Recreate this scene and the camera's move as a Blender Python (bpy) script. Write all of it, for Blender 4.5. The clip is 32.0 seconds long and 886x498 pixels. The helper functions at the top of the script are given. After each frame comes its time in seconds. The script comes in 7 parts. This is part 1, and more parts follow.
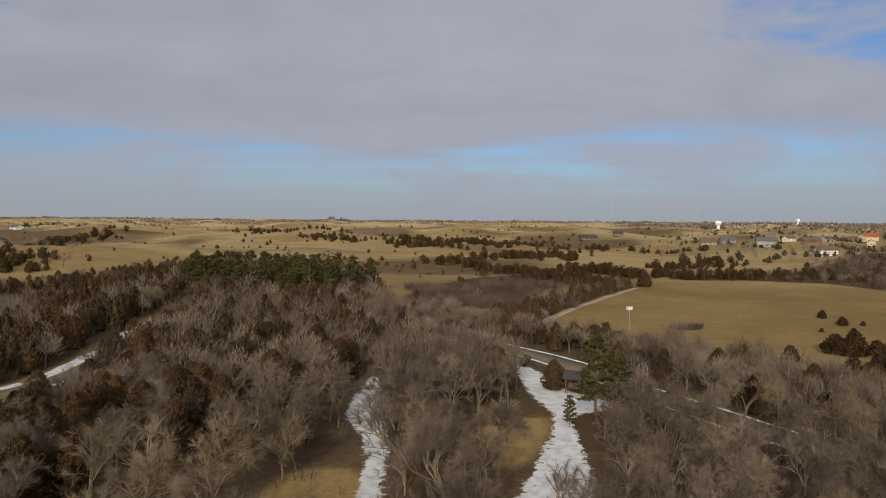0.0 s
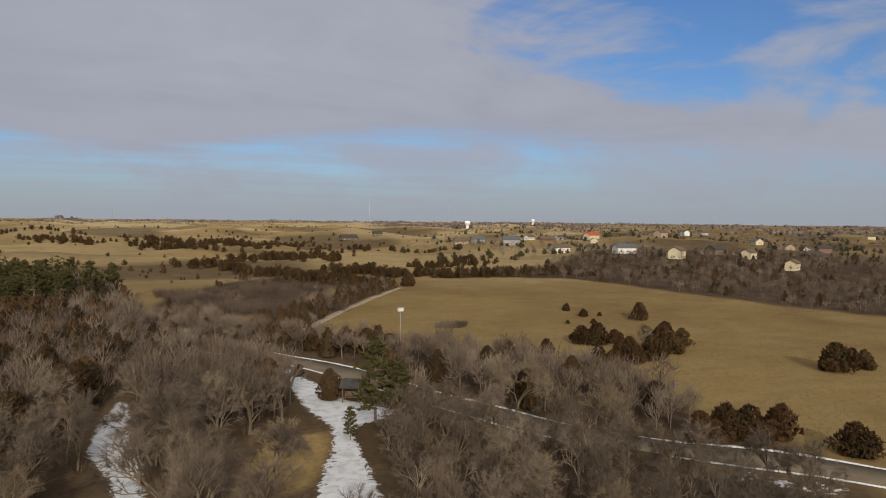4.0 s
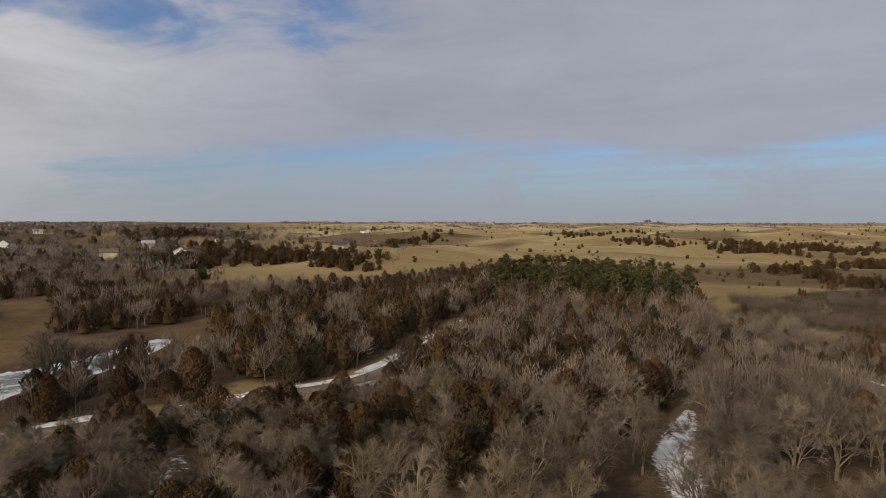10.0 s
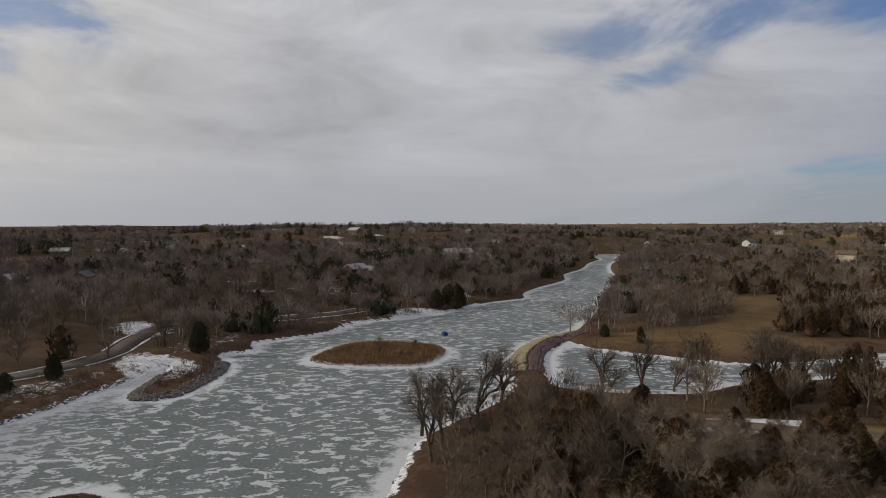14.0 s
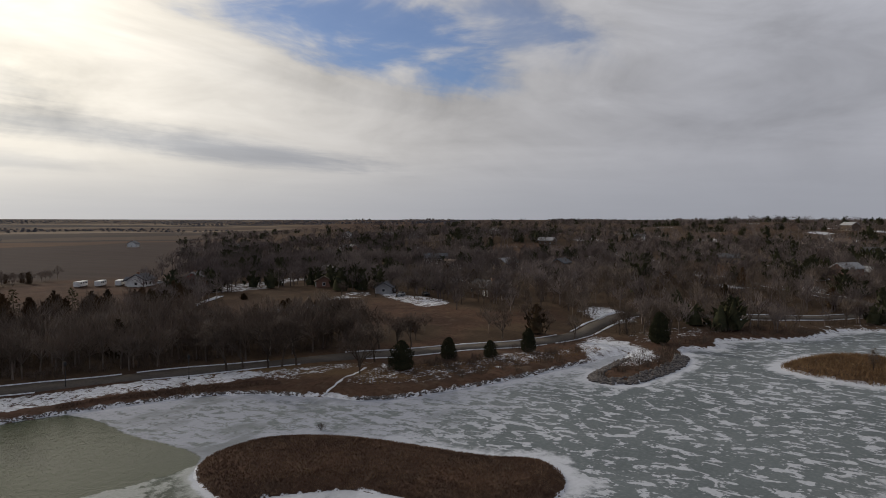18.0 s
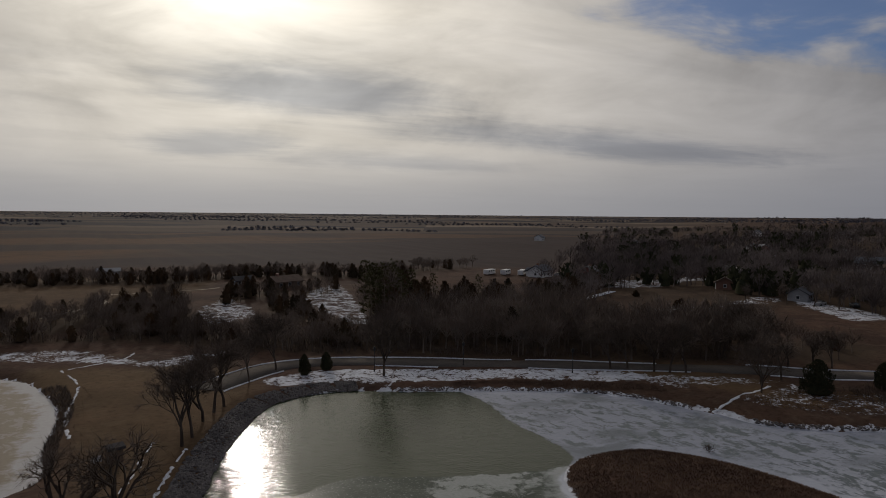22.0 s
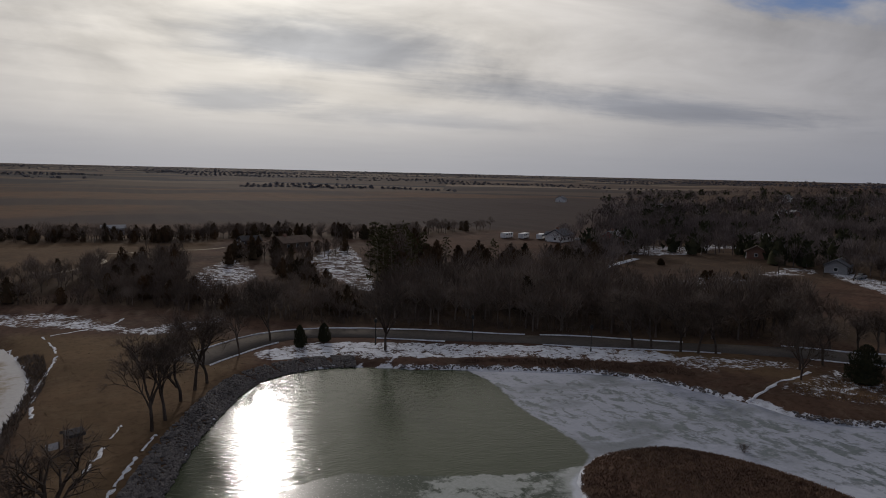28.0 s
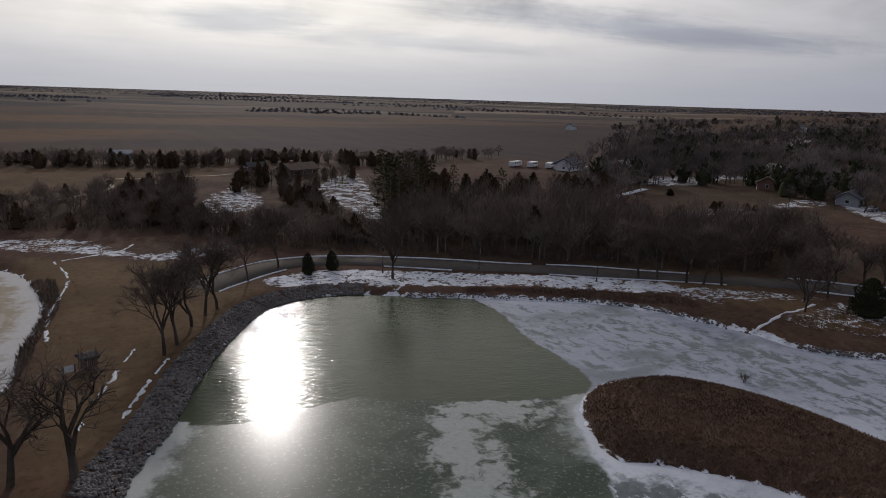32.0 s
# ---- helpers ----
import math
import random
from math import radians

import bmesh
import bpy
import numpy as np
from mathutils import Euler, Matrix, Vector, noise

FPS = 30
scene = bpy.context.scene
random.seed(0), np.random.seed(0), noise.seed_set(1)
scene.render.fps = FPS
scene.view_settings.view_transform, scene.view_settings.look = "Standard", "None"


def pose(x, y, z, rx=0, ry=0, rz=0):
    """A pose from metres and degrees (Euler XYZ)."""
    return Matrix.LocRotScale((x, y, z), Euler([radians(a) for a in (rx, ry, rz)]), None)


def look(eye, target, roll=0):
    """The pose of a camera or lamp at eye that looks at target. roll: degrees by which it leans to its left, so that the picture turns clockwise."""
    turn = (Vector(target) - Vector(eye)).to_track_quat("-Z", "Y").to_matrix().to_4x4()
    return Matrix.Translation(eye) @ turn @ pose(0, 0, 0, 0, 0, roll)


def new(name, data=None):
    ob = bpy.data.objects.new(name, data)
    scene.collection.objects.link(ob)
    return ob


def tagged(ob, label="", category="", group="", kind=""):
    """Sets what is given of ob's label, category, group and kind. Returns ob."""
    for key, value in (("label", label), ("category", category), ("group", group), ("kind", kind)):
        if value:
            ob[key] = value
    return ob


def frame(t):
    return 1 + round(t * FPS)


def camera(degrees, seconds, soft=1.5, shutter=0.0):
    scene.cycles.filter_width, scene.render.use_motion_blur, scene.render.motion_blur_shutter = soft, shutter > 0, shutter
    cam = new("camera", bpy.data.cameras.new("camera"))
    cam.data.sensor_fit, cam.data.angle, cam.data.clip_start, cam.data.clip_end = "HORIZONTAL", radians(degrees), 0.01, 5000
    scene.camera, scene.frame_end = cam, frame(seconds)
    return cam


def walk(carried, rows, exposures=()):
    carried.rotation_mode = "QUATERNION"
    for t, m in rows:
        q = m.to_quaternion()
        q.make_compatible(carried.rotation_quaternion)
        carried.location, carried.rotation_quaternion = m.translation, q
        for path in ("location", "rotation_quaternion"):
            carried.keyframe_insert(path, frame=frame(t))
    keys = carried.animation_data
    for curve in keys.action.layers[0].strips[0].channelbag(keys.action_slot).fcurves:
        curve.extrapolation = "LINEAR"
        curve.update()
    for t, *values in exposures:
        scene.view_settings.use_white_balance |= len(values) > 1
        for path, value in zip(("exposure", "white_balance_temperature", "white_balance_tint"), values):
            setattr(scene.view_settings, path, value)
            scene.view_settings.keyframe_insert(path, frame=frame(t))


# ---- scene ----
import collections

# ---- camera ----
METRES = 1.3  # the plan below is drawn in units of 1.3 metres
cam = camera(65.38, 32.0, soft=0.6)
# seconds, place on the plan, heading clockwise from north, tilt up, lean to the left
EXPOSURES = [(0, -0.1, 6500, 10), (9, -0.1, 6500, 10), (11, -0.2, 6450, 10), (13, -0.3, 6350, 10), (17, -0.42, 6150, 11), (18, -0.60, 6100, 12), (19, -1.10, 6080, 13), (20, -1.36, 6050, 14), (25.5, -1.38, 5920, 14), (28, -1.22, 5820, 15), (32, -0.79, 5700, 15)]
PATH = [
    (0, -0.00, -0.00, 28.00, 0.00, -2.56, 0.44),
    (0.5, -0.19, 0.68, 28.04, 2.57, -2.53, 0.43),
    (1, -0.38, 1.37, 28.07, 6.09, -2.44, 0.48),
    (1.5, -0.56, 2.05, 28.11, 9.65, -2.23, 0.45),
    (2, -0.75, 2.73, 28.15, 13.43, -2.15, 0.50),
    (2.5, -0.94, 3.41, 28.18, 15.39, -2.17, 0.51),
    (3, -1.12, 4.09, 28.22, 16.90, -2.25, 0.48),
    (3.5, -1.30, 4.77, 28.25, 18.94, -2.34, 0.53),
    (4, -1.45, 5.45, 28.28, 19.89, -2.41, 0.60),
    (4.5, -1.58, 6.11, 28.29, 20.67, -2.52, 0.55),
    (6.5, -1.64, 8.74, 28.23, 20.12, -2.57, 0.72),
    (7, -1.54, 9.41, 28.19, 15.59, -2.58, 0.65),
    (7.5, -1.40, 10.08, 28.13, 9.12, -2.58, 0.49),
    (8, -1.24, 10.75, 28.06, -0.34, -2.51, 0.26),
    (8.5, -1.12, 11.41, 28.00, -10.21, -2.48, 0.11),
    (9, -1.04, 12.04, 27.94, -16.82, -2.42, 0.03),
    (9.5, -1.02, 12.65, 27.88, -21.15, -2.39, 0.12),
    (10, -1.05, 13.24, 27.83, -25.72, -2.37, 0.06),
    (10.5, -1.12, 13.82, 27.79, -32.37, -2.34, -0.03),
    (11, -1.21, 14.38, 27.74, -40.45, -2.27, -0.14),
    (11.5, -1.31, 14.93, 27.70, -48.92, -2.21, -0.14),
    (12, -1.42, 15.47, 27.66, -55.97, -2.18, -0.12),
    (12.5, -1.55, 15.95, 27.62, -62.43, -2.19, -0.16),
    (13, -1.71, 16.37, 27.59, -68.57, -2.20, -0.20),
    (13.5, -1.92, 16.71, 27.55, -75.15, -2.19, -0.12),
    (14, -2.15, 16.99, 27.52, -82.22, -2.18, -0.23),
    (14.5, -2.41, 17.22, 27.50, -89.04, -2.17, -0.16),
    (16.5, -3.94, 17.91, 27.18, -96.04, -2.61, 0.39),
    (17, -4.60, 18.01, 26.98, -100.35, -2.63, 0.32),
    (17.5, -5.37, 18.07, 26.73, -108.11, -2.63, 0.36),
    (18, -6.21, 18.09, 26.45, -120.08, -2.58, 0.09),
    (18.5, -7.08, 18.04, 26.17, -132.55, -2.46, -0.17),
    (19, -7.94, 17.90, 25.92, -144.16, -2.33, -0.31),
    (19.5, -8.76, 17.64, 25.73, -148.94, -2.36, -0.17),
    (20, -9.53, 17.25, 25.60, -150.28, -2.42, -0.07),
    (20.5, -10.24, 16.71, 25.55, -151.14, -2.59, 0.12),
    (21, -10.92, 16.03, 25.57, -151.93, -2.73, 0.28),
    (21.5, -11.62, 15.21, 25.61, -152.41, -2.89, 0.43),
    (22, -12.36, 14.26, 25.67, -152.48, -3.00, 0.55),
    (22.5, -13.15, 13.17, 25.73, -152.50, -3.11, 0.63),
    (23, -14.00, 11.99, 25.78, -152.53, -3.16, 0.65),
    (23.5, -14.88, 10.75, 25.82, -152.70, -3.22, 0.70),
    (24, -15.74, 9.57, 25.86, -152.96, -3.23, 0.73),
    (24.5, -16.52, 8.54, 25.91, -153.15, -3.12, 0.78),
    (25, -17.15, 7.77, 25.94, -153.39, -3.10, 0.85),
    (25.5, -17.58, 7.27, 25.95, -153.64, -3.26, 0.90),
    (27.5, -18.11, 6.81, 25.96, -154.01, -5.62, 1.35),
    (28, -18.16, 6.77, 26.00, -154.14, -6.42, 1.39),
    (28.5, -18.20, 6.72, 26.06, -154.25, -7.28, 1.50),
    (29, -18.24, 6.68, 26.13, -154.31, -8.10, 1.55),
    (29.5, -18.27, 6.63, 26.19, -154.36, -8.89, 1.62),
    (30, -18.28, 6.59, 26.23, -154.42, -9.66, 1.71),
    (30.5, -18.28, 6.57, 26.25, -154.46, -10.41, 1.77),
    (31, -18.28, 6.55, 26.25, -154.50, -11.10, 1.80),
    (31.5, -18.27, 6.54, 26.22, -154.54, -11.77, 1.82),
    (32, -18.26, 6.53, 26.17, -154.58, -12.43, 1.86),
]


def aim(x, y, z, heading, tilt, lean):
    h, p = radians(heading), radians(tilt)
    eye = Vector((x, y, z))
    return look(eye, eye + Vector((math.sin(h) * math.cos(p), math.cos(h) * math.cos(p), math.sin(p))) * 100, lean)


walk(cam, [(row[0], aim(*(v * METRES for v in row[1:4]), *row[4:])) for row in PATH], exposures=EXPOSURES)

# ---- sky and sun ----
SUN_HEADING, SUN_HEIGHT = -169.0, 21.5
sun_way = Vector((math.sin(radians(SUN_HEADING)) * math.cos(radians(SUN_HEIGHT)),
                  math.cos(radians(SUN_HEADING)) * math.cos(radians(SUN_HEIGHT)), math.sin(radians(SUN_HEIGHT))))
sun = new("sun", bpy.data.lights.new("sun", "SUN"))
sun.data.energy, sun.data.angle, sun.data.color = 2.8, radians(0.8), (1.0, 0.885, 0.72)
sun.matrix_world = look(sun_way * 900, (0, 0, 0))


class Nodes:
    """A short way to write node trees."""

    def __init__(self, tree):
        self.t = tree
        tree.nodes.clear()

    def node(self, kind, ins):
        n = self.t.nodes.new(kind)
        for k, v in ins.items():
            key = int(k[1:]) if k[0] == "i" and k[1:].isdigit() else k.replace("_", " ")
            s = n.inputs[key]
            if isinstance(v, bpy.types.NodeSocket):
                self.t.links.new(v, s)
            else:
                s.default_value = v
        return n

    def __call__(self, kind, out=0, **ins):
        return self.node(kind, ins).outputs[out]

    def m(self, op, a, b=0.0, c=0.0):
        n = self.node("ShaderNodeMath", {"i0": a, "i1": b, "i2": c})
        n.operation = op
        return n.outputs[0]

    def v(self, op, a, b=(0, 0, 0), out=0):
        n = self.node("ShaderNodeVectorMath", {"i0": a, "i1": b})
        n.operation = op
        return n.outputs[out]

    def mix(self, f, a, b, mode="MIX"):
        n = self.node("ShaderNodeMix", {"i0": f, "i6": a, "i7": b})
        n.data_type, n.blend_type, n.clamp_factor = "RGBA", mode, True
        return n.outputs[2]

    def step(self, x, lo, hi):
        n = self.node("ShaderNodeMapRange", {"i0": x, "i1": lo, "i2": hi, "i3": 0.0, "i4": 1.0})
        n.interpolation_type = "SMOOTHSTEP"
        return n.outputs[0]

    def attr(self, name):
        n = self.t.nodes.new("ShaderNodeAttribute")
        n.attribute_name = name
        return n.outputs[2]

    def noise(self, vec, scale, detail=4.0, rough=0.55, warp=0.0):
        return self("ShaderNodeTexNoise", 0, Vector=vec, Scale=scale, Detail=detail, Roughness=rough, Distortion=warp)


def rgb(r, g, b):
    return (r, g, b, 1.0)


world = bpy.data.worlds.new("sky")
scene.world = world
world.use_nodes = True
N = Nodes(world.node_tree)
way = N("ShaderNodeTexCoord", 0)
xyz = N("ShaderNodeSeparateXYZ", 0, Vector=way).node
up = N.m("MAXIMUM", xyz.outputs[2], 0.0)
# the cloud deck: a flat layer overhead, seen in perspective
flat = N.v("DIVIDE", way, N("ShaderNodeCombineXYZ", 0, X=N.m("ADD", up, 0.05), Y=N.m("ADD", up, 0.05), Z=1.0))
fx = N("ShaderNodeSeparateXYZ", 0, Vector=flat).node
px, py = fx.outputs[0], fx.outputs[1]
deck = N("ShaderNodeCombineXYZ", 0, X=px, Y=py, Z=0.0)
broad = N.noise(deck, 0.33, 5.0, 0.55, 0.6)
fine = N.noise(N("ShaderNodeCombineXYZ", 0, X=N.m("MULTIPLY", px, 0.7), Y=N.m("MULTIPLY", py, 1.6), Z=3.0), 2.2, 7.0, 0.62, 0.5)
ripple = N.noise(N.v("MULTIPLY", way, (1.0, 1.0, 2.6)), 4.5, 5.0, 0.58, 0.6)
wob = N.m("ADD", N.m("MULTIPLY", N.m("SUBTRACT", broad, 0.5), 3.4), N.m("MULTIPLY", N.m("SUBTRACT", fine, 0.5), 2.0))


def hole(cx, cy, rx, ry, soft, wild=0.42, amount=1.0):
    """A break in the deck round one place of it: 1 inside, 0 outside."""
    dx = N.m("DIVIDE", N.m("SUBTRACT", px, cx), rx)
    dy = N.m("DIVIDE", N.m("SUBTRACT", py, cy), ry)
    d = N.m("SQRT", N.m("ADD", N.m("MULTIPLY", dx, dx), N.m("MULTIPLY", dy, dy)))
    return N.m("MULTIPLY", amount, N.m("SUBTRACT", 1.0, N.step(N.m("ADD", d, N.m("MULTIPLY", N.m("ADD", wob, N.m("MULTIPLY", N.m("SUBTRACT", ripple, 0.5), 3.0)), wild)), 1.0 - soft, 1.0 + soft)))


# the deck ends towards the north, low over the horizon
bulge_x = N.m("DIVIDE", N.m("ADD", px, 0.5), 1.5)
bulge = N.m("MULTIPLY", N.m("POWER", 2.718, N.m("MULTIPLY", N.m("MULTIPLY", bulge_x, bulge_x), -1.0)), 2.2)
north_edge = N.step(N.m("SUBTRACT", N.m("ADD", py, N.m("MULTIPLY", wob, 0.55)), bulge), 4.4, 5.5)
streaks = N.step(N.noise(N("ShaderNodeCombineXYZ", 0, X=N.m("MULTIPLY", px, 0.16), Y=py, Z=5.0), 0.9, 4.0, 0.6, 0.4), 0.45, 0.62)
gap = N.m("MULTIPLY", N.m("MULTIPLY", north_edge, 0.8), N.m("SUBTRACT", 1.0, N.m("MULTIPLY", streaks, 0.38)))
for h in (hole(3.2, 2.35, 1.9, 1.1, 0.35), hole(-2.25, 2.2, 0.55, 0.46, 0.7, 0.7, 0.85), hole(-2.62, 1.62, 0.55, 0.38, 0.7, 0.8, 0.75), hole(-2.95, 1.22, 0.4, 0.28, 0.8, 0.8, 0.6), hole(-3.6, 1.65, 0.32, 0.17, 0.8, 0.7, 0.6),
          hole(-2.62, -1.85, 0.85, 0.40, 0.5, 0.6, 0.8), hole(-2.95, -1.25, 0.45, 0.24, 0.8, 0.8, 0.6)):
    gap = N.m("MAXIMUM", gap, h)
toward = N.v("DOT_PRODUCT", N.v("NORMALIZE", way), tuple(sun_way), out=1)
glow = N.m("POWER", N.m("MAXIMUM", toward, 0.0), 22.0)
halo = N.m("POWER", N.m("MAXIMUM", toward, 0.0), 110.0)
side = N.m("POWER", N.m("MAXIMUM", toward, 0.0), 3.5)
west = N.step(toward, -0.62, -0.15)
calm = N.m("ADD", 0.25, N.m("MULTIPLY", N.step(up, 0.03, 0.20), 0.75))
shade = N.m("ADD", 1.0, N.m("MULTIPLY", calm, N.m("MULTIPLY", N.m("SUBTRACT", N.m("ADD", N.m("MULTIPLY", broad, 0.5), N.m("MULTIPLY", ripple, 0.5)), 0.5), N.m("ADD", 0.6, N.m("MULTIPLY", west, 1.25)))))
cloud = N.mix(side, N.mix(west, rgb(0.385, 0.402, 0.475), rgb(0.545, 0.54, 0.555)), rgb(1.64, 1.48, 1.18))
cloud = N.mix(1.0, cloud, N("ShaderNodeCombineColor", 0, Red=shade, Green=shade, Blue=shade), "MULTIPLY")
lit = N("ShaderNodeCombineColor", 0, Red=N.m("ADD", N.m("MULTIPLY", glow, 0.70), N.m("MULTIPLY", halo, 1.6)),
        Green=N.m("ADD", N.m("MULTIPLY", glow, 0.63), N.m("MULTIPLY", halo, 1.5)),
        Blue=N.m("ADD", N.m("MULTIPLY", glow, 0.46), N.m("MULTIPLY", halo, 1.2)))
cloud = N.mix(1.0, cloud, N.mix(1.0, lit, N("ShaderNodeCombineColor", 0, Red=shade, Green=shade, Blue=shade), "MULTIPLY"), "ADD")
sky_node = world.node_tree.nodes.new("ShaderNodeTexSky")
sky_node.sky_type, sky_node.sun_disc = "NISHITA", False
sky_node.sun_elevation, sky_node.sun_rotation = radians(SUN_HEIGHT), radians(SUN_HEADING)
sky_node.air_density, sky_node.dust_density, sky_node.ozone_density = 1.0, 0.6, 2.0
air = sky_node.outputs[0]
blue = N.mix(1.0, air, rgb(0.054, 0.074, 0.104), "MULTIPLY")
thin = N.m("MULTIPLY", gap, N.m("SUBTRACT", 1.0, N.m("MULTIPLY", N.step(ripple, 0.42, 0.66), 0.8)))
dark_bars = N.step(N.noise(N("ShaderNodeCombineXYZ", 0, X=N.m("MULTIPLY", px, 0.55), Y=N.m("MULTIPLY", py, 0.9), Z=14.0), 0.75, 5.0, 0.55, 0.7), 0.47, 0.66)
cloud = N.mix(N.m("MULTIPLY", N.m("MULTIPLY", dark_bars, calm), N.m("ADD", 0.12, N.m("MULTIPLY", side, 0.22))), cloud, N.mix(1.0, cloud, rgb(0.50, 0.52, 0.57), "MULTIPLY"))
# heavier masses of cloud towards the sun, and one lit crown
for cx, cy, rx, ry, soft, amount in ((-1.40, -4.45, 0.75, 0.62, 0.6, 0.75), (-4.7, -5.2, 1.9, 0.7, 0.6, 0.8), (-1.1, -7.1, 0.6, 0.8, 0.6, 0.6), (-3.4, -7.6, 1.2, 0.8, 0.7, 0.5)):
    cloud = N.mix(N.m("MULTIPLY", hole(cx, cy, rx, ry, soft), amount), cloud, N.mix(1.0, cloud, rgb(0.50, 0.545, 0.64), "MULTIPLY"))
cloud = N.mix(N.m("MULTIPLY", hole(-1.75, -2.9, 0.75, 0.4, 0.6), 0.8), cloud, N.mix(1.0, cloud, rgb(1.28, 1.27, 1.25), "MULTIPLY"))
colour = N.mix(thin, cloud, blue)
# haze along the horizon
low = N.m("SUBTRACT", 1.0, N.step(xyz.outputs[2], 0.0, 0.10))
haze = N.mix(side, N.mix(west, rgb(0.355, 0.38, 0.43), rgb(0.47, 0.475, 0.50)), rgb(1.0, 0.955, 0.87))
colour = N.mix(N.m("MULTIPLY", low, 0.85), colour, haze)
bg = N("ShaderNodeBackground", 0, Color=colour, Strength=1.0)
end = world.node_tree.nodes.new("ShaderNodeOutputWorld")
world.node_tree.links.new(bg, end.inputs[0])

# ---- the lie of the land ----
def curve(pts, step=2.0, closed=True):
    """A smooth line through the points, as an array."""
    p = np.array(pts, float)
    n = len(p)
    out = []
    for i in range(n if closed else n - 1):
        a, b, c, d = (p[(i + k) % n] if closed else p[min(max(i + k, 0), n - 1)] for k in (-1, 0, 1, 2))
        m = max(2, int(np.linalg.norm(c - b) / step))
        for s in np.arange(m) / m:
            out.append(0.5 * (2 * b + (c - a) * s + (2 * a - 5 * b + 4 * c - d) * s * s + (3 * b - a - 3 * c + d) * s ** 3))
    if not closed:
        out.append(p[-1])
    return np.array(out)


def inside_by(x, y, line, reach=60.0):
    """How far points lie inside a closed line: positive inside, negative outside, no further than reach."""
    x, y = np.asarray(x, float).ravel(), np.asarray(y, float).ravel()
    res = np.full(x.shape, -reach)
    lo, hi = line.min(0) - reach, line.max(0) + reach
    pick = np.nonzero((x > lo[0]) & (x < hi[0]) & (y > lo[1]) & (y < hi[1]))[0]
    a, b = line, np.roll(line, -1, 0)
    e = b - a
    L = (e ** 2).sum(1) + 1e-9
    for s in range(0, len(pick), 4000):
        k = pick[s:s + 4000]
        dx, dy = x[k, None] - a[None, :, 0], y[k, None] - a[None, :, 1]
        u = np.clip((dx * e[:, 0] + dy * e[:, 1]) / L, 0, 1)
        d = np.sqrt(((dx - u * e[:, 0]) ** 2 + (dy - u * e[:, 1]) ** 2).min(1))
        cross = ((a[None, :, 1] > y[k, None]) != (b[None, :, 1] > y[k, None])) & (dx < dy * e[:, 0] / np.where(np.abs(e[:, 1]) < 1e-9, 1e-9, e[:, 1]))
        res[k] = np.clip(np.where(cross.sum(1) % 2 == 1, d, -d), -reach, reach)
    return res


def beside(x, y, line, reach=40.0):
    """Distance from an open line."""
    x, y = np.asarray(x, float).ravel(), np.asarray(y, float).ravel()
    res = np.full(x.shape, reach)
    lo, hi = line.min(0) - reach, line.max(0) + reach
    pick = np.nonzero((x > lo[0]) & (x < hi[0]) & (y > lo[1]) & (y < hi[1]))[0]
    a, e = line[:-1], line[1:] - line[:-1]
    L = (e ** 2).sum(1) + 1e-9
    for s in range(0, len(pick), 4000):
        k = pick[s:s + 4000]
        dx, dy = x[k, None] - a[None, :, 0], y[k, None] - a[None, :, 1]
        u = np.clip((dx * e[:, 0] + dy * e[:, 1]) / L, 0, 1)
        res[k] = np.minimum(reach, np.sqrt(((dx - u * e[:, 0]) ** 2 + (dy - u * e[:, 1]) ** 2).min(1)))
    return res


def smooth(v, lo, hi):
    s = np.clip((np.asarray(v, float) - lo) / (hi - lo), 0, 1)
    return s * s * (3 - 2 * s)


def wave(x, y, size, seed):
    """Soft rolling noise between -1 and 1 over the plan."""
    r = np.random.RandomState(seed)
    v = 0
    for k in range(7):
        a, f, p = r.uniform(0, math.tau), r.uniform(0.7, 1.9), r.uniform(0, math.tau)
        v = v + np.sin((x * math.cos(a) + y * math.sin(a)) * f * math.tau / size + p + 1.3 * np.sin((x * math.sin(a) - y * math.cos(a)) * 2.1 / size + p))
    return v / 4.2


LAKE = curve([(-17, -38), (-20.4, -46.4), (-24.4, -58), (-29, -68), (-34, -76), (-41, -79), (-47, -78), (-52, -75), (-61, -71), (-71, -66), (-77, -62),
              (-81, -56), (-83, -50.5), (-84.6, -47.6), (-85.2, -42.5), (-88, -38.6), (-93.5, -35), (-104, -30), (-117, -25), (-128, -21.5), (-141, -17.5),
              (-128, -17.5), (-118, -18), (-114, -16), (-116, -10), (-133, -6), (-142, -7), (-151, -9), (-154, -3), (-164, -4), (-170, 4),
              (-177, 12), (-192, 19), (-200, 33), (-216, 50)] +
             [(-232, 62), (-240, 72), (-246, 80), (-262, 84), (-283, 95), (-318, 118), (-354, 130), (-394, 153), (-448, 177), (-490, 200), (-520, 206), (-548, 214), (-566, 234), (-552, 243), (-520, 226), (-480, 212), (-440, 190), (-373, 163),
              (-336, 154), (-309, 157), (-289, 132), (-247, 110), (-209, 94), (-174, 76), (-167, 71), (-157, 60), (-141, 51), (-124, 46),
              (-110, 42), (-101, 36), (-89, 26), (-73, 21), (-60, 16), (-50, 5), (-35, -15), (-20, -28)], 3.0)
POND = curve([(-159, 67), (-147, 69), (-136, 79), (-126, 92), (-126, 107), (-130, 128), (-124, 126), (-112, 102), (-110, 83), (-105, 70), (-110, 54), (-118, 52), (-140, 58), (-153, 65)])
WEST_POND = curve([(14, -114), (-2, -106), (-7, -95), (-9, -82), (-8, -70), (-7, -58), (8, -54), (22, -62), (27, -90)])
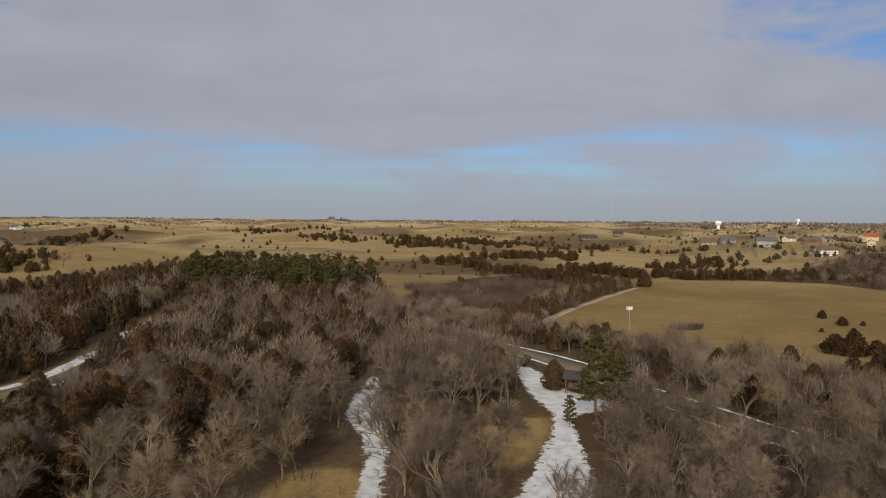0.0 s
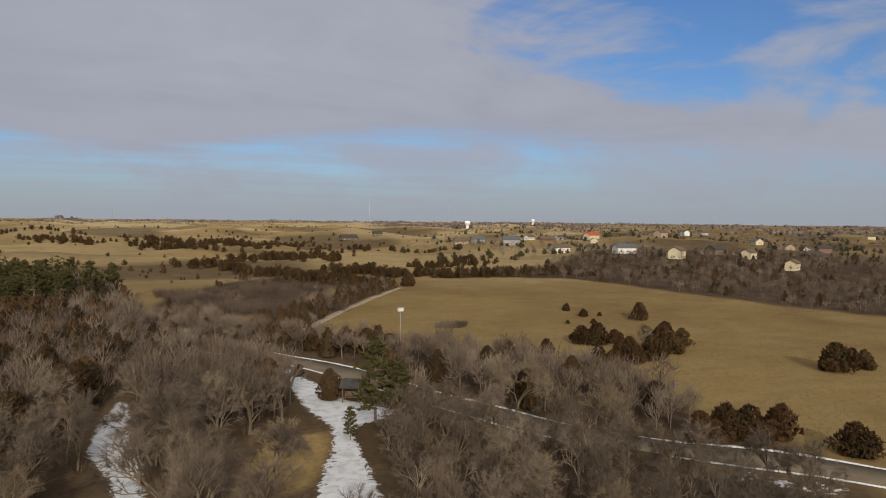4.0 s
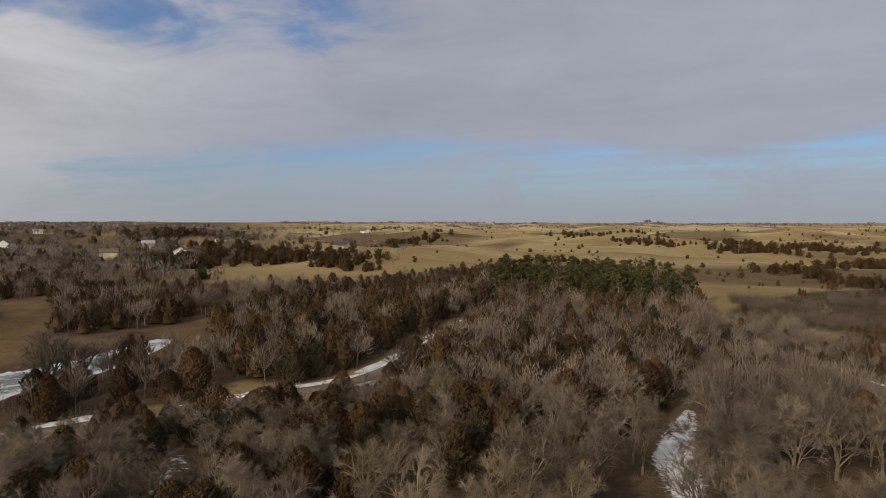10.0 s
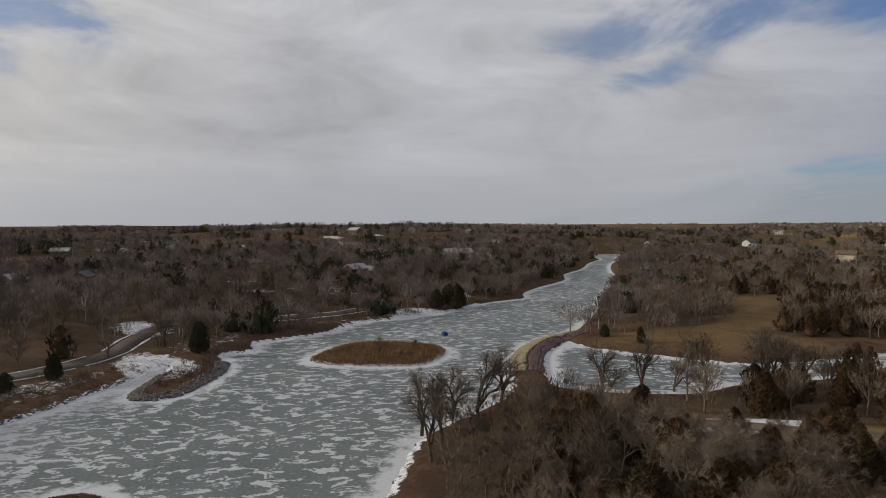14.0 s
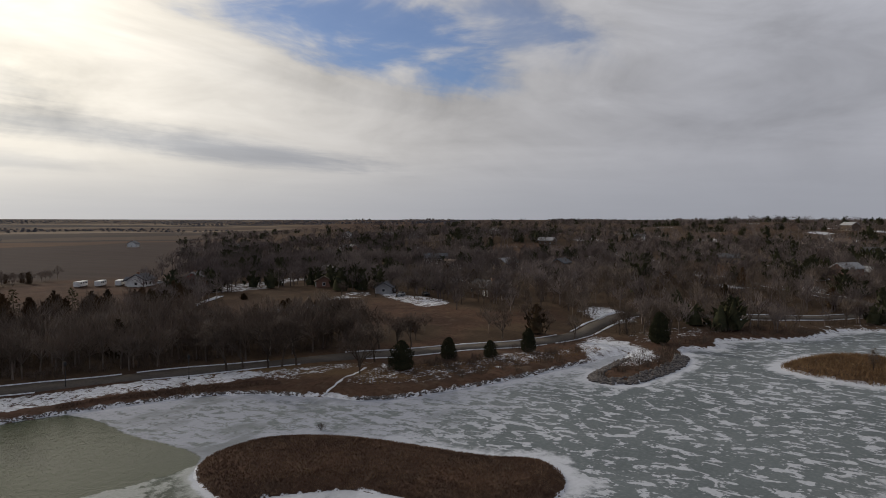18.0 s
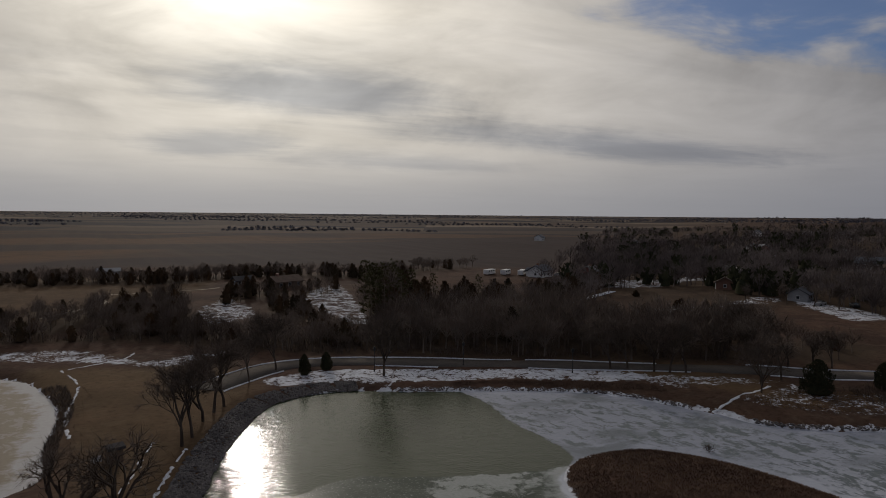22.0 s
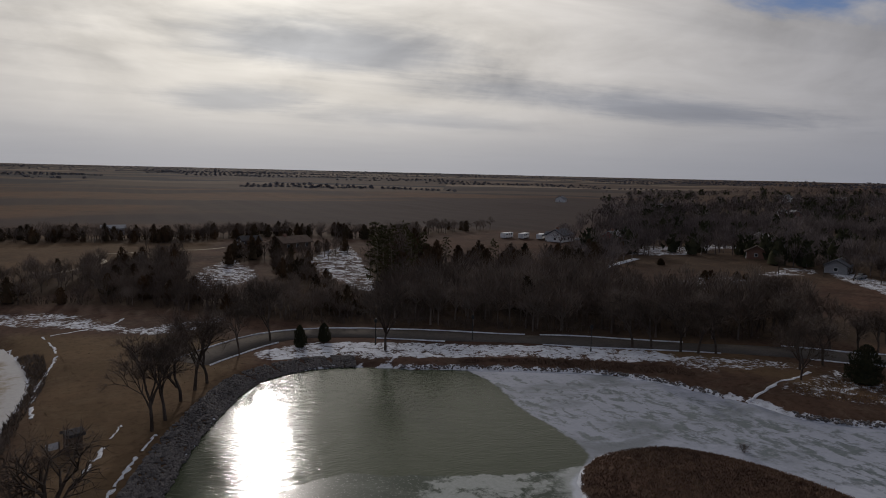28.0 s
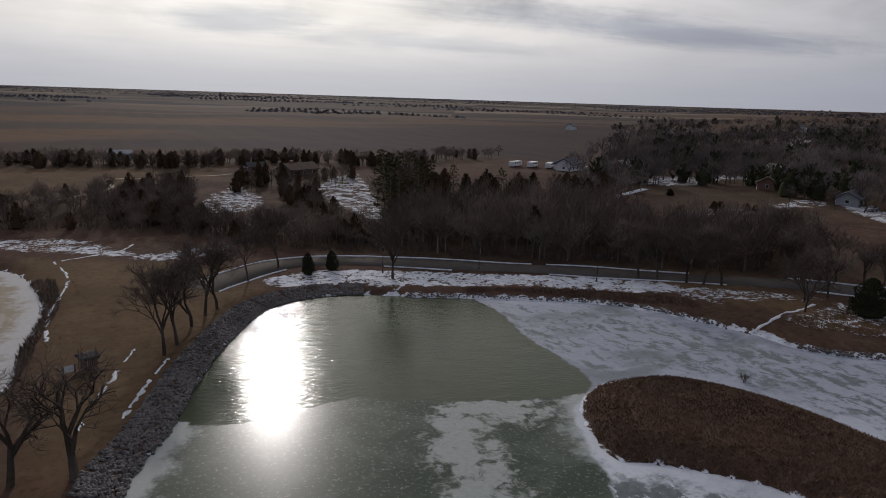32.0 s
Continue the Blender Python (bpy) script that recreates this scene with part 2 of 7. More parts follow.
ISLAND = curve([(-143, 9), (-157, 16), (-159, 25), (-153, 36), (-145, 37), (-134, 31), (-134, 21), (-137, 12)])
NEAR_ISLAND = curve([(-51, -30), (-51, -33), (-53, -38), (-56, -41), (-60, -42.5), (-66, -41.5), (-70, -37), (-72, -32), (-73, -26), (-74, -16),
                     (-76, -10), (-72, -5.5), (-66, -5), (-61, -11), (-59, -22), (-57, -25), (-54, -28)])
ROAD = curve([(-27, -84), (-31.5, -88.4), (-36, -92), (-41, -94), (-47, -93.4), (-54.5, -90.2), (-62, -86.6), (-72, -80.6), (-80, -76.1), (-87.5, -71.7), (-94, -67), (-101, -61.9), (-107, -57.2), (-113, -51.5), (-124, -44), (-133, -37.5), (-143, -32.8), (-151, -30.6)], 2.0, False)
HILL_ROAD = curve([(2, 146), (8, 140), (12.7, 133.5), (18.8, 126.6), (24.3, 115.5), (29.2, 105), (35.5, 92), (41.7, 80), (49, 72.4), (56, 66.8), (62, 60.8), (66, 55.5), (74, 46)], 2.0, False)
TOWN_ROAD = curve([(-440, -120), (-360, -76), (-312, -50), (-275, -28.5), (-257, -10), (-239, 9.5), (-233, 21), (-227, 27.5), (-219, 28.5), (-210, 21), (-199, 6.5), (-190, -8), (-184, -22), (-177, -29), (-166, -30.2), (-151, -30.6)], 3.0, False)
WOOD_ROAD = curve([(-67.5, 167), (-63.5, 142), (-61, 126), (-60, 112), (-61.5, 102), (-67, 92), (-73, 84), (-79, 75), (-86, 63)], 2.0, False)


def water_by(x, y):
    """Distance to the nearest shore: positive on land, negative on the lake."""
    w = np.maximum(np.maximum(inside_by(x, y, LAKE), inside_by(x, y, POND)), inside_by(x, y, WEST_POND))
    i = np.maximum(inside_by(x, y, ISLAND), inside_by(x, y, NEAR_ISLAND))
    return np.maximum(-w, i)


def height(x, y, shore=None):
    x, y = np.asarray(x, float), np.asarray(y, float)
    shape = x.shape
    x, y = x.ravel(), y.ravel()
    d = water_by(x, y) if shore is None else shore.ravel()
    r = np.hypot(x + 5, y - 10) + 1e-6
    n = smooth((y - 10) / r, -0.35, 0.55)
    far_n = np.interp(r, [0, 60, 130, 220, 400, 700, 1500, 4800, 9000], [0.6, 0.8, 1.8, 3.6, 6.4, 8.8, 11.8, 15.8, 16])
    far_s = np.interp(r, [0, 60, 130, 220, 320, 600, 1500, 4800, 9000], [0.4, 0.6, 1.6, 3.6, 3.0, 2.0, 5.0, 15.6, 16])
    lift = far_s + (far_n - far_s) * n
    roll = wave(x, y, 270, 3) * 6.2 + wave(x, y, 110, 5) * 2.8 + wave(x, y, 44, 6) * 0.7
    # the wooded hill on which the town stands, west of the lake
    way_ = np.degrees(np.arctan2(x + 5, y - 10))
    town_hill = smooth(way_, -142, -112) * (1 - smooth(way_, -86, -66))
    lift = lift + town_hill * np.interp(r, [0, 235, 330, 450, 600, 800, 1500, 4800], [0, 0, 2.4, 7.5, 12.6, 14.2, 10, 0])
    lift = lift + roll * smooth(r, 190, 480) * (0.18 + 0.82 * np.maximum(n, 0.5 * town_hill)) * (1 - 0.75 * smooth(r, 1500, 4000))
    bank = np.where(d > 0, 0.75 * smooth(d, -0.8, 3.2) + 0.1 * np.minimum(d, 8) / 8, -0.12 + 0.30 * np.maximum(d, -6))
    h = bank + np.where(d > 0, smooth(d, 0, 55) * lift, 0)
    h = h + np.where(d > 4, wave(x, y, 23, 9) * 0.16, 0)
    return h.reshape(shape)


def ground_at(x, y):
    return float(height(np.array([x]), np.array([y]))[0])

# ---- materials ----
def material(name, build, rough=0.9, metal=0.0, spec=0.3, bump=0.0, bump_scale=1.0):
    """build(N, place) gives the colour socket or colour; place is the position in the world."""
    mat = bpy.data.materials.new(name)
    mat.use_nodes = True
    n = Nodes(mat.node_tree)
    place = n.v("MULTIPLY", n("ShaderNodeNewGeometry", 0), (1 / METRES,) * 3)
    made = build(n, place)
    col, rgh = made if isinstance(made, tuple) and len(made) == 2 else (made, rough)
    ins = {"Base_Color": col, "Roughness": rgh, "Metallic": metal, "Specular_IOR_Level": spec}
    if bump:
        ins["Normal"] = n("ShaderNodeBump", 0, Strength=bump, Distance=0.05, Height=n.noise(place, bump_scale, 5.0, 0.65))
    sh = n("ShaderNodeBsdfPrincipled", 0, **ins)
    n.node("ShaderNodeOutputMaterial", {"Surface": sh})
    return mat


def mottled(a, b, scale, fine=None, c=None, vary=0.0):
    """Two colours in patches, with a finer grain of a third; vary: how much one object's tone differs from the next."""
    def build(n, place):
        col = n.mix(n.step(n.noise(place, scale, 5.0, 0.6), 0.38, 0.64), rgb(*a), rgb(*b))
        if c:
            col = n.mix(n.m("MULTIPLY", n.step(n.noise(place, fine, 4.0, 0.6), 0.45, 0.7), 0.7), col, rgb(*c))
        if vary:
            own = n("ShaderNodeObjectInfo", 5)
            spot = n.step(n.noise(place, 0.16, 1.0, 0.5), 0.36, 0.64)
            tone = n.m("ADD", 1.0 - vary, n.m("MULTIPLY", n.m("ADD", own, spot), vary))
            col = n.mix(1.0, col, n("ShaderNodeCombineColor", 0, Red=tone, Green=tone, Blue=tone), "MULTIPLY")
        return col
    return build


def ground_build(n, place):
    big = n.noise(place, 0.014, 7.0, 0.66, 0.7)
    mid = n.noise(place, 0.09, 6.0, 0.62, 0.5)
    fine = n.noise(place, 1.3, 6.0, 0.68)
    streak = n.noise(n.v("MULTIPLY", place, (0.22, 1.0, 1.0)), 0.35, 5.0, 0.6, 0.6)
    grass = n.mix(n.step(big, 0.36, 0.66), rgb(0.232, 0.166, 0.074), rgb(0.158, 0.108, 0.049))
    grass = n.mix(n.m("MULTIPLY", n.step(mid, 0.42, 0.72), 0.6), grass, rgb(0.245, 0.184, 0.090))
    grass = n.mix(n.m("MULTIPLY", n.step(streak, 0.48, 0.70), 0.34), grass, rgb(0.140, 0.092, 0.041))
    grass = n.mix(n.m("MULTIPLY", n.step(fine, 0.45, 0.75), 0.6), grass, rgb(0.110, 0.075, 0.035))
    stubble = n.mix(n.step(n.noise(n.v("MULTIPLY", place, (0.4, 1.0, 1.0)), 0.006, 3.0, 0.5, 0.6), 0.44, 0.56), rgb(0.44, 0.345, 0.190), rgb(0.31, 0.225, 0.108))
    scrub = n.step(n.noise(n.v("MULTIPLY", place, (0.5, 1.0, 1.0)), 0.035, 7.0, 0.70, 0.8), 0.50, 0.64)
    stubble = n.mix(n.m("MULTIPLY", scrub, 0.62), stubble, rgb(0.150, 0.112, 0.058))
    stubble = n.mix(n.m("MULTIPLY", n.step(n.noise(place, 0.22, 6.0, 0.72), 0.52, 0.66), 0.5), stubble, rgb(0.120, 0.084, 0.046))
    grass = n.mix(n.attr("pale"), grass, stubble)
    # rust-brown grass; its dark tone also paints in the backlit look of the south
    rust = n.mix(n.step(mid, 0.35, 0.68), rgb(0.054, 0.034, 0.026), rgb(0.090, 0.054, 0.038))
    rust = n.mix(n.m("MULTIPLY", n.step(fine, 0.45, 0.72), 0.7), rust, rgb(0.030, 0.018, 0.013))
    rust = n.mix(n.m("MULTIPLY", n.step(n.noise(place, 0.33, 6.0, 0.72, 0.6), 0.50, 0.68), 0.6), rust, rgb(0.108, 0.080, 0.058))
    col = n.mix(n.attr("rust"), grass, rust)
    litter = n.mix(n.step(mid, 0.38, 0.66), rgb(0.058, 0.041, 0.028), rgb(0.094, 0.065, 0.043))
    litter = n.mix(n.m("MULTIPLY", n.step(fine, 0.45, 0.7), 0.6), litter, rgb(0.036, 0.026, 0.020))
    col = n.mix(n.attr("wood"), col, litter)
    rows = n("ShaderNodeTexWave", 0, Vector=n.v("MULTIPLY", place, (1.0, 0.35, 0.0)), Scale=0.02, Distortion=1.5, Detail=2.0)
    crop = n.mix(n.step(n.noise(n.v("MULTIPLY", place, (0.35, 1.0, 1.0)), 0.006, 2.0, 0.5, 0.3), 0.46, 0.54), rgb(0.052, 0.040, 0.038), rgb(0.108, 0.065, 0.042))
    crop = n.mix(n.m("MULTIPLY", n.step(mid, 0.4, 0.7), 0.4), crop, rgb(0.030, 0.024, 0.020))
    crop = n.mix(n.m("MULTIPLY", n.step(rows, 0.6, 0.95), 0.2), crop, rgb(0.075, 0.058, 0.044))
    # far fields in strips, each of its own tone
    axes = n("ShaderNodeSeparateXYZ", 0, Vector=place).node
    deep = n.m("ADD", n.m("MULTIPLY", axes.outputs[0], -0.454), n.m("MULTIPLY", axes.outputs[1], -0.891))
    broad = n.m("ADD", n.m("MULTIPLY", axes.outputs[0], 0.891), n.m("MULTIPLY", axes.outputs[1], -0.454))
    cell = n("ShaderNodeCombineXYZ", 0, X=n.m("FLOOR", n.m("DIVIDE", deep, 95.0)), Y=n.m("FLOOR", n.m("DIVIDE", broad, 430.0)), Z=0.0)
    lot = n("ShaderNodeTexWhiteNoise", 0, Vector=cell)
    strip = n.mix(n.step(lot, 0.2, 0.5), rgb(0.036, 0.033, 0.036), rgb(0.088, 0.066, 0.052))
    strip = n.mix(n.step(lot, 0.7, 0.95), strip, rgb(0.190, 0.150, 0.110))
    crop = n.mix(n.step(deep, 690.0, 760.0), crop, strip)
    col = n.mix(n.attr("crop"), col, crop)
    sand = n.mix(n.step(fine, 0.4, 0.7), rgb(0.27, 0.190, 0.085), rgb(0.20, 0.140, 0.065))
    col = n.mix(n.attr("sand"), col, sand)
    # old snow lies in torn patches, thickest in the middle of each
    torn = n.m("ADD", n.m("MULTIPLY", n.noise(place, 0.42, 6.0, 0.70, 0.8), 0.52), n.m("MULTIPLY", n.noise(place, 1.9, 5.0, 0.78), 0.48))
    lies = n.step(n.m("ADD", n.m("SUBTRACT", torn, 1.0), n.attr("snow")), 0.0, 0.07)
    white = n.mix(n.step(n.noise(place, 0.8, 4.0, 0.6), 0.4, 0.7), rgb(0.58, 0.60, 0.64), rgb(0.42, 0.43, 0.46))
    return n.mix(lies, col, white), 0.93


def ice_build(n, place):
    fine = n.noise(place, 1.9, 7.0, 0.72)
    tone = n.noise(place, 0.05, 4.0, 0.6)
    ice = n.mix(n.step(tone, 0.35, 0.65), rgb(0.088, 0.104, 0.110), rgb(0.122, 0.140, 0.146))
    ice = n.mix(n.m("MULTIPLY", n.step(fine, 0.42, 0.75), 0.5), ice, rgb(0.225, 0.250, 0.250))
    drift = n.noise(n.v("MULTIPLY", place, (1.0, 0.6, 1.0)), 0.66, 3.0, 0.58, 0.6)
    size = n.noise(place, 0.04, 3.0, 0.5)
    shore = n.attr("shore")
    rim = n.m("SUBTRACT", 1.0, n.step(n.m("ADD", shore, n.m("MULTIPLY", n.m("SUBTRACT", n.noise(place, 0.3, 5.0, 0.7), 0.5), 11.0)), 1.0, 3.4))
    amount = n.m("ADD", drift, n.m("ADD", n.m("MULTIPLY", n.m("SUBTRACT", size, 0.5), 0.26), n.m("MULTIPLY", n.attr("snowy"), 0.11)))
    patch = n.step(n.m("ADD", amount, n.m("MULTIPLY", n.m("SUBTRACT", fine, 0.5), 0.42)), n.m("SUBTRACT", 0.540, n.m("MULTIPLY", n.attr("snowy"), 0.06)), n.m("ADD", 0.595, n.m("MULTIPLY", n.attr("snowy"), 0.07)))
    ice = n.mix(n.attr("muddy"), ice, n.mix(fine, rgb(0.135, 0.105, 0.068), rgb(0.22, 0.178, 0.118)))
    patch = n.m("MULTIPLY", patch, n.m("SUBTRACT", 0.86, n.m("MULTIPLY", n.attr("muddy"), 0.66)))
    white = n.mix(fine, rgb(0.34, 0.36, 0.40), rgb(0.57, 0.59, 0.63))
    # south-west snow is darker and bluer: its shade is painted into the white
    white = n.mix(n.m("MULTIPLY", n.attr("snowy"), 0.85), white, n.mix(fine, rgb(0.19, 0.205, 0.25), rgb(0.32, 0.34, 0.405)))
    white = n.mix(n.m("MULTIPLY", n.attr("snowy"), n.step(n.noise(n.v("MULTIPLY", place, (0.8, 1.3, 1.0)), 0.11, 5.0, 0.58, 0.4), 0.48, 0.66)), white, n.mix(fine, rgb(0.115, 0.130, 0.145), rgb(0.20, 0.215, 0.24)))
    return n.mix(n.m("MAXIMUM", patch, n.m("MULTIPLY", rim, n.m("SUBTRACT", 1.0, n.m("MULTIPLY", n.attr("muddy"), 0.5)))), ice, white)


def lake_material():
    """Ice with drifted snow, and a pool of open water with thin ice along one side of it."""
    mat = bpy.data.materials.new("lake_ice_and_water")
    mat.use_nodes = True
    n = Nodes(mat.node_tree)
    place = n.v("MULTIPLY", n("ShaderNodeNewGeometry", 0), (1 / METRES,) * 3)
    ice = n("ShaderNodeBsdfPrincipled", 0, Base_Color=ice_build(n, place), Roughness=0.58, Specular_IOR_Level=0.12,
            Normal=n("ShaderNodeBump", 0, Strength=0.25, Distance=0.03, Height=n.noise(place, 1.2, 4.0, 0.6)))
    ripples = n.m("ADD", n.noise(n.v("MULTIPLY", place, (0.8, 2.0, 1.0)), 1.9, 2.5, 0.6, 0.5), n.m("MULTIPLY", n.noise(place, 0.45, 2.0, 0.5), 1.2))
    water = n("ShaderNodeBsdfPrincipled", 0, Base_Color=rgb(0.034, 0.044, 0.022), Roughness=0.10, IOR=1.33, Specular_IOR_Level=0.20,
              Normal=n("ShaderNodeBump", 0, Strength=0.9, Distance=0.05, Height=ripples))
    film_tone = n.mix(n.step(n.noise(place, 0.25, 5.0, 0.6, 0.5), 0.4, 0.65), rgb(0.038, 0.050, 0.036), rgb(0.070, 0.082, 0.064))
    frost = n.m("MULTIPLY", n.step(n.noise(place, 3.0, 5.0, 0.78), 0.55, 0.64), 0.8)
    plates = n("ShaderNodeTexVoronoi", 0, Vector=place, Scale=0.55, Randomness=1.0)
    pans = n.step(n.m("ADD", n.m("SUBTRACT", n.noise(place, 0.75, 6.0, 0.75, 0.5), n.m("MULTIPLY", n.step(plates, 0.5, 0.8), 0.16)), n.m("MULTIPLY", n.attr("pans"), 0.5)), 0.66, 0.86)
    film_tone = n.mix(n.m("MAXIMUM", n.m("MULTIPLY", pans, 0.8), n.m("MULTIPLY", frost, 0.6)), film_tone, n.mix(n.noise(place, 2.6, 5.0, 0.75), rgb(0.20, 0.215, 0.20), rgb(0.46, 0.48, 0.46)))
    rim = n.m("SUBTRACT", 1.0, n.step(n.m("ADD", n.attr("shore"), n.m("MULTIPLY", n.m("SUBTRACT", n.noise(place, 0.4, 5.0, 0.7), 0.5), 6.0)), 0.8, 2.8))
    film_tone = n.mix(n.m("MULTIPLY", rim, 0.62), film_tone, rgb(0.44, 0.46, 0.45))
    skin = n("ShaderNodeBsdfPrincipled", 0, Base_Color=film_tone, Roughness=0.24, IOR=1.31, Specular_IOR_Level=0.12,
             Normal=n("ShaderNodeBump", 0, Strength=0.10, Distance=0.02, Height=n.noise(place, 2.0, 4.0, 0.6)))
    edge = n.m("MULTIPLY", n.m("SUBTRACT", n.noise(place, 0.35, 4.0, 0.6), 0.5), 2.6)
    wet = n("ShaderNodeMixShader", 0, i0=n.step(n.m("ADD", n.attr("thin"), edge), -0.15, 0.15), i1=water, i2=skin)
    both = n("ShaderNodeMixShader", 0, i0=n.step(n.m("ADD", n.attr("pool"), n.m("MULTIPLY", edge, 0.6)), -0.25, 0.25), i1=ice, i2=wet)
    n.node("ShaderNodeOutputMaterial", {"Surface": both})
    return mat


GROUND = material("dry_prairie_ground", ground_build, spec=0.02, bump=0.7, bump_scale=1.1)
ICE = lake_material()
ASPHALT = material("worn_asphalt", mottled((0.135, 0.112, 0.082), (0.170, 0.140, 0.102), 0.25, 3.0, (0.105, 0.088, 0.068)), rough=0.9, spec=0.08, bump=0.2, bump_scale=8)
GRAVEL = material("gravel_track", mottled((0.30, 0.25, 0.18), (0.24, 0.19, 0.13), 0.5, 4.0, (0.36, 0.31, 0.24)), rough=0.95, bump=0.4, bump_scale=6)
SNOW = material("ploughed_snow", mottled((0.62, 0.64, 0.68), (0.50, 0.52, 0.56), 0.9, 3.0, (0.34, 0.33, 0.32)), rough=0.85, spec=0.06, bump=0.6, bump_scale=3)
BARK = material("grey_brown_bark", mottled((0.142, 0.110, 0.078), (0.222, 0.178, 0.128), 0.11, 2.0, (0.095, 0.076, 0.060), 0.35), spec=0.08, bump=0.5, bump_scale=9)
TWIG = material("bare_twigs", mottled((0.092, 0.071, 0.057), (0.162, 0.130, 0.104), 0.07, 0.6, (0.118, 0.085, 0.063), 0.5), rough=0.95, spec=0.08)
BRUSH = material("dark_brush", mottled((0.078, 0.059, 0.047), (0.118, 0.092, 0.074), 0.07, 0.6, (0.094, 0.068, 0.050), 0.3), rough=0.95, spec=0.06)
PALE_TWIG = material("pale_bare_twigs", mottled((0.165, 0.126, 0.084), (0.215, 0.172, 0.122), 0.07, 0.6, (0.14, 0.105, 0.068), 0.3), rough=0.95, spec=0.15)
CEDAR = material("winter_cedar_foliage", mottled((0.075, 0.043, 0.021), (0.043, 0.033, 0.018), 0.09, 1.4, (0.080, 0.049, 0.026), 0.45), rough=0.95, spec=0.15)
DARK_CEDAR = material("dark_cedar_foliage", mottled((0.030, 0.034, 0.020), (0.046, 0.046, 0.024), 0.3, 1.4, (0.060, 0.052, 0.028)), rough=0.95, spec=0.04)
PINE = material("pine_needles", mottled((0.052, 0.049, 0.020), (0.074, 0.067, 0.028), 0.25, 1.8, (0.096, 0.084, 0.038)), rough=0.95, spec=0.04)
REED = material("dry_reed", mottled((0.205, 0.128, 0.064), (0.135, 0.080, 0.042), 0.2, 1.5, (0.27, 0.19, 0.10)), rough=0.95, spec=0.15)
STONE = material("riprap_stone", mottled((0.122, 0.108, 0.100), (0.070, 0.063, 0.060), 0.9, 3.0, (0.185, 0.168, 0.158)), rough=0.85, bump=0.5, bump_scale=5)
TAN_STONE = material("tan_limestone", mottled((0.235, 0.195, 0.120), (0.310, 0.265, 0.175), 0.3, 1.5, (0.17, 0.135, 0.088)), rough=0.9, bump=0.5, bump_scale=4)
RED_STONE = material("purple_quartzite", mottled((0.092, 0.058, 0.066), (0.125, 0.080, 0.088), 0.4, 2.0, (0.068, 0.046, 0.052)), rough=0.85, bump=0.5, bump_scale=4)
DARK_ASPHALT = material("grey_asphalt", mottled((0.084, 0.074, 0.065), (0.108, 0.095, 0.082), 0.25, 3.0, (0.060, 0.056, 0.052)), rough=1.0, spec=0.02, bump=0.2, bump_scale=8)
# distant twigs, paler and greyer than TWIG: haze put into the colour
HAZED_TWIG = material("far_bare_twigs", mottled((0.104, 0.083, 0.076), (0.220, 0.180, 0.160), 0.02, 0.2, (0.158, 0.126, 0.112), 0.45), rough=0.95, spec=0.1)
# trees of the far belts in blue-grey, with the haze painted in
HAZED_BELT = material("dark_belt_trees", mottled((0.086, 0.086, 0.100), (0.130, 0.126, 0.140), 0.02, 0.2, (0.100, 0.092, 0.098), 0.3), rough=0.95, spec=0.06)
WILD_CEDAR = material("rusty_cedar_foliage", mottled((0.062, 0.034, 0.017), (0.044, 0.034, 0.017), 0.3, 1.6, (0.088, 0.050, 0.024), 0.35), rough=0.95, spec=0.06)
DARK_BARK = material("dark_wet_bark", mottled((0.072, 0.055, 0.043), (0.115, 0.092, 0.073), 0.4, 2.0, (0.05, 0.039, 0.033), 0.3), spec=0.06, bump=0.5, bump_scale=9)

# ---- helpers for meshes ----
def mesh_from(name, verts, faces, mat, flat=True):
    me = bpy.data.meshes.new(name)
    me.from_pydata(verts if isinstance(verts, list) else verts.tolist(), [], faces if isinstance(faces, list) else faces.tolist())
    if mat:
        me.materials.append(mat)
    if not flat:
        me.polygons.foreach_set("use_smooth", [True] * len(me.polygons))
    me.update()
    return me


def piece(name, me, parent=None, m=None, label=""):
    ob = new(name, me)
    if parent:
        ob.parent = parent
    if m is not None:
        ob.matrix_basis = m
    if label:
        ob["label"] = label
    return ob


def part(name, bm, mat, parent=None, label=""):
    me = bpy.data.meshes.new(name)
    bm.to_mesh(me)
    bm.free()
    me.materials.append(mat)
    return piece(name, me, parent, None, label)


def thing(name, label, category, m, group=""):
    ob = new(name)
    ob.empty_display_size = 0.5
    ob.matrix_basis = m
    return tagged(ob, label, category, group)


def axis(lo, hi, near, grow, reach):
    """Grid lines: even between lo and hi, then ever wider out to reach."""
    a = list(np.arange(lo, hi + near, near))
    s, p = near, a[-1]
    while p < reach:
        s *= grow
        p += s
        a.append(p)
    s, p, b = near, a[0], []
    while p > -reach:
        s *= grow
        p -= s
        b.append(p)
    return np.array(b[::-1] + a)


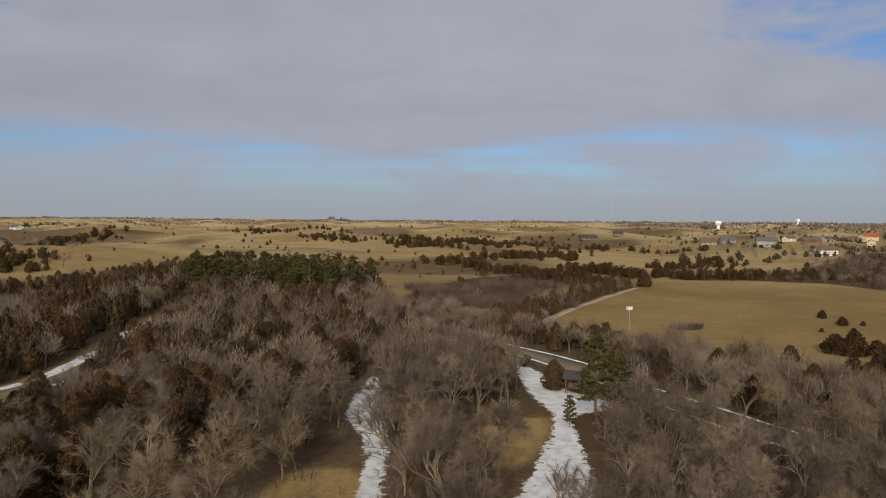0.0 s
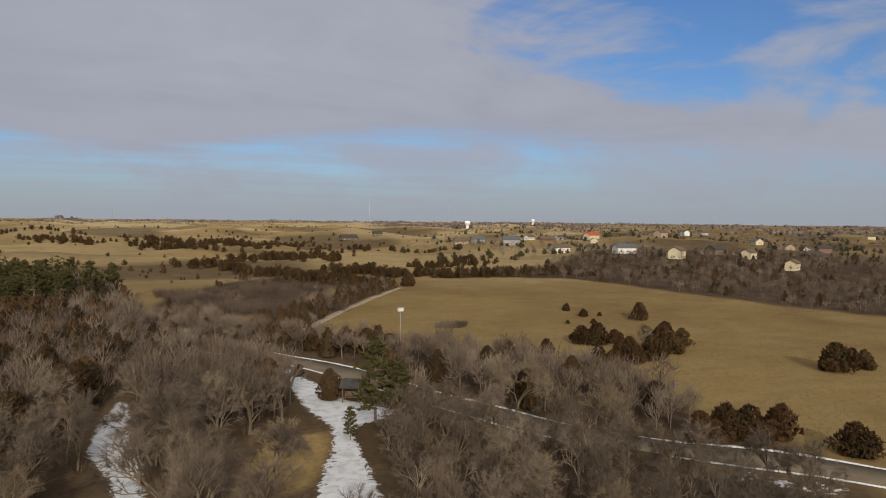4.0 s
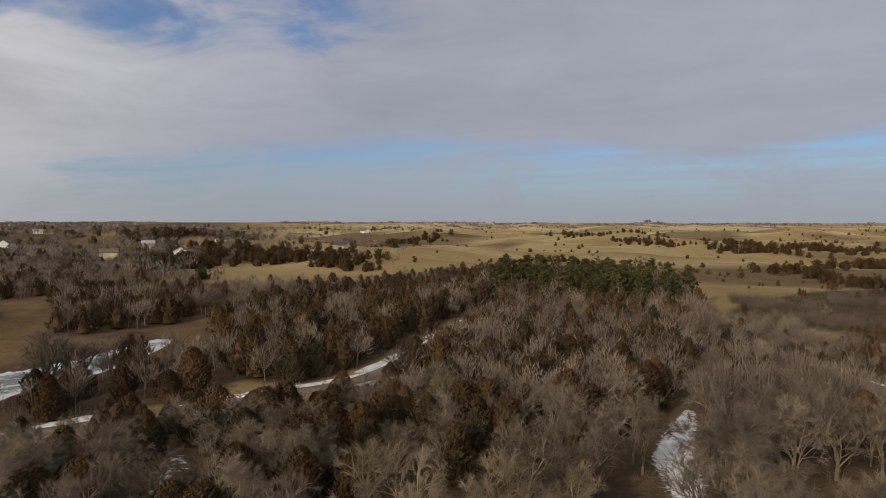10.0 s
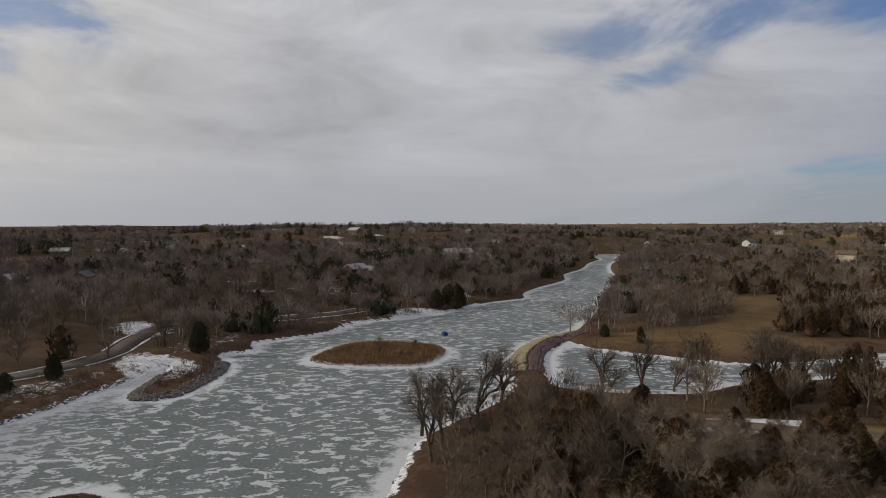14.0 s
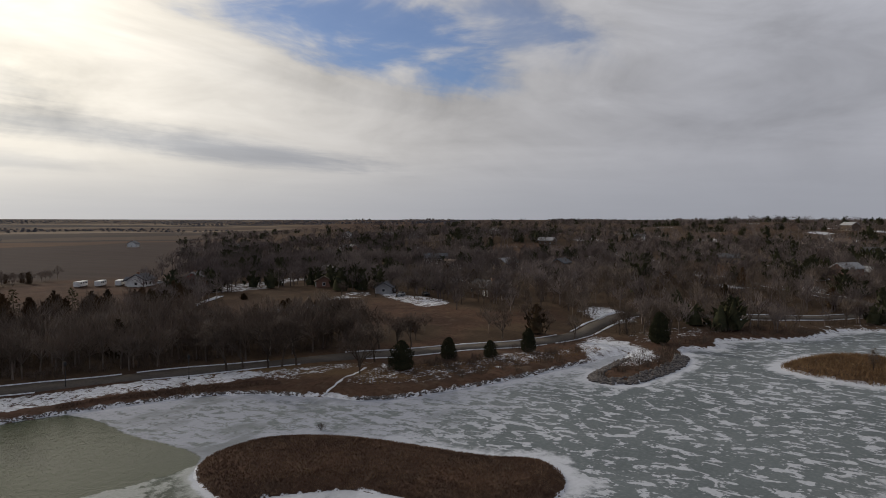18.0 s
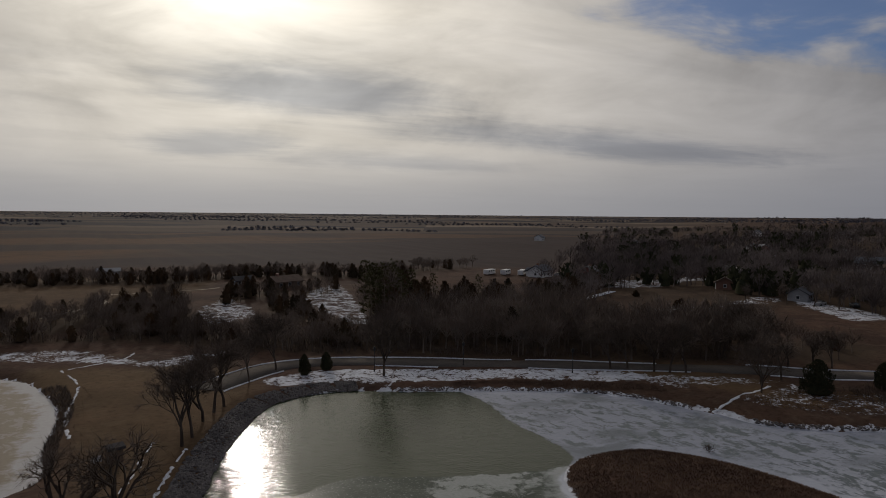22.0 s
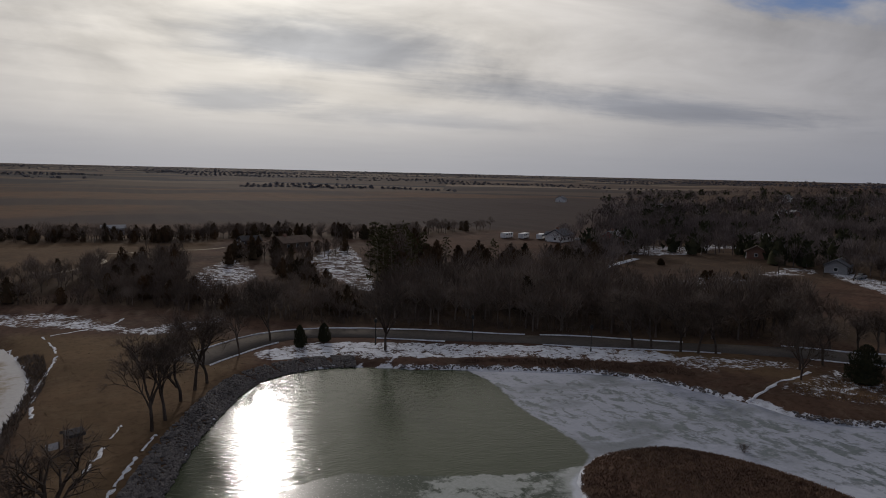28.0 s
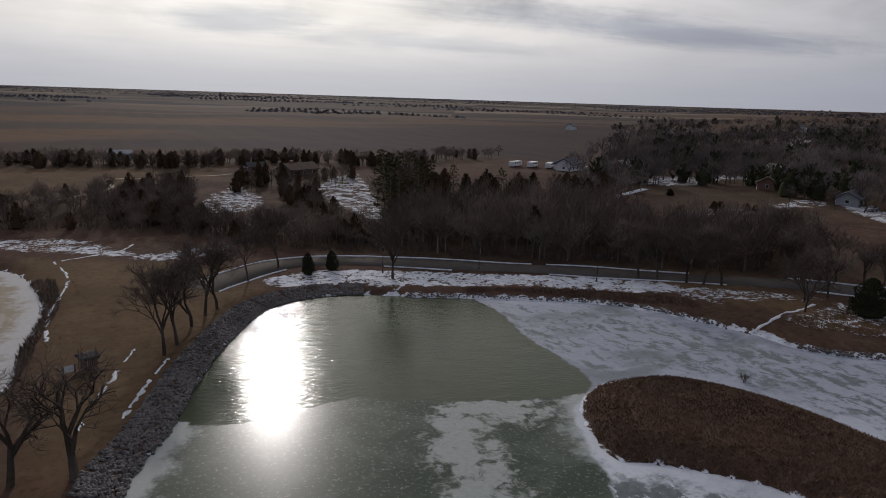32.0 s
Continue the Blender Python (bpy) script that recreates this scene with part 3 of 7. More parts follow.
def grid_mesh(name, gx, gy, z, mat, keep=None):
    nx, ny = len(gx), len(gy)
    X, Y = np.meshgrid(gx, gy)
    co = np.stack([X.ravel(), Y.ravel(), z.ravel()], 1)
    i = (np.arange(ny - 1)[:, None] * nx + np.arange(nx - 1)[None, :]).ravel()
    quads = np.stack([i, i + 1, i + nx + 1, i + nx], 1)
    if keep is not None:
        quads = quads[keep[quads].any(1)]
    me = bpy.data.meshes.new(name)
    me.vertices.add(len(co))
    me.vertices.foreach_set("co", co.ravel())
    me.loops.add(quads.size)
    me.loops.foreach_set("vertex_index", quads.ravel())
    me.polygons.add(len(quads))
    me.polygons.foreach_set("loop_start", np.arange(0, quads.size, 4))
    me.polygons.foreach_set("use_smooth", np.ones(len(quads), bool))
    me.materials.append(mat)
    me.update(calc_edges=True)
    return me


def give(me, name, values):
    at = me.attributes.new(name, "FLOAT", "POINT")
    at.data.foreach_set("value", np.asarray(values, np.float32).ravel())


# ---- woods, clearings and snow on the plan ----
# outline, spacing, shares of bare tree, cedar, pine and shrub, heights
WOODS = {
    "north": ([(-9, 44), (-4, 70), (-7, 92), (-11, 112), (-14, 180), (0, 186), (12, 162), (13, 143), (12, 118), (12, 104), (12, 92), (3, 89), (1.5, 78), (6, 72), (7, 62), (8, 42)], 3.9, (0.93, 0.05, 0, 0.02), (6.5, 9.5)),
    "north_west": ([(-14, 40), (-16, 62), (-13, 70), (-10.5, 80), (-13, 92), (-12, 112), (-14, 180), (-30, 232), (-69, 205), (-64, 170), (-58, 143), (-53, 127), (-53, 112), (-56, 100), (-56, 88), (-62, 84), (-45, 42)], 3.9, (0.60, 0.38, 0, 0.02), (6, 8.6)),
    "cedar_slope": ([(-75, 195), (-70, 168), (-64, 143), (-60, 127), (-61, 112), (-66, 100), (-84, 102), (-112, 128), (-128, 145), (-130, 190), (-105, 250), (-78, 262), (-50, 252), (-74, 214)], 4.2, (0.28, 0.70, 0, 0.02), (5.5, 8.5)),
    "pine_knoll": ([(-78, 208), (-80, 240), (-38, 240), (-19, 200), (-42, 184)], 6.0, (0.10, 0.10, 0.8, 0), (9.0, 12.0)),
    "west": ([(-45, 36), (-58, 84), (-68, 98), (-78, 72), (-90, 58), (-88, 46), (-66, 34), (-50, 30)], 4.0, (0.54, 0.44, 0, 0.02), (6, 9)),
    "road_cedars": ([(-56.5, 107), (-56, 126), (-58.5, 140), (-62, 158), (-54, 160), (-49, 140), (-47.5, 120), (-49, 108)], 3.3, (0.22, 0.78, 0, 0), (7.2, 8.8)),
    "west_shore": ([(-80, 66), (-78, 92), (-84, 104), (-100, 112), (-106, 104), (-104, 86), (-98, 64)], 5.0, (0.55, 0.4, 0, 0.05), (5.5, 8)),
    "peninsula": ([(-58, 26), (-74, 26), (-85, 30.5), (-93, 37), (-97, 44), (-93, 54), (-84, 44)], 4.6, (0.96, 0, 0, 0.04), (5, 7.5)),
    "pond_back": ([(-161, 92), (-174, 94), (-196, 104), (-216, 118), (-206, 126), (-180, 122), (-164, 110), (-159, 100)], 4.4, (0.94, 0.04, 0, 0.02), (6, 8.5)),
    "pond_dark": ([(-150, 113), (-144, 121), (-138, 148), (-148, 164), (-170, 172), (-192, 158), (-186, 142), (-174, 134), (-160, 126)], 3.9, (0.60, 0.38, 0, 0.02), (5.5, 8.5)),
    "pond_far": ([(-206, 136), (-232, 140), (-262, 150), (-296, 168), (-306, 223), (-262, 232), (-226, 206), (-200, 180)], 4.8, (0.62, 0.36, 0, 0.02), (5, 8)),
    "pond_north": ([(-140, 158), (-128, 152), (-118, 178), (-130, 204), (-152, 196), (-160, 178), (-152, 168)], 4.6, (0.92, 0.04, 0, 0.04), (4.5, 7.0)),
    "road_near": ([(15.5, 50), (17.5, 74), (18.5, 87), (26, 95), (27, 104), (33, 92), (40, 77), (47, 67), (56, 54), (44, 42), (26, 42)], 3.6, (0.93, 0.05, 0, 0.02), (4.6, 7.0)),
    "road_far": ([(14, 146), (30, 140), (44, 130), (60, 108), (66, 90), (58, 76), (50, 78), (42, 90), (36, 104), (30, 118), (22, 132)], 3.8, (0.9, 0.08, 0, 0.02), (4.8, 7.4)),
    "hedge": ([(4, 150), (18, 148), (30, 180), (56, 222), (66, 237), (60, 246), (22, 190)], 3.0, (0.3, 0.6, 0, 0.1), (3.2, 4.6)),
    "gully": ([(-12, 200), (12, 186), (30, 214), (58, 272), (30, 290), (2, 250)], 7.0, (0.1, 0.05, 0, 0.85), (2, 3.5)),
    "mound": ([(-12, 232), (-6, 236), (4, 222), (12, 200), (8, 192), (0, 200), (-8, 218)], 2.0, (0.04, 0, 0, 0.96), (2.8, 4.2)),
    "mound_east": ([(12, 250), (22, 252), (30, 230), (30, 214), (22, 222), (14, 238)], 2.0, (0.03, 0, 0, 0.97), (2.8, 4.2)),
    "mound_south": ([(8, 206), (20, 202), (34, 200), (37, 188), (20, 186), (8, 192)], 2.0, (0.03, 0, 0, 0.97), (2.8, 4.2)),
    "east": ([(90, 268), (140, 232), (166, 140), (200, 110), (300, 170), (340, 330), (220, 360), (150, 290)], 5.8, (0.75, 0.25, 0, 0), (2.8, 4.8)),
    "south": ([(-56.5, -94.5), (-69, -87), (-82.6, -78.4), (-96.7, -70.7), (-107, -64), (-115, -62), (-126, -79), (-121, -89), (-112, -99), (-96, -115), (-74, -115), (-61, -107)], 3.5, (0.94, 0.04, 0, 0.02), (6.8, 9.6)),
    "south_brush": ([(3, -137), (-6, -133.6), (-14, -130), (-30, -126.6), (-45, -117), (-61, -108), (-56, -96), (-45, -102), (-35, -108), (-30, -114), (-21.5, -121), (-12, -127.7), (2, -132)], 2.6, (0.80, 0.10, 0, 0.10), (3.4, 6.0)),
    "south_hill_brush": ([(-12.4, -143.6), (-16.5, -160), (-25, -166), (-33, -173), (-32, -143), (-30, -128), (-19, -129)], 2.7, (0.74, 0.20, 0, 0.06), (3.2, 5.6)),
    "south_dark": ([(-60.7, -107), (-73, -114), (-85, -137), (-88, -160), (-75, -149), (-65, -124)], 4.2, (0.2, 0.3, 0.5, 0), (6.5, 10.5)),
    "south_row": ([(24, -212), (6, -206), (-14, -203), (-36, -199), (-52, -204), (-70, -205), (-92, -194), (-96, -204), (-72, -217), (-52, -218), (-36, -213), (-14, -217), (6, -220), (24, -222)], 2.5, (0.62, 0.38, 0, 0), (2.8, 5.6)),
    "south_row_west": ([(-96, -194), (-112, -200), (-130, -214), (-150, -220), (-152, -228), (-126, -224), (-98, -206)], 3.8, (0.85, 0.15, 0, 0), (3.5, 5.5)),
    "south_house": ([(-43, -168), (-47, -172), (-48, -182), (-54, -179), (-60, -168), (-53, -160), (-45, -158), (-41, -155)], 4.0, (0.5, 0.5, 0, 0), (3.4, 6.0)),
    "south_yard": ([(-51, -152), (-60, -157), (-57, -133), (-58, -117), (-52, -117), (-49, -136)], 3.4, (0.62, 0.38, 0, 0), (3.0, 5.2)),
    "south_garden": ([(-58, -160), (-64, -170), (-74, -178), (-80, -172), (-72, -164), (-64, -154)], 4.2, (0.6, 0.4, 0, 0), (3.0, 5.4)),
    "south_left": ([(8, -136), (6, -150), (-4, -158), (-15, -154), (-13, -141), (-4, -135)], 3.2, (0.86, 0.08, 0, 0.06), (3.2, 5.4)),
    "south_conifers": ([(-87, -150), (-103, -137), (-108, -129), (-101, -125), (-92, -133), (-86, -141)], 3.8, (0.1, 0.75, 0.15, 0), (5.5, 7.6)),
    "south_lane": ([(-113, -124), (-111, -131), (-124, -143), (-142, -151), (-154, -147), (-130, -134)], 3.4, (0.3, 0.7, 0, 0), (4, 6.4)),
    "south_west": ([(-168, -80), (-160, -66), (-172, -46), (-200, -60), (-214, -96), (-196, -112), (-184, -96)], 6.0, (0.88, 0.12, 0, 0), (5, 8)),
    "south_slope": ([(-121, -70), (-130, -68), (-138, -58), (-128, -54), (-117, -58.6)], 6.0, (0.95, 0.05, 0, 0), (4.0, 6)),
    "west_road": ([(-150, -24), (-170, -12), (-186, 6), (-200, 20), (-216, 32), (-240, 36), (-262, 20), (-262, -40), (-220, -60), (-176, -46)], 6.2, (0.90, 0.10, 0, 0), (5, 8)),
    "lake_end": ([(-246, 74), (-283, 90), (-324, 112), (-375, 131), (-478, 178), (-470, 150), (-375, 100), (-300, 66), (-255, 56)], 5.6, (0.85, 0.15, 0, 0), (5, 8)),
    "lake_end_east": ([(-251, 118), (-305, 150), (-325, 168), (-400, 186), (-480, 216), (-580, 262), (-560, 290), (-470, 250), (-400, 216), (-320, 196), (-280, 170)], 6.0, (0.85, 0.15, 0, 0), (5, 8)),
    "west_bank": ([(-128, -46), (-142, -38), (-166, -28), (-160, -40), (-140, -52)], 6.0, (0.8, 0.2, 0, 0), (5, 8)),
}
WOODS = {k: (curve(v[0], 4.0), *v[1:]) for k, v in WOODS.items()}
CLEAR = [curve(p) for p in (
    [(-13.4, 111), (-9.8, 111), (-7.4, 92), (-4.8, 76), (-4.0, 52), (-8.4, 52), (-10, 76), (-13.8, 91)],
    [(12, 129), (16.8, 115), (19.6, 104), (23, 97), (22, 89), (17, 82), (13.5, 58), (6, 58), (10, 77), (11, 89), (12, 104)],
    [(3, 78), (7, 86), (13, 88), (13, 82), (8, 72)],
    [(-16, 50), (-16, 63), (-12.5, 68), (-8, 67), (-7, 50)],
    [(-34, 54), (-18, 54), (-17, 68), (-30, 70)],
    [(-106, -99), (-130, -126), (-154, -136), (-176, -128), (-152, -98), (-130, -82), (-116, -88)],
    [(-153, -119), (-171, -115), (-171, -102), (-173, -88), (-166, -74), (-146, -62), (-134, -66), (-128, -79), (-122, -90)],
    [(-54, 55), (-61, 64), (-60, 70), (-54, 67), (-48, 59)],
    [(-9, 118), (-7, 133), (-3, 135), (-2, 122)],
    [(14, 90), (20, 97), (22, 91), (16.5, 82), (12.5, 66), (6, 62), (9, 74), (12, 84)],
    [(-269, 276), (-246, 318), (-228, 336), (-190, 290), (-154, 226), (-160, 200), (-197, 211), (-232, 236)])]
SNOWS = [curve(p) for p in (
    [(-12, 110), (-10, 110), (-7.8, 92), (-5.6, 76), (-5.4, 60), (-7.8, 60), (-9.3, 78), (-13, 91)],
    [(12.9, 128), (16.8, 114.5), (19.6, 104), (25, 94.4), (17.5, 89.4), (16.8, 80.7), (14, 60), (6.4, 60), (10.5, 75), (14.3, 89), (12.5, 104)],
    [(-35, -87), (-44, -89), (-54, -85.6), (-61.5, -82.8), (-71, -77.4), (-80.4, -73), (-89, -67), (-88, -63), (-80.5, -65), (-72, -69.7), (-63.7, -73.9), (-56, -76.4), (-52, -78), (-44, -81), (-36, -83)],
    [(-88, -47), (-96, -38), (-110, -31.5), (-126, -25.5), (-138, -22), (-136, -28), (-119, -38), (-106, -45), (-97, -51)],
    [(-109.7, -37.7), (-116, -33.5), (-123, -27), (-132, -32.6), (-119, -39.5)],
    [(-30, -132), (-36.5, -157), (-46, -165), (-48, -140), (-40, -130)],
    [(-60, -120), (-58, -150), (-68, -174), (-81, -183), (-74, -145), (-66, -118)],
    [(4, -124), (-8, -124), (-15, -118.5), (-21.5, -108), (-32, -109.6), (-36, -106), (-29, -99.5), (-22, -101), (-16, -105), (-6, -112), (2, -116)],
    [(-170, -99), (-165, -92), (-160, -83), (-156, -75), (-163, -71), (-172, -76), (-176, -90), (-178, -101)],
    [(-146, -18), (-156, -11), (-164, -6), (-180, -2), (-184, -10), (-170, -17), (-158, -24)],
    [(-180, 0), (-196, 14), (-208, 34), (-200, 30), (-184, 10)],
    [(-80, 64), (-82, 74), (-72, 82), (-65, 96), (-70, 98), (-78, 84), (-86, 68)],
    [(72, 127), (78, 131), (73, 136)],
    [(-88, -66), (-97, -60), (-105, -54), (-102, -51), (-95, -53), (-88, -58)],
    [(-54, 57), (-61, 65), (-60, 70), (-54, 66), (-49, 60)],
    [(-9, 119), (-7, 132), (-3, 134), (-2, 123)],
    [(52, 66), (58, 60), (62, 55), (56, 54), (48, 64)],
    [(-101.5, -64.6), (-107, -61), (-112, -56.6), (-118, -52.2), (-116, -50), (-110, -55), (-103.6, -60.4)],
    [(-94.1, -49.2), (-101.8, -52), (-105.4, -49.6), (-102, -45.4), (-96.7, -45.4), (-91.8, -46.3)],
    [(-86, -64), (-91, -61.8), (-91, -55.6), (-87.4, -55), (-85, -59)])]
SAND = [curve(p) for p in ([(2.6, 78), (6.9, 87), (13.4, 89.3), (13, 83.5), (8.5, 72.6), (3.9, 72.7)],
                           [(-17, 50), (-16.5, 66), (-14, 71), (-8, 69), (-7, 50)],
                           [(10, -110), (-1, -104), (-5, -95), (-7, -82), (-6, -72), (-5, -60), (8, -56), (20, -64), (25, -90)])]
RUST = [curve(p) for p in ([(-126, -200), (-153, -169), (-178, -128), (-167, -84), (-135, -54), (-123, -77), (-110, -140)],
                           [(-106, -99), (-130, -126), (-154, -136), (-176, -128), (-152, -98), (-130, -82), (-116, -88)], [(-113, -182), (-142, -192), (-148, -162), (-121, -131), (-105, -132)], [(-5, -90), (-14, -45), (-24, -60), (-30, -76), (-42, -84), (-36, -92)],
                           [(12, -215), (-42, -228), (-40, -185), (0, -150)], [(2.5, 78), (7, 87), (13, 88.5), (13.5, 83), (8, 73)])] + [ISLAND, NEAR_ISLAND]

gx, gy = axis(-255, 125, 1.2, 1.075, 3830), axis(-150, 200, 1.2, 1.075, 3830)
gx = np.concatenate([gx[gx < -604], np.arange(-600, -257, 3.5), gx[gx > -257]])
gy = np.concatenate([gy[gy < 201.5], np.arange(204, 268, 3.5), gy[gy > 270]])
X, Y = np.meshgrid(gx, gy)
shore = water_by(X, Y).reshape(X.shape)
Z = height(X, Y, shore)
ground = new("ground", grid_mesh("ground", gx, gy, Z, GROUND))
tagged(ground, "rolling winter ground of dry tan grass with patches of old snow", "ground", kind="structure")
fx_, fy_ = X.ravel(), Y.ravel()
R = np.hypot(fx_, fy_)
wood = np.zeros(fx_.shape)
for line, *_ in WOODS.values():
    wood = np.maximum(wood, smooth(inside_by(fx_, fy_, line, 8.0), -2.5, 2.0))
for line in CLEAR[:4] + CLEAR[5:]:
    wood = np.minimum(wood, 1 - smooth(inside_by(fx_, fy_, line, 8.0), -2.0, 1.0))
floor = curve([(-60, 36), (-60, 190), (0, 188), (18, 150), (40, 118), (60, 84), (64, 58), (40, 36)])
wood = np.maximum(wood, 0.85 * smooth(inside_by(fx_, fy_, floor, 8.0), -3, 3))
for line in (curve([(-16.5, 50), (-16.5, 66), (-12, 69), (-8, 68), (-7, 50)]), curve([(2.5, 78), (7, 87), (13, 88.5), (13.5, 83), (8, 73)])):
    wood = np.minimum(wood, 1 - smooth(inside_by(fx_, fy_, line, 8.0), -1.5, 0.5))
corridor = 1 - smooth(beside(fx_, fy_, WOOD_ROAD, 12.0), 4.0, 6.5)
wood = wood * (1 - 0.9 * corridor)
rust = np.zeros(fx_.shape)
for line in RUST:
    rust = np.maximum(rust, smooth(inside_by(fx_, fy_, line, 12.0), -3.0, 1.0))
# grass towards the sun takes the dark colour, its backlit shade painted in
backlit_grass = 1.0 * smooth(-(fy_ + 12) / (R + 1), 0.35, 0.6) * (1 - smooth(R, 300, 360))
backlit_grass = np.maximum(backlit_grass, 0.97 * smooth(-fx_, 60, 110) * (fy_ < 130) * (1 - smooth(fy_ + 0.45 * fx_, -20, 60)))
rust = np.maximum(rust, backlit_grass)
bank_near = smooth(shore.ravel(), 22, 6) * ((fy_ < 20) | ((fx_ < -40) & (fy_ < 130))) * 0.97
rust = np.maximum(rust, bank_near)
olive = smooth(inside_by(fx_, fy_, curve([(-4, -108), (-9, -80), (-11, -44), (-15, -42), (-21, -54), (-27, -69), (-34, -84), (-30, -98), (-18, -102)]), 8.0), -3, 3)
rust = rust * (1 - 0.27 * olive)
rust = np.maximum(rust, 0.72 * smooth(-fx_, 66, 96) * smooth(fy_, 40, 60) * (1 - smooth(fy_, 190, 270)) * smooth(-fx_ + 300, 0, 60))
rust = np.maximum(rust, 0.7 * smooth(-fx_, 200, 320) * (fy_ > 0) * (fy_ < 340))
meadow = smooth(inside_by(fx_, fy_, CLEAR[-1], 12.0), -6, 3)
for line in (curve([(-146, 71), (-158, 86), (-152, 102), (-140, 116), (-132, 118), (-130, 97)]), curve([(-158, 106), (-178, 124), (-206, 130), (-200, 136), (-184, 136), (-160, 122), (-152, 110)])):
    meadow = np.maximum(meadow, 0.34 * smooth(inside_by(fx_, fy_, line, 8.0), -3, 2))
rust, wood = rust * (1 - 0.75 * meadow), wood * (1 - 0.9 * meadow)
hill_grass = smooth(inside_by(fx_, fy_, RUST[4], 12.0), -4, 3)
rust = rust * (1 - 0.22 * hill_grass)
sand = np.zeros(fx_.shape)
for line in SAND:
    sand = np.maximum(sand, smooth(inside_by(fx_, fy_, line, 8.0), -1.0, 0.6))
snow = np.zeros(fx_.shape)
for line in SNOWS:
    first = line is SNOWS[0] or line is SNOWS[1]
    torn = line is SNOWS[5] or line is SNOWS[6]
    snow = np.maximum(snow, smooth(inside_by(fx_, fy_, line, 8.0), -2.8 if first else -2.0 if torn else -1.6 if line is SNOWS[2] else -3.2, 1.7 if first else 2.5 if torn else 0.5 if line is SNOWS[2] else 2.2) * (0.68 if first else 0.55 if line is SNOWS[8] else 0.515 if torn else 0.57 if line is SNOWS[2] else 0.525 if line is SNOWS[7] else 0.49 if line is SNOWS[3] else 0.46 if line is SNOWS[9] or line is SNOWS[10] else 0.51))
town_side = smooth(-fx_, 60, 140) * (fy_ < 170) * (np.degrees(np.arctan2(fx_, fy_)) > -138)
snow = np.maximum(snow, 0.40 * wood * smooth(wave(fx_, fy_, 34, 21), -0.1, 0.7) )
snow = np.maximum(snow, (0.58 - 0.06 * (fy_ < -40)) * smooth(wave(fx_, fy_, 60, 22), 0.2, 0.8) * town_side * (fy_ < 60))
snow = np.maximum(snow, 0.62 * corridor * smooth(wave(fx_, fy_, 26, 33), -0.4, 0.3))
snow = np.maximum(snow, 0.60 * smooth(shore.ravel(), 1.2, 0.3) * (shore.ravel() > -1))
snow = np.maximum(snow, 0.60 * smooth(shore.ravel(), 2.4, 1.0) * (shore.ravel() > -1) * (fx_ < -50) * (fy_ < 60) * (inside_by(fx_, fy_, NEAR_ISLAND, 8.0) < -4))
head = np.degrees(np.arctan2(fx_, fy_))
town = smooth(R, 165, 200) * (smooth(head, -140, -134) * (1 - smooth(head, -72, -58))) * smooth(wave(fx_, fy_, 170, 41), -0.7, -0.15)
wood = np.maximum(wood, 0.9 * town)
valley = smooth(-wave(fx_, fy_, 300, 3) - 0.5 * wave(fx_, fy_, 120, 5), 0.15, 0.75) * smooth(R, 190, 260) * (1 - smooth(R, 900, 1500)) * (fy_ > 60)
wood = np.maximum(wood, 0.75 * valley * (1 - meadow))
north_floor = smooth(head, -72, -66) * (1 - smooth(head, -46, -36)) * smooth(R, 260, 320) * smooth(wave(fx_, fy_, 150, 43), -0.7, -0.1)
wood = np.maximum(wood, 0.85 * north_floor * (1 - meadow))
pale = (0.42 * smooth(R, 210, 300) + 0.58 * smooth(R, 520, 900)) * smooth(head, -50, -30) * (1 - 0.75 * smooth(head, 26, 40))
south = smooth(-(fy_ + 20) / (R + 1), 0.55, 0.75)
crop = south * smooth(R, 255, 285) * 0.95 * (1 - smooth(head, -141, -132) * (head < 0) * (1 - smooth(R, 700, 800)))
plain_w = smooth(R + 120 * wave(fx_, fy_, 330, 52), 780, 940) * smooth(head, -140, -130) * (1 - smooth(head, -118, -106))
wood = wood * (1 - plain_w)
pale = np.maximum(pale, 0.8 * plain_w)
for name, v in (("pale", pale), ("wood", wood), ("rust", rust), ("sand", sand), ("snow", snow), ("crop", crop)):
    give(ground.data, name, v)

# the frozen lake, one sheet at the water's level
POOL = curve([(-8, -30), (-20, -52), (-30, -76), (-45, -84), (-58, -76), (-60.5, -66), (-59, -57), (-58.8, -48), (-57.5, -42), (-53, -39), (-49.5, -32), (-47, -26), (-30, -12), (-12, -20)])
THIN = curve([(-14, -50), (-24, -47), (-29, -46), (-35, -48), (-39, -46), (-46, -43), (-53, -41), (-58, -38), (-40, -10), (-5, -20)])
PANS = curve([(-36, -33), (-41, -43), (-45.5, -45), (-50, -43.5), (-51.5, -40), (-49.5, -37), (-46, -37.5), (-43.5, -33), (-41, -27), (-37, -27)])
lx, ly = axis(-260, 30, 1.4, 1.06, 640), axis(-118, 135, 1.5, 1.06, 300)
lx = np.concatenate([np.arange(-596, -262, 3.5), lx[(lx > -261) & (lx < 40)]])
ly = np.concatenate([ly[(ly > -125) & (ly < 136.5)], np.arange(138, 262, 3.0)])
LX, LY = np.meshgrid(lx, ly)
lake_d = water_by(LX, LY)
lake = new("lake", grid_mesh("lake", lx, ly, np.zeros(LX.shape), ICE, keep=lake_d < 1.0))
tagged(lake, "frozen grey-green lake with drifted snow and a pool of open water", "lake", kind="structure")
give(lake.data, "shore", -lake_d)
give(lake.data, "pool", inside_by(LX, LY, POOL, 12.0))
give(lake.data, "thin", inside_by(LX, LY, THIN, 12.0))
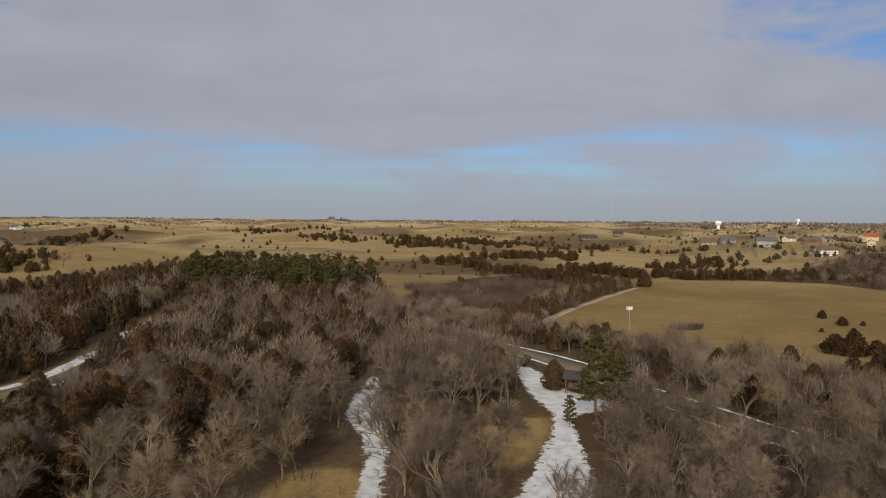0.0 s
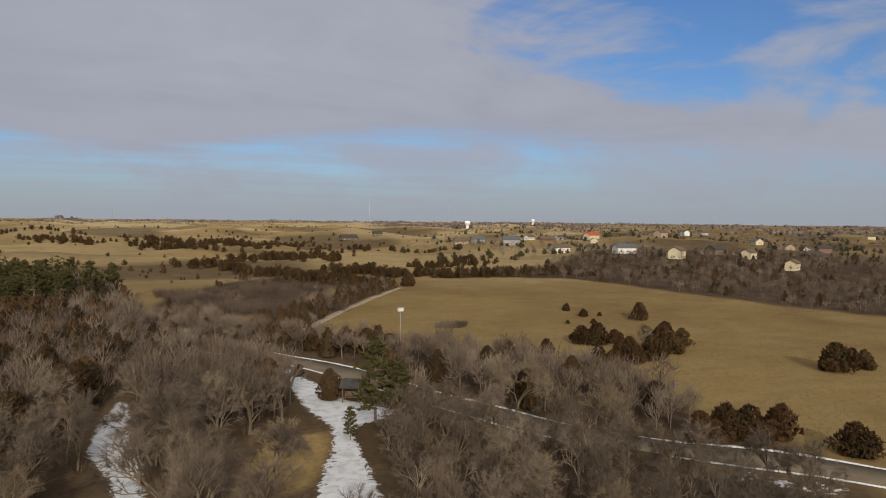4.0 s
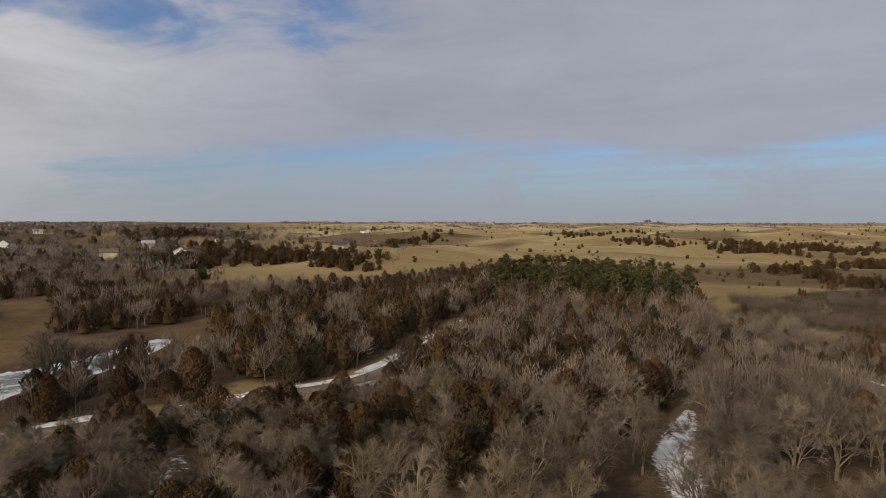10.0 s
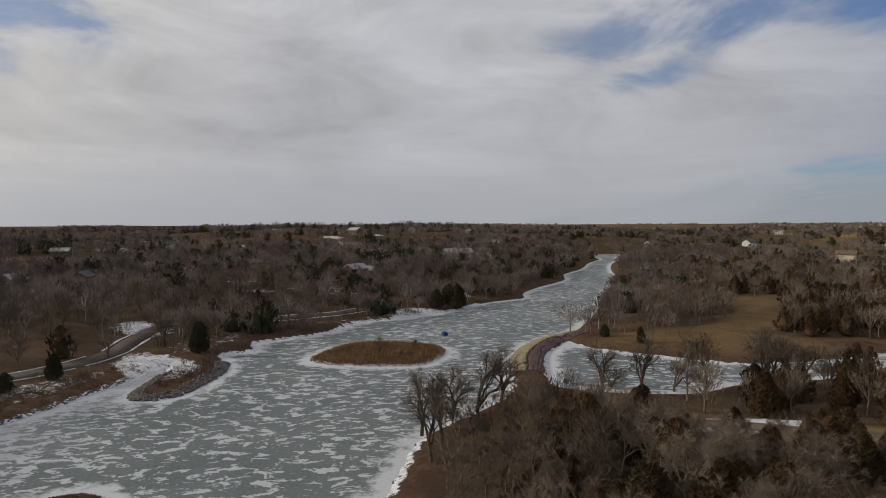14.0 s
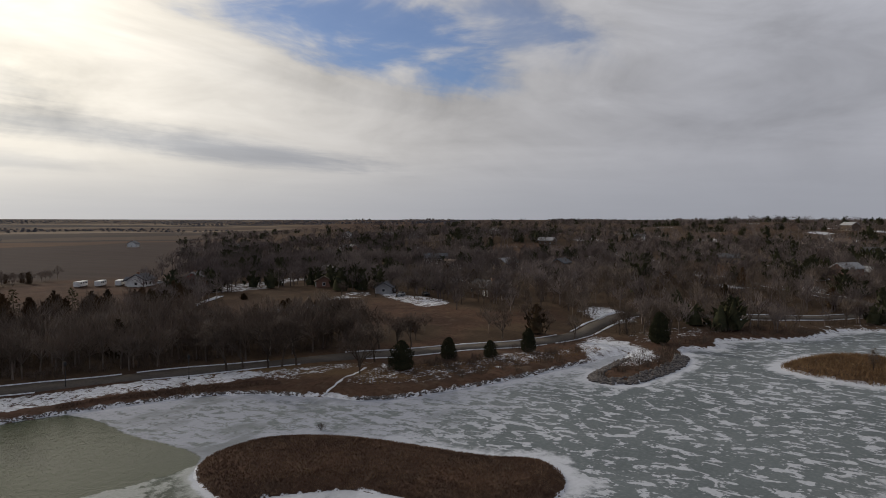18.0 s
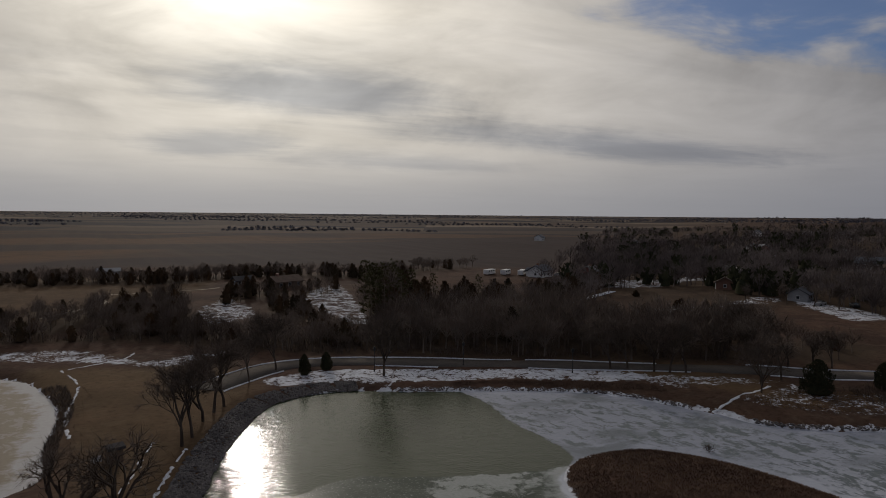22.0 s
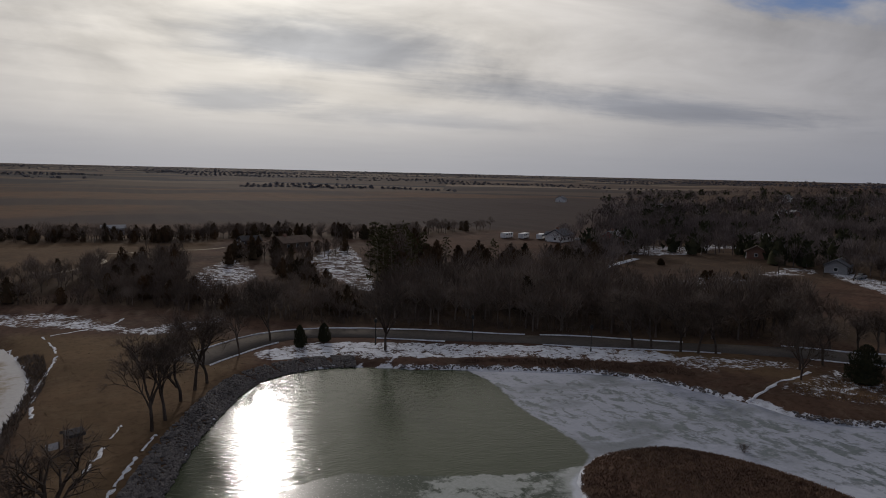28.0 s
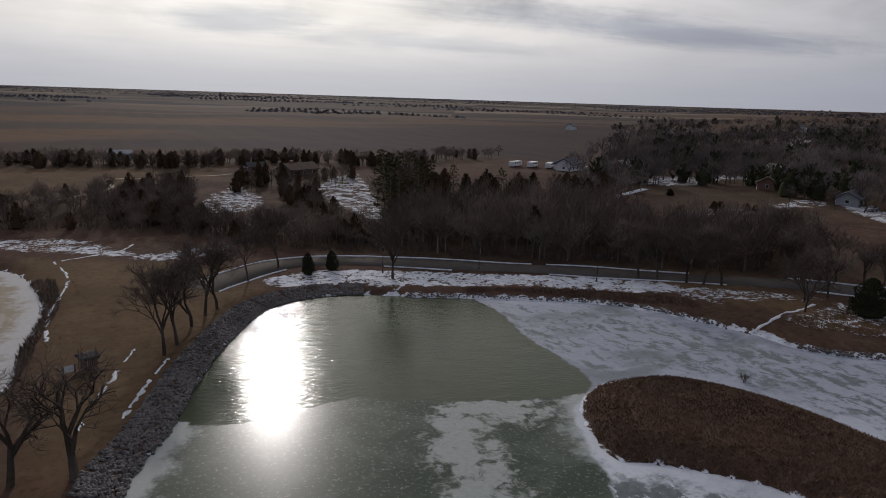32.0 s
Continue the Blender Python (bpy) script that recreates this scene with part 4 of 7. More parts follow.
give(lake.data, "pans", smooth(inside_by(LX, LY, PANS, 8.0), -3.0, 4.0))
give(lake.data, "muddy", smooth(inside_by(LX, LY, WEST_POND, 8.0), -3.0, 0.5))
# more snow to the south-west; this mask also brings the painted shade tone
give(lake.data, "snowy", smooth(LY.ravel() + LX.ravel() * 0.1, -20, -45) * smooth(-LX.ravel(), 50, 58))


def ribbon(name, line, width, lift, mat, label, category, skirt=0.3, ragged=0.0, kind="structure", seed=1):
    """A strip laid along a line on the ground, with a skirt down into it."""
    r = np.random.RandomState(seed)
    t = np.gradient(line, axis=0)
    t /= np.linalg.norm(t, axis=1)[:, None] + 1e-9
    side_ = np.stack([t[:, 1], -t[:, 0]], 1)
    k = len(line)
    wl = width / 2 * (1 + ragged * r.uniform(-1, 1, k))
    wr = width / 2 * (1 + ragged * r.uniform(-1, 1, k))
    across = [-wl, -wl * 0.96, wr * 0.96, wr] if not ragged else [-wl, -wl * 0.5, wr * 0.4, wr]
    drop = [-skirt, 0, 0, -skirt] if not ragged else [-skirt, lift, lift * r.uniform(0.3, 1.3, k), -skirt]
    base = height(line[:, 0], line[:, 1]) + (lift if not ragged else 0.02)
    vs, fs = [], []
    for j in range(4):
        p = line + side_ * np.broadcast_to(across[j], (k,))[:, None]
        h = np.maximum(height(p[:, 0], p[:, 1]) + (0.05 if not ragged else 0), base if not ragged else -9) + drop[j]
        vs.append(np.column_stack([p, h]))
    co = np.stack(vs, 1).reshape(-1, 3)
    for i in range(k - 1):
        for j in range(3):
            a = i * 4 + j
            fs.append((a, a + 1, a + 5, a + 4))
    ob = new(name, mesh_from(name, co, fs, mat, flat=False))
    return tagged(ob, label, category, kind=kind)


def shifted(line, d):
    t = np.gradient(line, axis=0)
    t /= np.linalg.norm(t, axis=1)[:, None] + 1e-9
    return line + np.stack([t[:, 1], -t[:, 0]], 1) * d


ribbon("road", ROAD, 4.9, 0.05, DARK_ASPHALT, "curving two-lane asphalt park road along the frozen lake", "road")
ribbon("road", HILL_ROAD, 5.2, 0.14, ASPHALT, "asphalt park road between bare trees below the meadow", "road")
ribbon("road", TOWN_ROAD, 4.2, 0.04, DARK_ASPHALT, "asphalt road on the far shore with a bend", "road")
ribbon("road", WOOD_ROAD, 3.6, 0.12, ASPHALT, "narrow asphalt road through the cedar wood", "road")
for line, d, w, who in ((ROAD, 2.8, 0.30, "lakeside road"), (ROAD, -2.8, 0.42, "lakeside road"), (HILL_ROAD, 3.1, 0.36, "hill road"), (HILL_ROAD, -3.1, 0.55, "hill road"),
                        (TOWN_ROAD, 2.8, 0.7, "far shore road"), (TOWN_ROAD, -2.8, 0.7, "far shore road"), (WOOD_ROAD, 2.4, 1.2, "wood road")):
    edge, k, gap_rnd = shifted(line, d), 0, random.Random(int(w * 1000) + len(line))
    while k < len(edge) - 5:
        run = gap_rnd.randint(6, 26)
        if len(edge[k:k + run]) > 2:
            ribbon("snow_bank", edge[k:k + run], w * gap_rnd.uniform(0.5, 1.0), 0.16, SNOW, "low ridge of ploughed snow along the " + who, "snow bank", ragged=0.8, seed=k + 1)
        k += run + gap_rnd.randint(0, 7)
ribbon("track", curve([(20, 152), (21.5, 160), (35, 186), (60, 227), (66, 236)], 3.0, False), 2.4, 0.05, GRAVEL, "pale gravel track along the hedge beside the meadow", "track")
ribbon("track", curve([(-4, -152), (-11, -158), (-17, -168), (-15.5, -180), (-30, -182), (-46, -186)], 3.0, False), 1.0, 0.05, GRAVEL, "pale winding trail over the brown hill", "track")
ribbon("track", curve([(-119, -121), (-130, -128), (-145, -136)], 3.0, False), 1.9, 0.08, SNOW, "snow-covered lane down the slope", "track")
ribbon("track", curve([(-84.2, -47.8), (-88.3, -48.4), (-92.4, -49.9), (-96, -50.3), (-100, -51.4)], 0.8, False), 0.75, 0.06, SNOW, "snow-filled gully down to the frozen lake", "snow", ragged=0.85, seed=5)
for pts, w in (([(-10, -106), (-14, -107.5), (-18, -110), (-20, -114)], 0.8), ([(-9, -106), (-11.3, -94), (-10, -80), (-10.7, -68)], 0.7),
               ([(-18.7, -64.5), (-16.7, -58), (-15, -52), (-14.2, -48)], 0.6), ([(-21.6, -61), (-19.2, -54.8), (-17.3, -49)], 0.75)):
    strip, k, gap_rnd = curve(pts, 0.45, False), 0, random.Random(int(w * 1000))
    while k < len(strip) - 4:
        run = gap_rnd.randint(5, 16)
        bit = strip[k:k + run] + np.random.RandomState(k).normal(0, 0.07, strip[k:k + run].shape)
        if len(bit) > 2:
            ribbon("snow_strip", bit, w * gap_rnd.uniform(0.6, 1.1), 0.03, SNOW, "thin torn strip of old snow on brown grass", "snow", ragged=0.95, seed=k + 1)
        k += run + gap_rnd.randint(0, 3)

# ---- trees ----
class Shape:
    """Vertices and faces gathered for one mesh."""

    def __init__(self):
        self.v, self.f = [], []

    def tube(self, a, b, ra, rb, sides=3):
        d = (b - a).normalized()
        s = d.orthogonal().normalized()
        t = d.cross(s)
        k = len(self.v)
        for p, r in ((a, ra), (b, rb)):
            for i in range(sides):
                w = math.tau * i / sides
                self.v.append(tuple(p + (s * math.cos(w) + t * math.sin(w)) * r))
        for i in range(sides):
            j = (i + 1) % sides
            self.f.append((k + i, k + j, k + sides + j, k + sides + i))

    def sliver(self, a, b, w, rnd, face=None):
        d = b - a
        stray = Vector((rnd.uniform(-1, 1), rnd.uniform(-1, 1), rnd.uniform(-1, 1)))
        s = d.cross(stray if face is None else face + stray * 0.3)
        if s.length < 1e-6:
            s = d.orthogonal()
        s = s.normalized() * w * 0.5
        k = len(self.v)
        self.v += [tuple(a - s), tuple(a + s), tuple(b)]
        self.f.append((k, k + 1, k + 2))

    def mesh(self, name, mat):
        return mesh_from(name, self.v, self.f, mat)


def turned(d, angle, rnd):
    ax = d.cross(Vector((rnd.uniform(-1, 1), rnd.uniform(-1, 1), rnd.uniform(-1, 1)))).normalized()
    return (Matrix.Rotation(angle, 3, ax) @ d).normalized()


def bare_tree_shape(seed, tall=8.0, levels=4, twigs=7, twig_w=0.022, stems=1, spread=0.62, stout=1.0, rise=1.0):
    """Trunk and limbs, and the fine twigs round them, of a leafless tree one unit high by its own measure."""
    rnd = random.Random(seed)
    wood_, fuzz = Shape(), Shape()

    def grow(p, d, length, r, level):
        bend = turned(d, rnd.uniform(0.05, 0.28), rnd)
        mid = p + d * length * 0.5
        tip = mid + bend * length * 0.5
        if level < 2:
            sides = 5 if level == 0 else 4
            wood_.tube(p, mid, r, r * 0.82, sides)
            wood_.tube(mid, tip, r * 0.82, r * 0.62, sides)
        elif level < levels:
            wood_.tube(p, tip, r, r * 0.6, 3)
        else:
            fuzz.sliver(p, tip, max(r * 1.6, twig_w * 1.6), rnd)
        if level >= levels:
            for _ in range(twigs):
                at = p.lerp(tip, rnd.uniform(0.0, 1.0))
                way_ = turned(bend, rnd.uniform(0.2, 1.15), rnd)
                way_.z += 0.02
                fuzz.sliver(at, at + way_.normalized() * rnd.uniform(0.4, 0.95) * tall / 8, twig_w * rnd.uniform(0.7, 1.3), rnd)
            return
        for i in range((3, 3, 4)[rnd.randrange(3)] + (1 if level == 0 else 0) - (level == levels - 1 and levels > 3)):
            nd = turned(bend, rnd.uniform(0.30, spread + 0.14 * level), rnd)
            nd.z += (0.12 if level else 0.22) * rise
            at = tip if i < 2 else p.lerp(tip, rnd.uniform(0.45, 0.95))
            grow(at, nd.normalized(), length * rnd.uniform(0.58, 0.80), r * rnd.uniform(0.5, 0.66), level + 1)

    for s in range(stems):
        lean = Vector((rnd.uniform(-1, 1), rnd.uniform(-1, 1), 0)) * (0.10 if stems == 1 else 0.38)
        grow(Vector((0, 0, -0.3)) + lean * 0.3, (Vector((0, 0, 1)) + lean).normalized(), tall * 0.34, tall * stout * (0.017 if stems == 1 else 0.012), 0)
    top = max(v[2] for v in fuzz.v)
    k = tall / top
    for sh in (wood_, fuzz):
        sh.v = [(x * k, y * k, z * k) for x, y, z in sh.v]
    return wood_, fuzz


def crown_shape(seed, tall=8.0, n=80, w=0.12, wide=0.85, round_limbs=True):
    """A leafless tree seen from afar: a forked trunk and a rounded, lobed crown of fine twigs."""
    rnd = random.Random(seed)
    wood_, fuzz = Shape(), Shape()
    fork = Vector((rnd.uniform(-0.2, 0.2), rnd.uniform(-0.2, 0.2), tall * rnd.uniform(0.22, 0.32)))
    wood_.tube(Vector((0, 0, -0.3)), fork, tall * 0.024, tall * 0.018, 3)
    lobes = []
    for k in range(7):
        a = math.tau * (k + rnd.uniform(-0.3, 0.3)) / 6
        out = tall * wide * (0.0 if k == 6 else rnd.uniform(0.16, 0.28))
        c = Vector((math.cos(a) * out, math.sin(a) * out, tall * (0.78 if k == 6 else rnd.uniform(0.46, 0.70))))
        lobes.append((c, tall * rnd.uniform(0.15, 0.21)))
        if round_limbs:
            wood_.tube(fork, c, tall * 0.012, tall * 0.005, 3)
        else:
            fuzz.sliver(fork, c, tall * 0.03, rnd)
    for _ in range(n):
        c, r = lobes[rnd.randrange(7)]
        off = Vector((rnd.gauss(0, 1), rnd.gauss(0, 1), rnd.gauss(0, 0.85)))
        p = c + off.normalized() * r * rnd.random() ** 0.45
        d = ((p - fork).normalized() + Vector((rnd.uniform(-0.6, 0.6), rnd.uniform(-0.6, 0.6), rnd.uniform(-0.2, 0.6)))).normalized()
        half = tall * rnd.uniform(0.05, 0.10)
        fuzz.sliver(p - d * half, p + d * half, w * rnd.uniform(0.7, 1.3), rnd)
    k = tall / max(v[2] for v in fuzz.v)
    for sh in (wood_, fuzz):
        sh.v = [(x * k, y * k, z * k) for x, y, z in sh.v]
    return wood_, fuzz


def cedar_shape(seed, tall=6.0, wide=0.5, tufts=420, size=0.42, blunt=0.55, body=0.62):
    """A dense evergreen with an uneven outline: a trunk and many small tufts of foliage on sprays."""
    rnd = random.Random(seed)
    stem, leaf = Shape(), Shape()
    stem.tube(Vector((0, 0, -0.3)), Vector((0, 0, tall * 0.5)), tall * 0.022, tall * 0.012, 5)
    stem.tube(Vector((0, 0, tall * 0.5)), Vector((0, 0, tall * 0.9)), tall * 0.012, tall * 0.004, 4)
    core = tall * wide * 0.5
    leaf.tube(Vector((0, 0, tall * 0.05)), Vector((0, 0, tall * 0.42)), core * body, core * body * (0.58 ** blunt), 6)
    leaf.tube(Vector((0, 0, tall * 0.42)), Vector((0, 0, tall * 0.92)), core * body * (0.58 ** blunt), core * 0.05, 6)
    lobes = [(rnd.uniform(0, math.tau), rnd.uniform(0.1, 0.85), rnd.uniform(0.15, 0.42)) for _ in range(9)]
    for i in range(tufts):
        u = rnd.random() ** 0.8
        z = tall * (0.05 + 0.95 * u)
        a = rnd.uniform(0, math.tau)
        r = tall * wide * 0.5 * ((1 - u) ** blunt) * (0.6 + 0.4 * min(1, u / 0.12))
        for la, lu, lk in lobes:
            r *= 1 + lk * max(0, math.cos(a - la)) ** 3 * max(0, 1 - abs(u - lu) * 5)
        depth = 1 - 0.4 * rnd.random() ** 2
        p = Vector((math.cos(a) * r * depth, math.sin(a) * r * depth, z))
        out = Vector((math.cos(a), math.sin(a), rnd.uniform(0.2, 0.7))).normalized()
        along = out.cross(Vector((0, 0, 1))).normalized()
        s = size * rnd.uniform(0.55, 1.3) * (1.1 - 0.5 * u)
        for _ in range(2):
            d = (Vector((0, 0, 1)) * rnd.uniform(0.2, 1.0) + along * rnd.uniform(-0.9, 0.9) + out * rnd.uniform(0.1, 0.8)).normalized()
            leaf.sliver(p - d * s * 0.5, p + d * s, s * 0.85, rnd, out)
    return stem, leaf


def wild_cedar_shape(seed, tall=6.0):
    """Several cedars grown into one ragged clump of uneven heights."""
    rnd = random.Random(seed)
    stem, leaf = Shape(), Shape()
    for k in range(5):
        h = tall * (1.0 if k == 0 else rnd.uniform(0.40, 0.80))
        st, lf = cedar_shape(seed * 31 + k, h, rnd.uniform(0.8, 1.15), 420 if k == 0 else 260, 0.58, rnd.uniform(0.30, 0.55), 0.42)
        a, d = rnd.uniform(0, math.tau), 0.0 if k == 0 else tall * rnd.uniform(0.14, 0.38)
        for src, dst in ((st, stem), (lf, leaf)):
            n = len(dst.v)
            for x, y, z in src.v:
                j = 0.16 if src is lf else 0.0
                dst.v.append((x + math.cos(a) * d + rnd.gauss(0, j), y + math.sin(a) * d + rnd.gauss(0, j), z + rnd.gauss(0, j)))
            dst.f += [tuple(i + n for i in f) for f in src.f]
    return stem, leaf


def pine_shape(seed, tall=10.0, tufts=560):
    rnd = random.Random(seed)
    stem, leaf = Shape(), Shape()
    stem.tube(Vector((0, 0, -0.3)), Vector((0.1, 0, tall * 0.55)), tall * 0.019, tall * 0.012, 6)
    stem.tube(Vector((0.1, 0, tall * 0.55)), Vector((0, 0.1, tall * 0.95)), tall * 0.012, tall * 0.004, 5)
    for i in range(34):
        u = 0.16 + 0.82 * (i + rnd.random()) / 34
        a = i * 2.4 + rnd.uniform(-0.4, 0.4)
        reach = tall * (0.30 * (1.02 - u) ** 0.6 + 0.02) * rnd.uniform(0.65, 1.15)
        foot = Vector((0, 0, tall * u))
        end_ = foot + Vector((math.cos(a) * reach, math.sin(a) * reach, reach * rnd.uniform(0.0, 0.45)))
        stem.tube(foot, end_, tall * 0.005, tall * 0.002, 3)
        for j in range(max(4, int(tufts / 34))):
            p = foot.lerp(end_, rnd.uniform(0.35, 1.05)) + Vector((rnd.gauss(0, 0.22), rnd.gauss(0, 0.22), rnd.gauss(0.1, 0.16)))
            for _ in range(3):
                d = Vector((rnd.uniform(-1, 1), rnd.uniform(-1, 1), rnd.uniform(-0.2, 1))).normalized()
                leaf.sliver(p - d * 0.1, p + d * rnd.uniform(0.35, 0.70), 0.34, rnd)
    return stem, leaf


def shrub_shape(seed, tall=2.0, n=150):
    rnd = random.Random(seed)
    fuzz = Shape()
    for _ in range(n):
        a, r = rnd.uniform(0, math.tau), rnd.random() ** 0.6 * tall * 0.55
        p = Vector((math.cos(a) * r, math.sin(a) * r, -0.1))
        lean = Vector((math.cos(a) * rnd.uniform(0, 0.7), math.sin(a) * rnd.uniform(0, 0.7), 1)).normalized()
        top = p + lean * tall * rnd.uniform(0.55, 1.0)
        fuzz.sliver(p, top, 0.085, rnd)
        for _ in range(4):
            q = p.lerp(top, rnd.uniform(0.3, 0.95))
            fuzz.sliver(q, q + turned(lean, rnd.uniform(0.3, 1.0), rnd) * tall * rnd.uniform(0.15, 0.38), 0.06, rnd)
    return fuzz


KINDS = {"bare": [], "pale": [], "cedar": [], "pine": [], "round": [], "wild": [], "stout": [], "shade": []}
for s in range(7):
    w, f = bare_tree_shape(100 + s, 8.0, 4, 25, 0.023, 1 + (s in (1, 4)), 0.70 + 0.07 * (s % 3), 1.2, 0.5)
    KINDS["bare"].append((w.mesh("trunk", BARK), f.mesh("crown", TWIG)))
    if s in (0, 3, 5):
        KINDS["pale"].append((w.mesh("trunk", PALE_TWIG), f.mesh("crown", PALE_TWIG)))
for s in range(5):
    w, f = bare_tree_shape(150 + s, 8.0, 5, 3, 0.024, 1, 0.82, 1.8, 0.65)
    KINDS["stout"].append((w.mesh("trunk", DARK_BARK), f.mesh("crown", TWIG)))
for s in range(4):
    w, f = bare_tree_shape(180 + s, 8.0, 5, 9, 0.020, 1, 0.58, 1.3, 1.0)
    KINDS["shade"].append((w.mesh("trunk", DARK_BARK), f.mesh("crown", TWIG)))
for s in range(5):
    w, f = cedar_shape(200 + s, 6.0, 0.66 + 0.07 * s, 1000, 0.40, 0.40 + 0.06 * (s % 3))
    KINDS["cedar"].append((w.mesh("trunk", BARK), f.mesh("crown", CEDAR)))
for s in range(3):
    w, f = cedar_shape(250 + s, 6.0, 0.62 + 0.10 * s, 1700, 0.30, 0.45)
    KINDS["round"].append((w.mesh("trunk", BARK), f.mesh("crown", DARK_CEDAR)))
for s in range(4):
    w, f = wild_cedar_shape(270 + s, 6.0)
    KINDS["wild"].append((w.mesh("trunk", BARK), f.mesh("crown", WILD_CEDAR)))
for s in range(3):
    w, f = pine_shape(300 + s)
    KINDS["pine"].append((w.mesh("trunk", BARK), f.mesh("crown", PINE)))
UNIT = {"bare": 8.0, "shade": 8.0, "stout": 8.0, "pale": 8.0, "cedar": 6.0, "round": 6.0, "wild": 6.0, "pine": 10.0}
LABELS = {"bare": ("bare_tree", "leafless grey-brown deciduous tree with fine twigs", "tree", "bare trees of the woods"),
          "pale": ("bare_tree", "pale tan leafless tree with spreading twigs", "tree", "bare trees of the woods"),
          "stout": ("bare_tree", "leafless tree with dark stout limbs near the shore", "tree", "bare trees by the water"),
          "shade": ("bare_tree", "tall dark leafless shade tree with a wide fine crown", "tree", "shade trees by the pool"),
          "cedar": ("cedar_tree", "rusty brown-green cedar in winter colour", "tree", "cedars of the woods"),
          "round": ("cedar_tree", "dark full-bodied cedar standing on dry grass", "tree", "cedars in the open"),
          "wild": ("cedar_tree", "rusty dark cedar with a ragged outline in dry grass", "tree", "cedars in the open"),
          "pine": ("pine_tree", "green pine with a bare lower trunk", "tree", "pines")}
plant_rnd = random.Random(11)


def plant(kind, x, y, tall, label="", group=""):
    name, text, cat, grp = LABELS[kind]
    w, f = plant_rnd.choice(KINDS[kind])
    k = tall / UNIT[kind]
    m = Matrix.LocRotScale((x, y, ground_at(x, y) - 0.05), Euler((0, 0, plant_rnd.uniform(0, math.tau))), (k * plant_rnd.uniform(0.9, 1.15), k * plant_rnd.uniform(0.9, 1.15), k))
    t = thing(name, label or text, cat, m, group or grp)
    piece("trunk", w, t)
    piece("crown", f, t)
    return t


def spots(line, spacing, seed):
    """Uneven places inside a closed line, clear of water, roads and clearings."""
    r = np.random.RandomState(seed)
    a, b = line.min(0), line.max(0)
    gx_, gy_ = np.meshgrid(np.arange(a[0], b[0], spacing), np.arange(a[1], b[1], spacing))
    p = np.stack([gx_.ravel(), gy_.ravel()], 1) + r.uniform(-0.48, 0.48, (gx_.size, 2)) * spacing
    ok = inside_by(p[:, 0], p[:, 1], line, 5.0) > 0
    p = p[ok]
    ok = water_by(p[:, 0], p[:, 1]) > 1.5
    for road, w in ((ROAD, 4.6), (HILL_ROAD, 4.6), (TOWN_ROAD, 5.5), (WOOD_ROAD, 5.2)):
        ok &= beside(p[:, 0], p[:, 1], road, 8.0) > w
    for c in CLEAR:
        ok &= inside_by(p[:, 0], p[:, 1], c, 3.0) < -0.5
    return p[ok]


def joined(name, templates, places, talls, unit, seed, mats, label, category):
    """Many far trees in one mesh, each a turned and scaled copy of a template."""
    r = np.random.RandomState(seed)
    V, F, M, off = [], [], [], 0
    hs = height(places[:, 0], places[:, 1])
    for i, (x, y) in enumerate(places):
        v, f, mi = templates[r.randint(len(templates))]
        a, k = r.uniform(0, math.tau), talls[i] / unit
        c, s = math.cos(a) * k * r.uniform(0.85, 1.2), math.sin(a) * k
        q = np.empty_like(v)
        q[:, 0] = v[:, 0] * c - v[:, 1] * s + x
        q[:, 1] = v[:, 0] * s + v[:, 1] * c + y
        q[:, 2] = v[:, 2] * k + hs[i]
        V.append(q)
        F.append(f + off)
        M.append(mi)
        off += len(v)
    if not V:
        return None
    V, F, M = np.concatenate(V), np.concatenate(F), np.concatenate(M)
    me = bpy.data.meshes.new(name)
    me.vertices.add(len(V))
    me.vertices.foreach_set("co", V.ravel())
    me.loops.add(F.size)
    me.loops.foreach_set("vertex_index", F.ravel())
    me.polygons.add(len(F))
    me.polygons.foreach_set("loop_start", np.arange(0, F.size, 3))
    for mt in mats:
        me.materials.append(mt)
    me.polygons.foreach_set("material_index", M)
    me.update(calc_edges=True)
    return tagged(new(name, me), label, category, kind="stuff")


def template(*shapes):
    """Triangles of several shapes in one array; each shape takes the next material."""
    v, f, m, off = [], [], [], 0
    for k, sh in enumerate(shapes):
        for face in sh.f:
            for j in range(1, len(face) - 1):
                f.append((face[0] + off, face[j] + off, face[j + 1] + off))
                m.append(k)
        v += sh.v
        off += len(sh.v)
    return np.array(v, float), np.array(f, np.int64), np.array(m, np.int32)


MID_BARE = [template(*crown_shape(400 + s, 8.0, 300, 0.10, 0.8 + 0.07 * s)) for s in range(5)]
CHEAP_BARE = [template(*crown_shape(410 + s, 8.0, 150, 0.13, 0.85 + 0.07 * s)) for s in range(5)]
FAR_BARE = [template(*crown_shape(420 + s, 8.0, 44, 0.34, 1.05 + 0.08 * s, False)) for s in range(5)]
MID_CEDAR = [template(*cedar_shape(440 + s, 6.0, 0.62 + 0.07 * s, 110, 0.72, 0.5 + 0.08 * s)) for s in range(4)]
FAR_CEDAR = [template(*cedar_shape(460 + s, 6.0, 0.78 + 0.14 * s, 26, 1.35, 0.42)) for s in range(4)]
ROW_CEDAR = [template(*cedar_shape(465 + s, 6.0, 0.85 + 0.15 * s, 100, 0.9, 0.36)) for s in range(3)]
CLUMP = [template(*cedar_shape(470 + s, 4.0, 2.6, 16, 2.0, 0.4)) for s in range(4)]
MID_PINE = [template(*pine_shape(480 + s, 10.0, 150)) for s in range(2)]
SHRUBS = [template(shrub_shape(490 + s, 2.0, 20)) for s in range(4)]

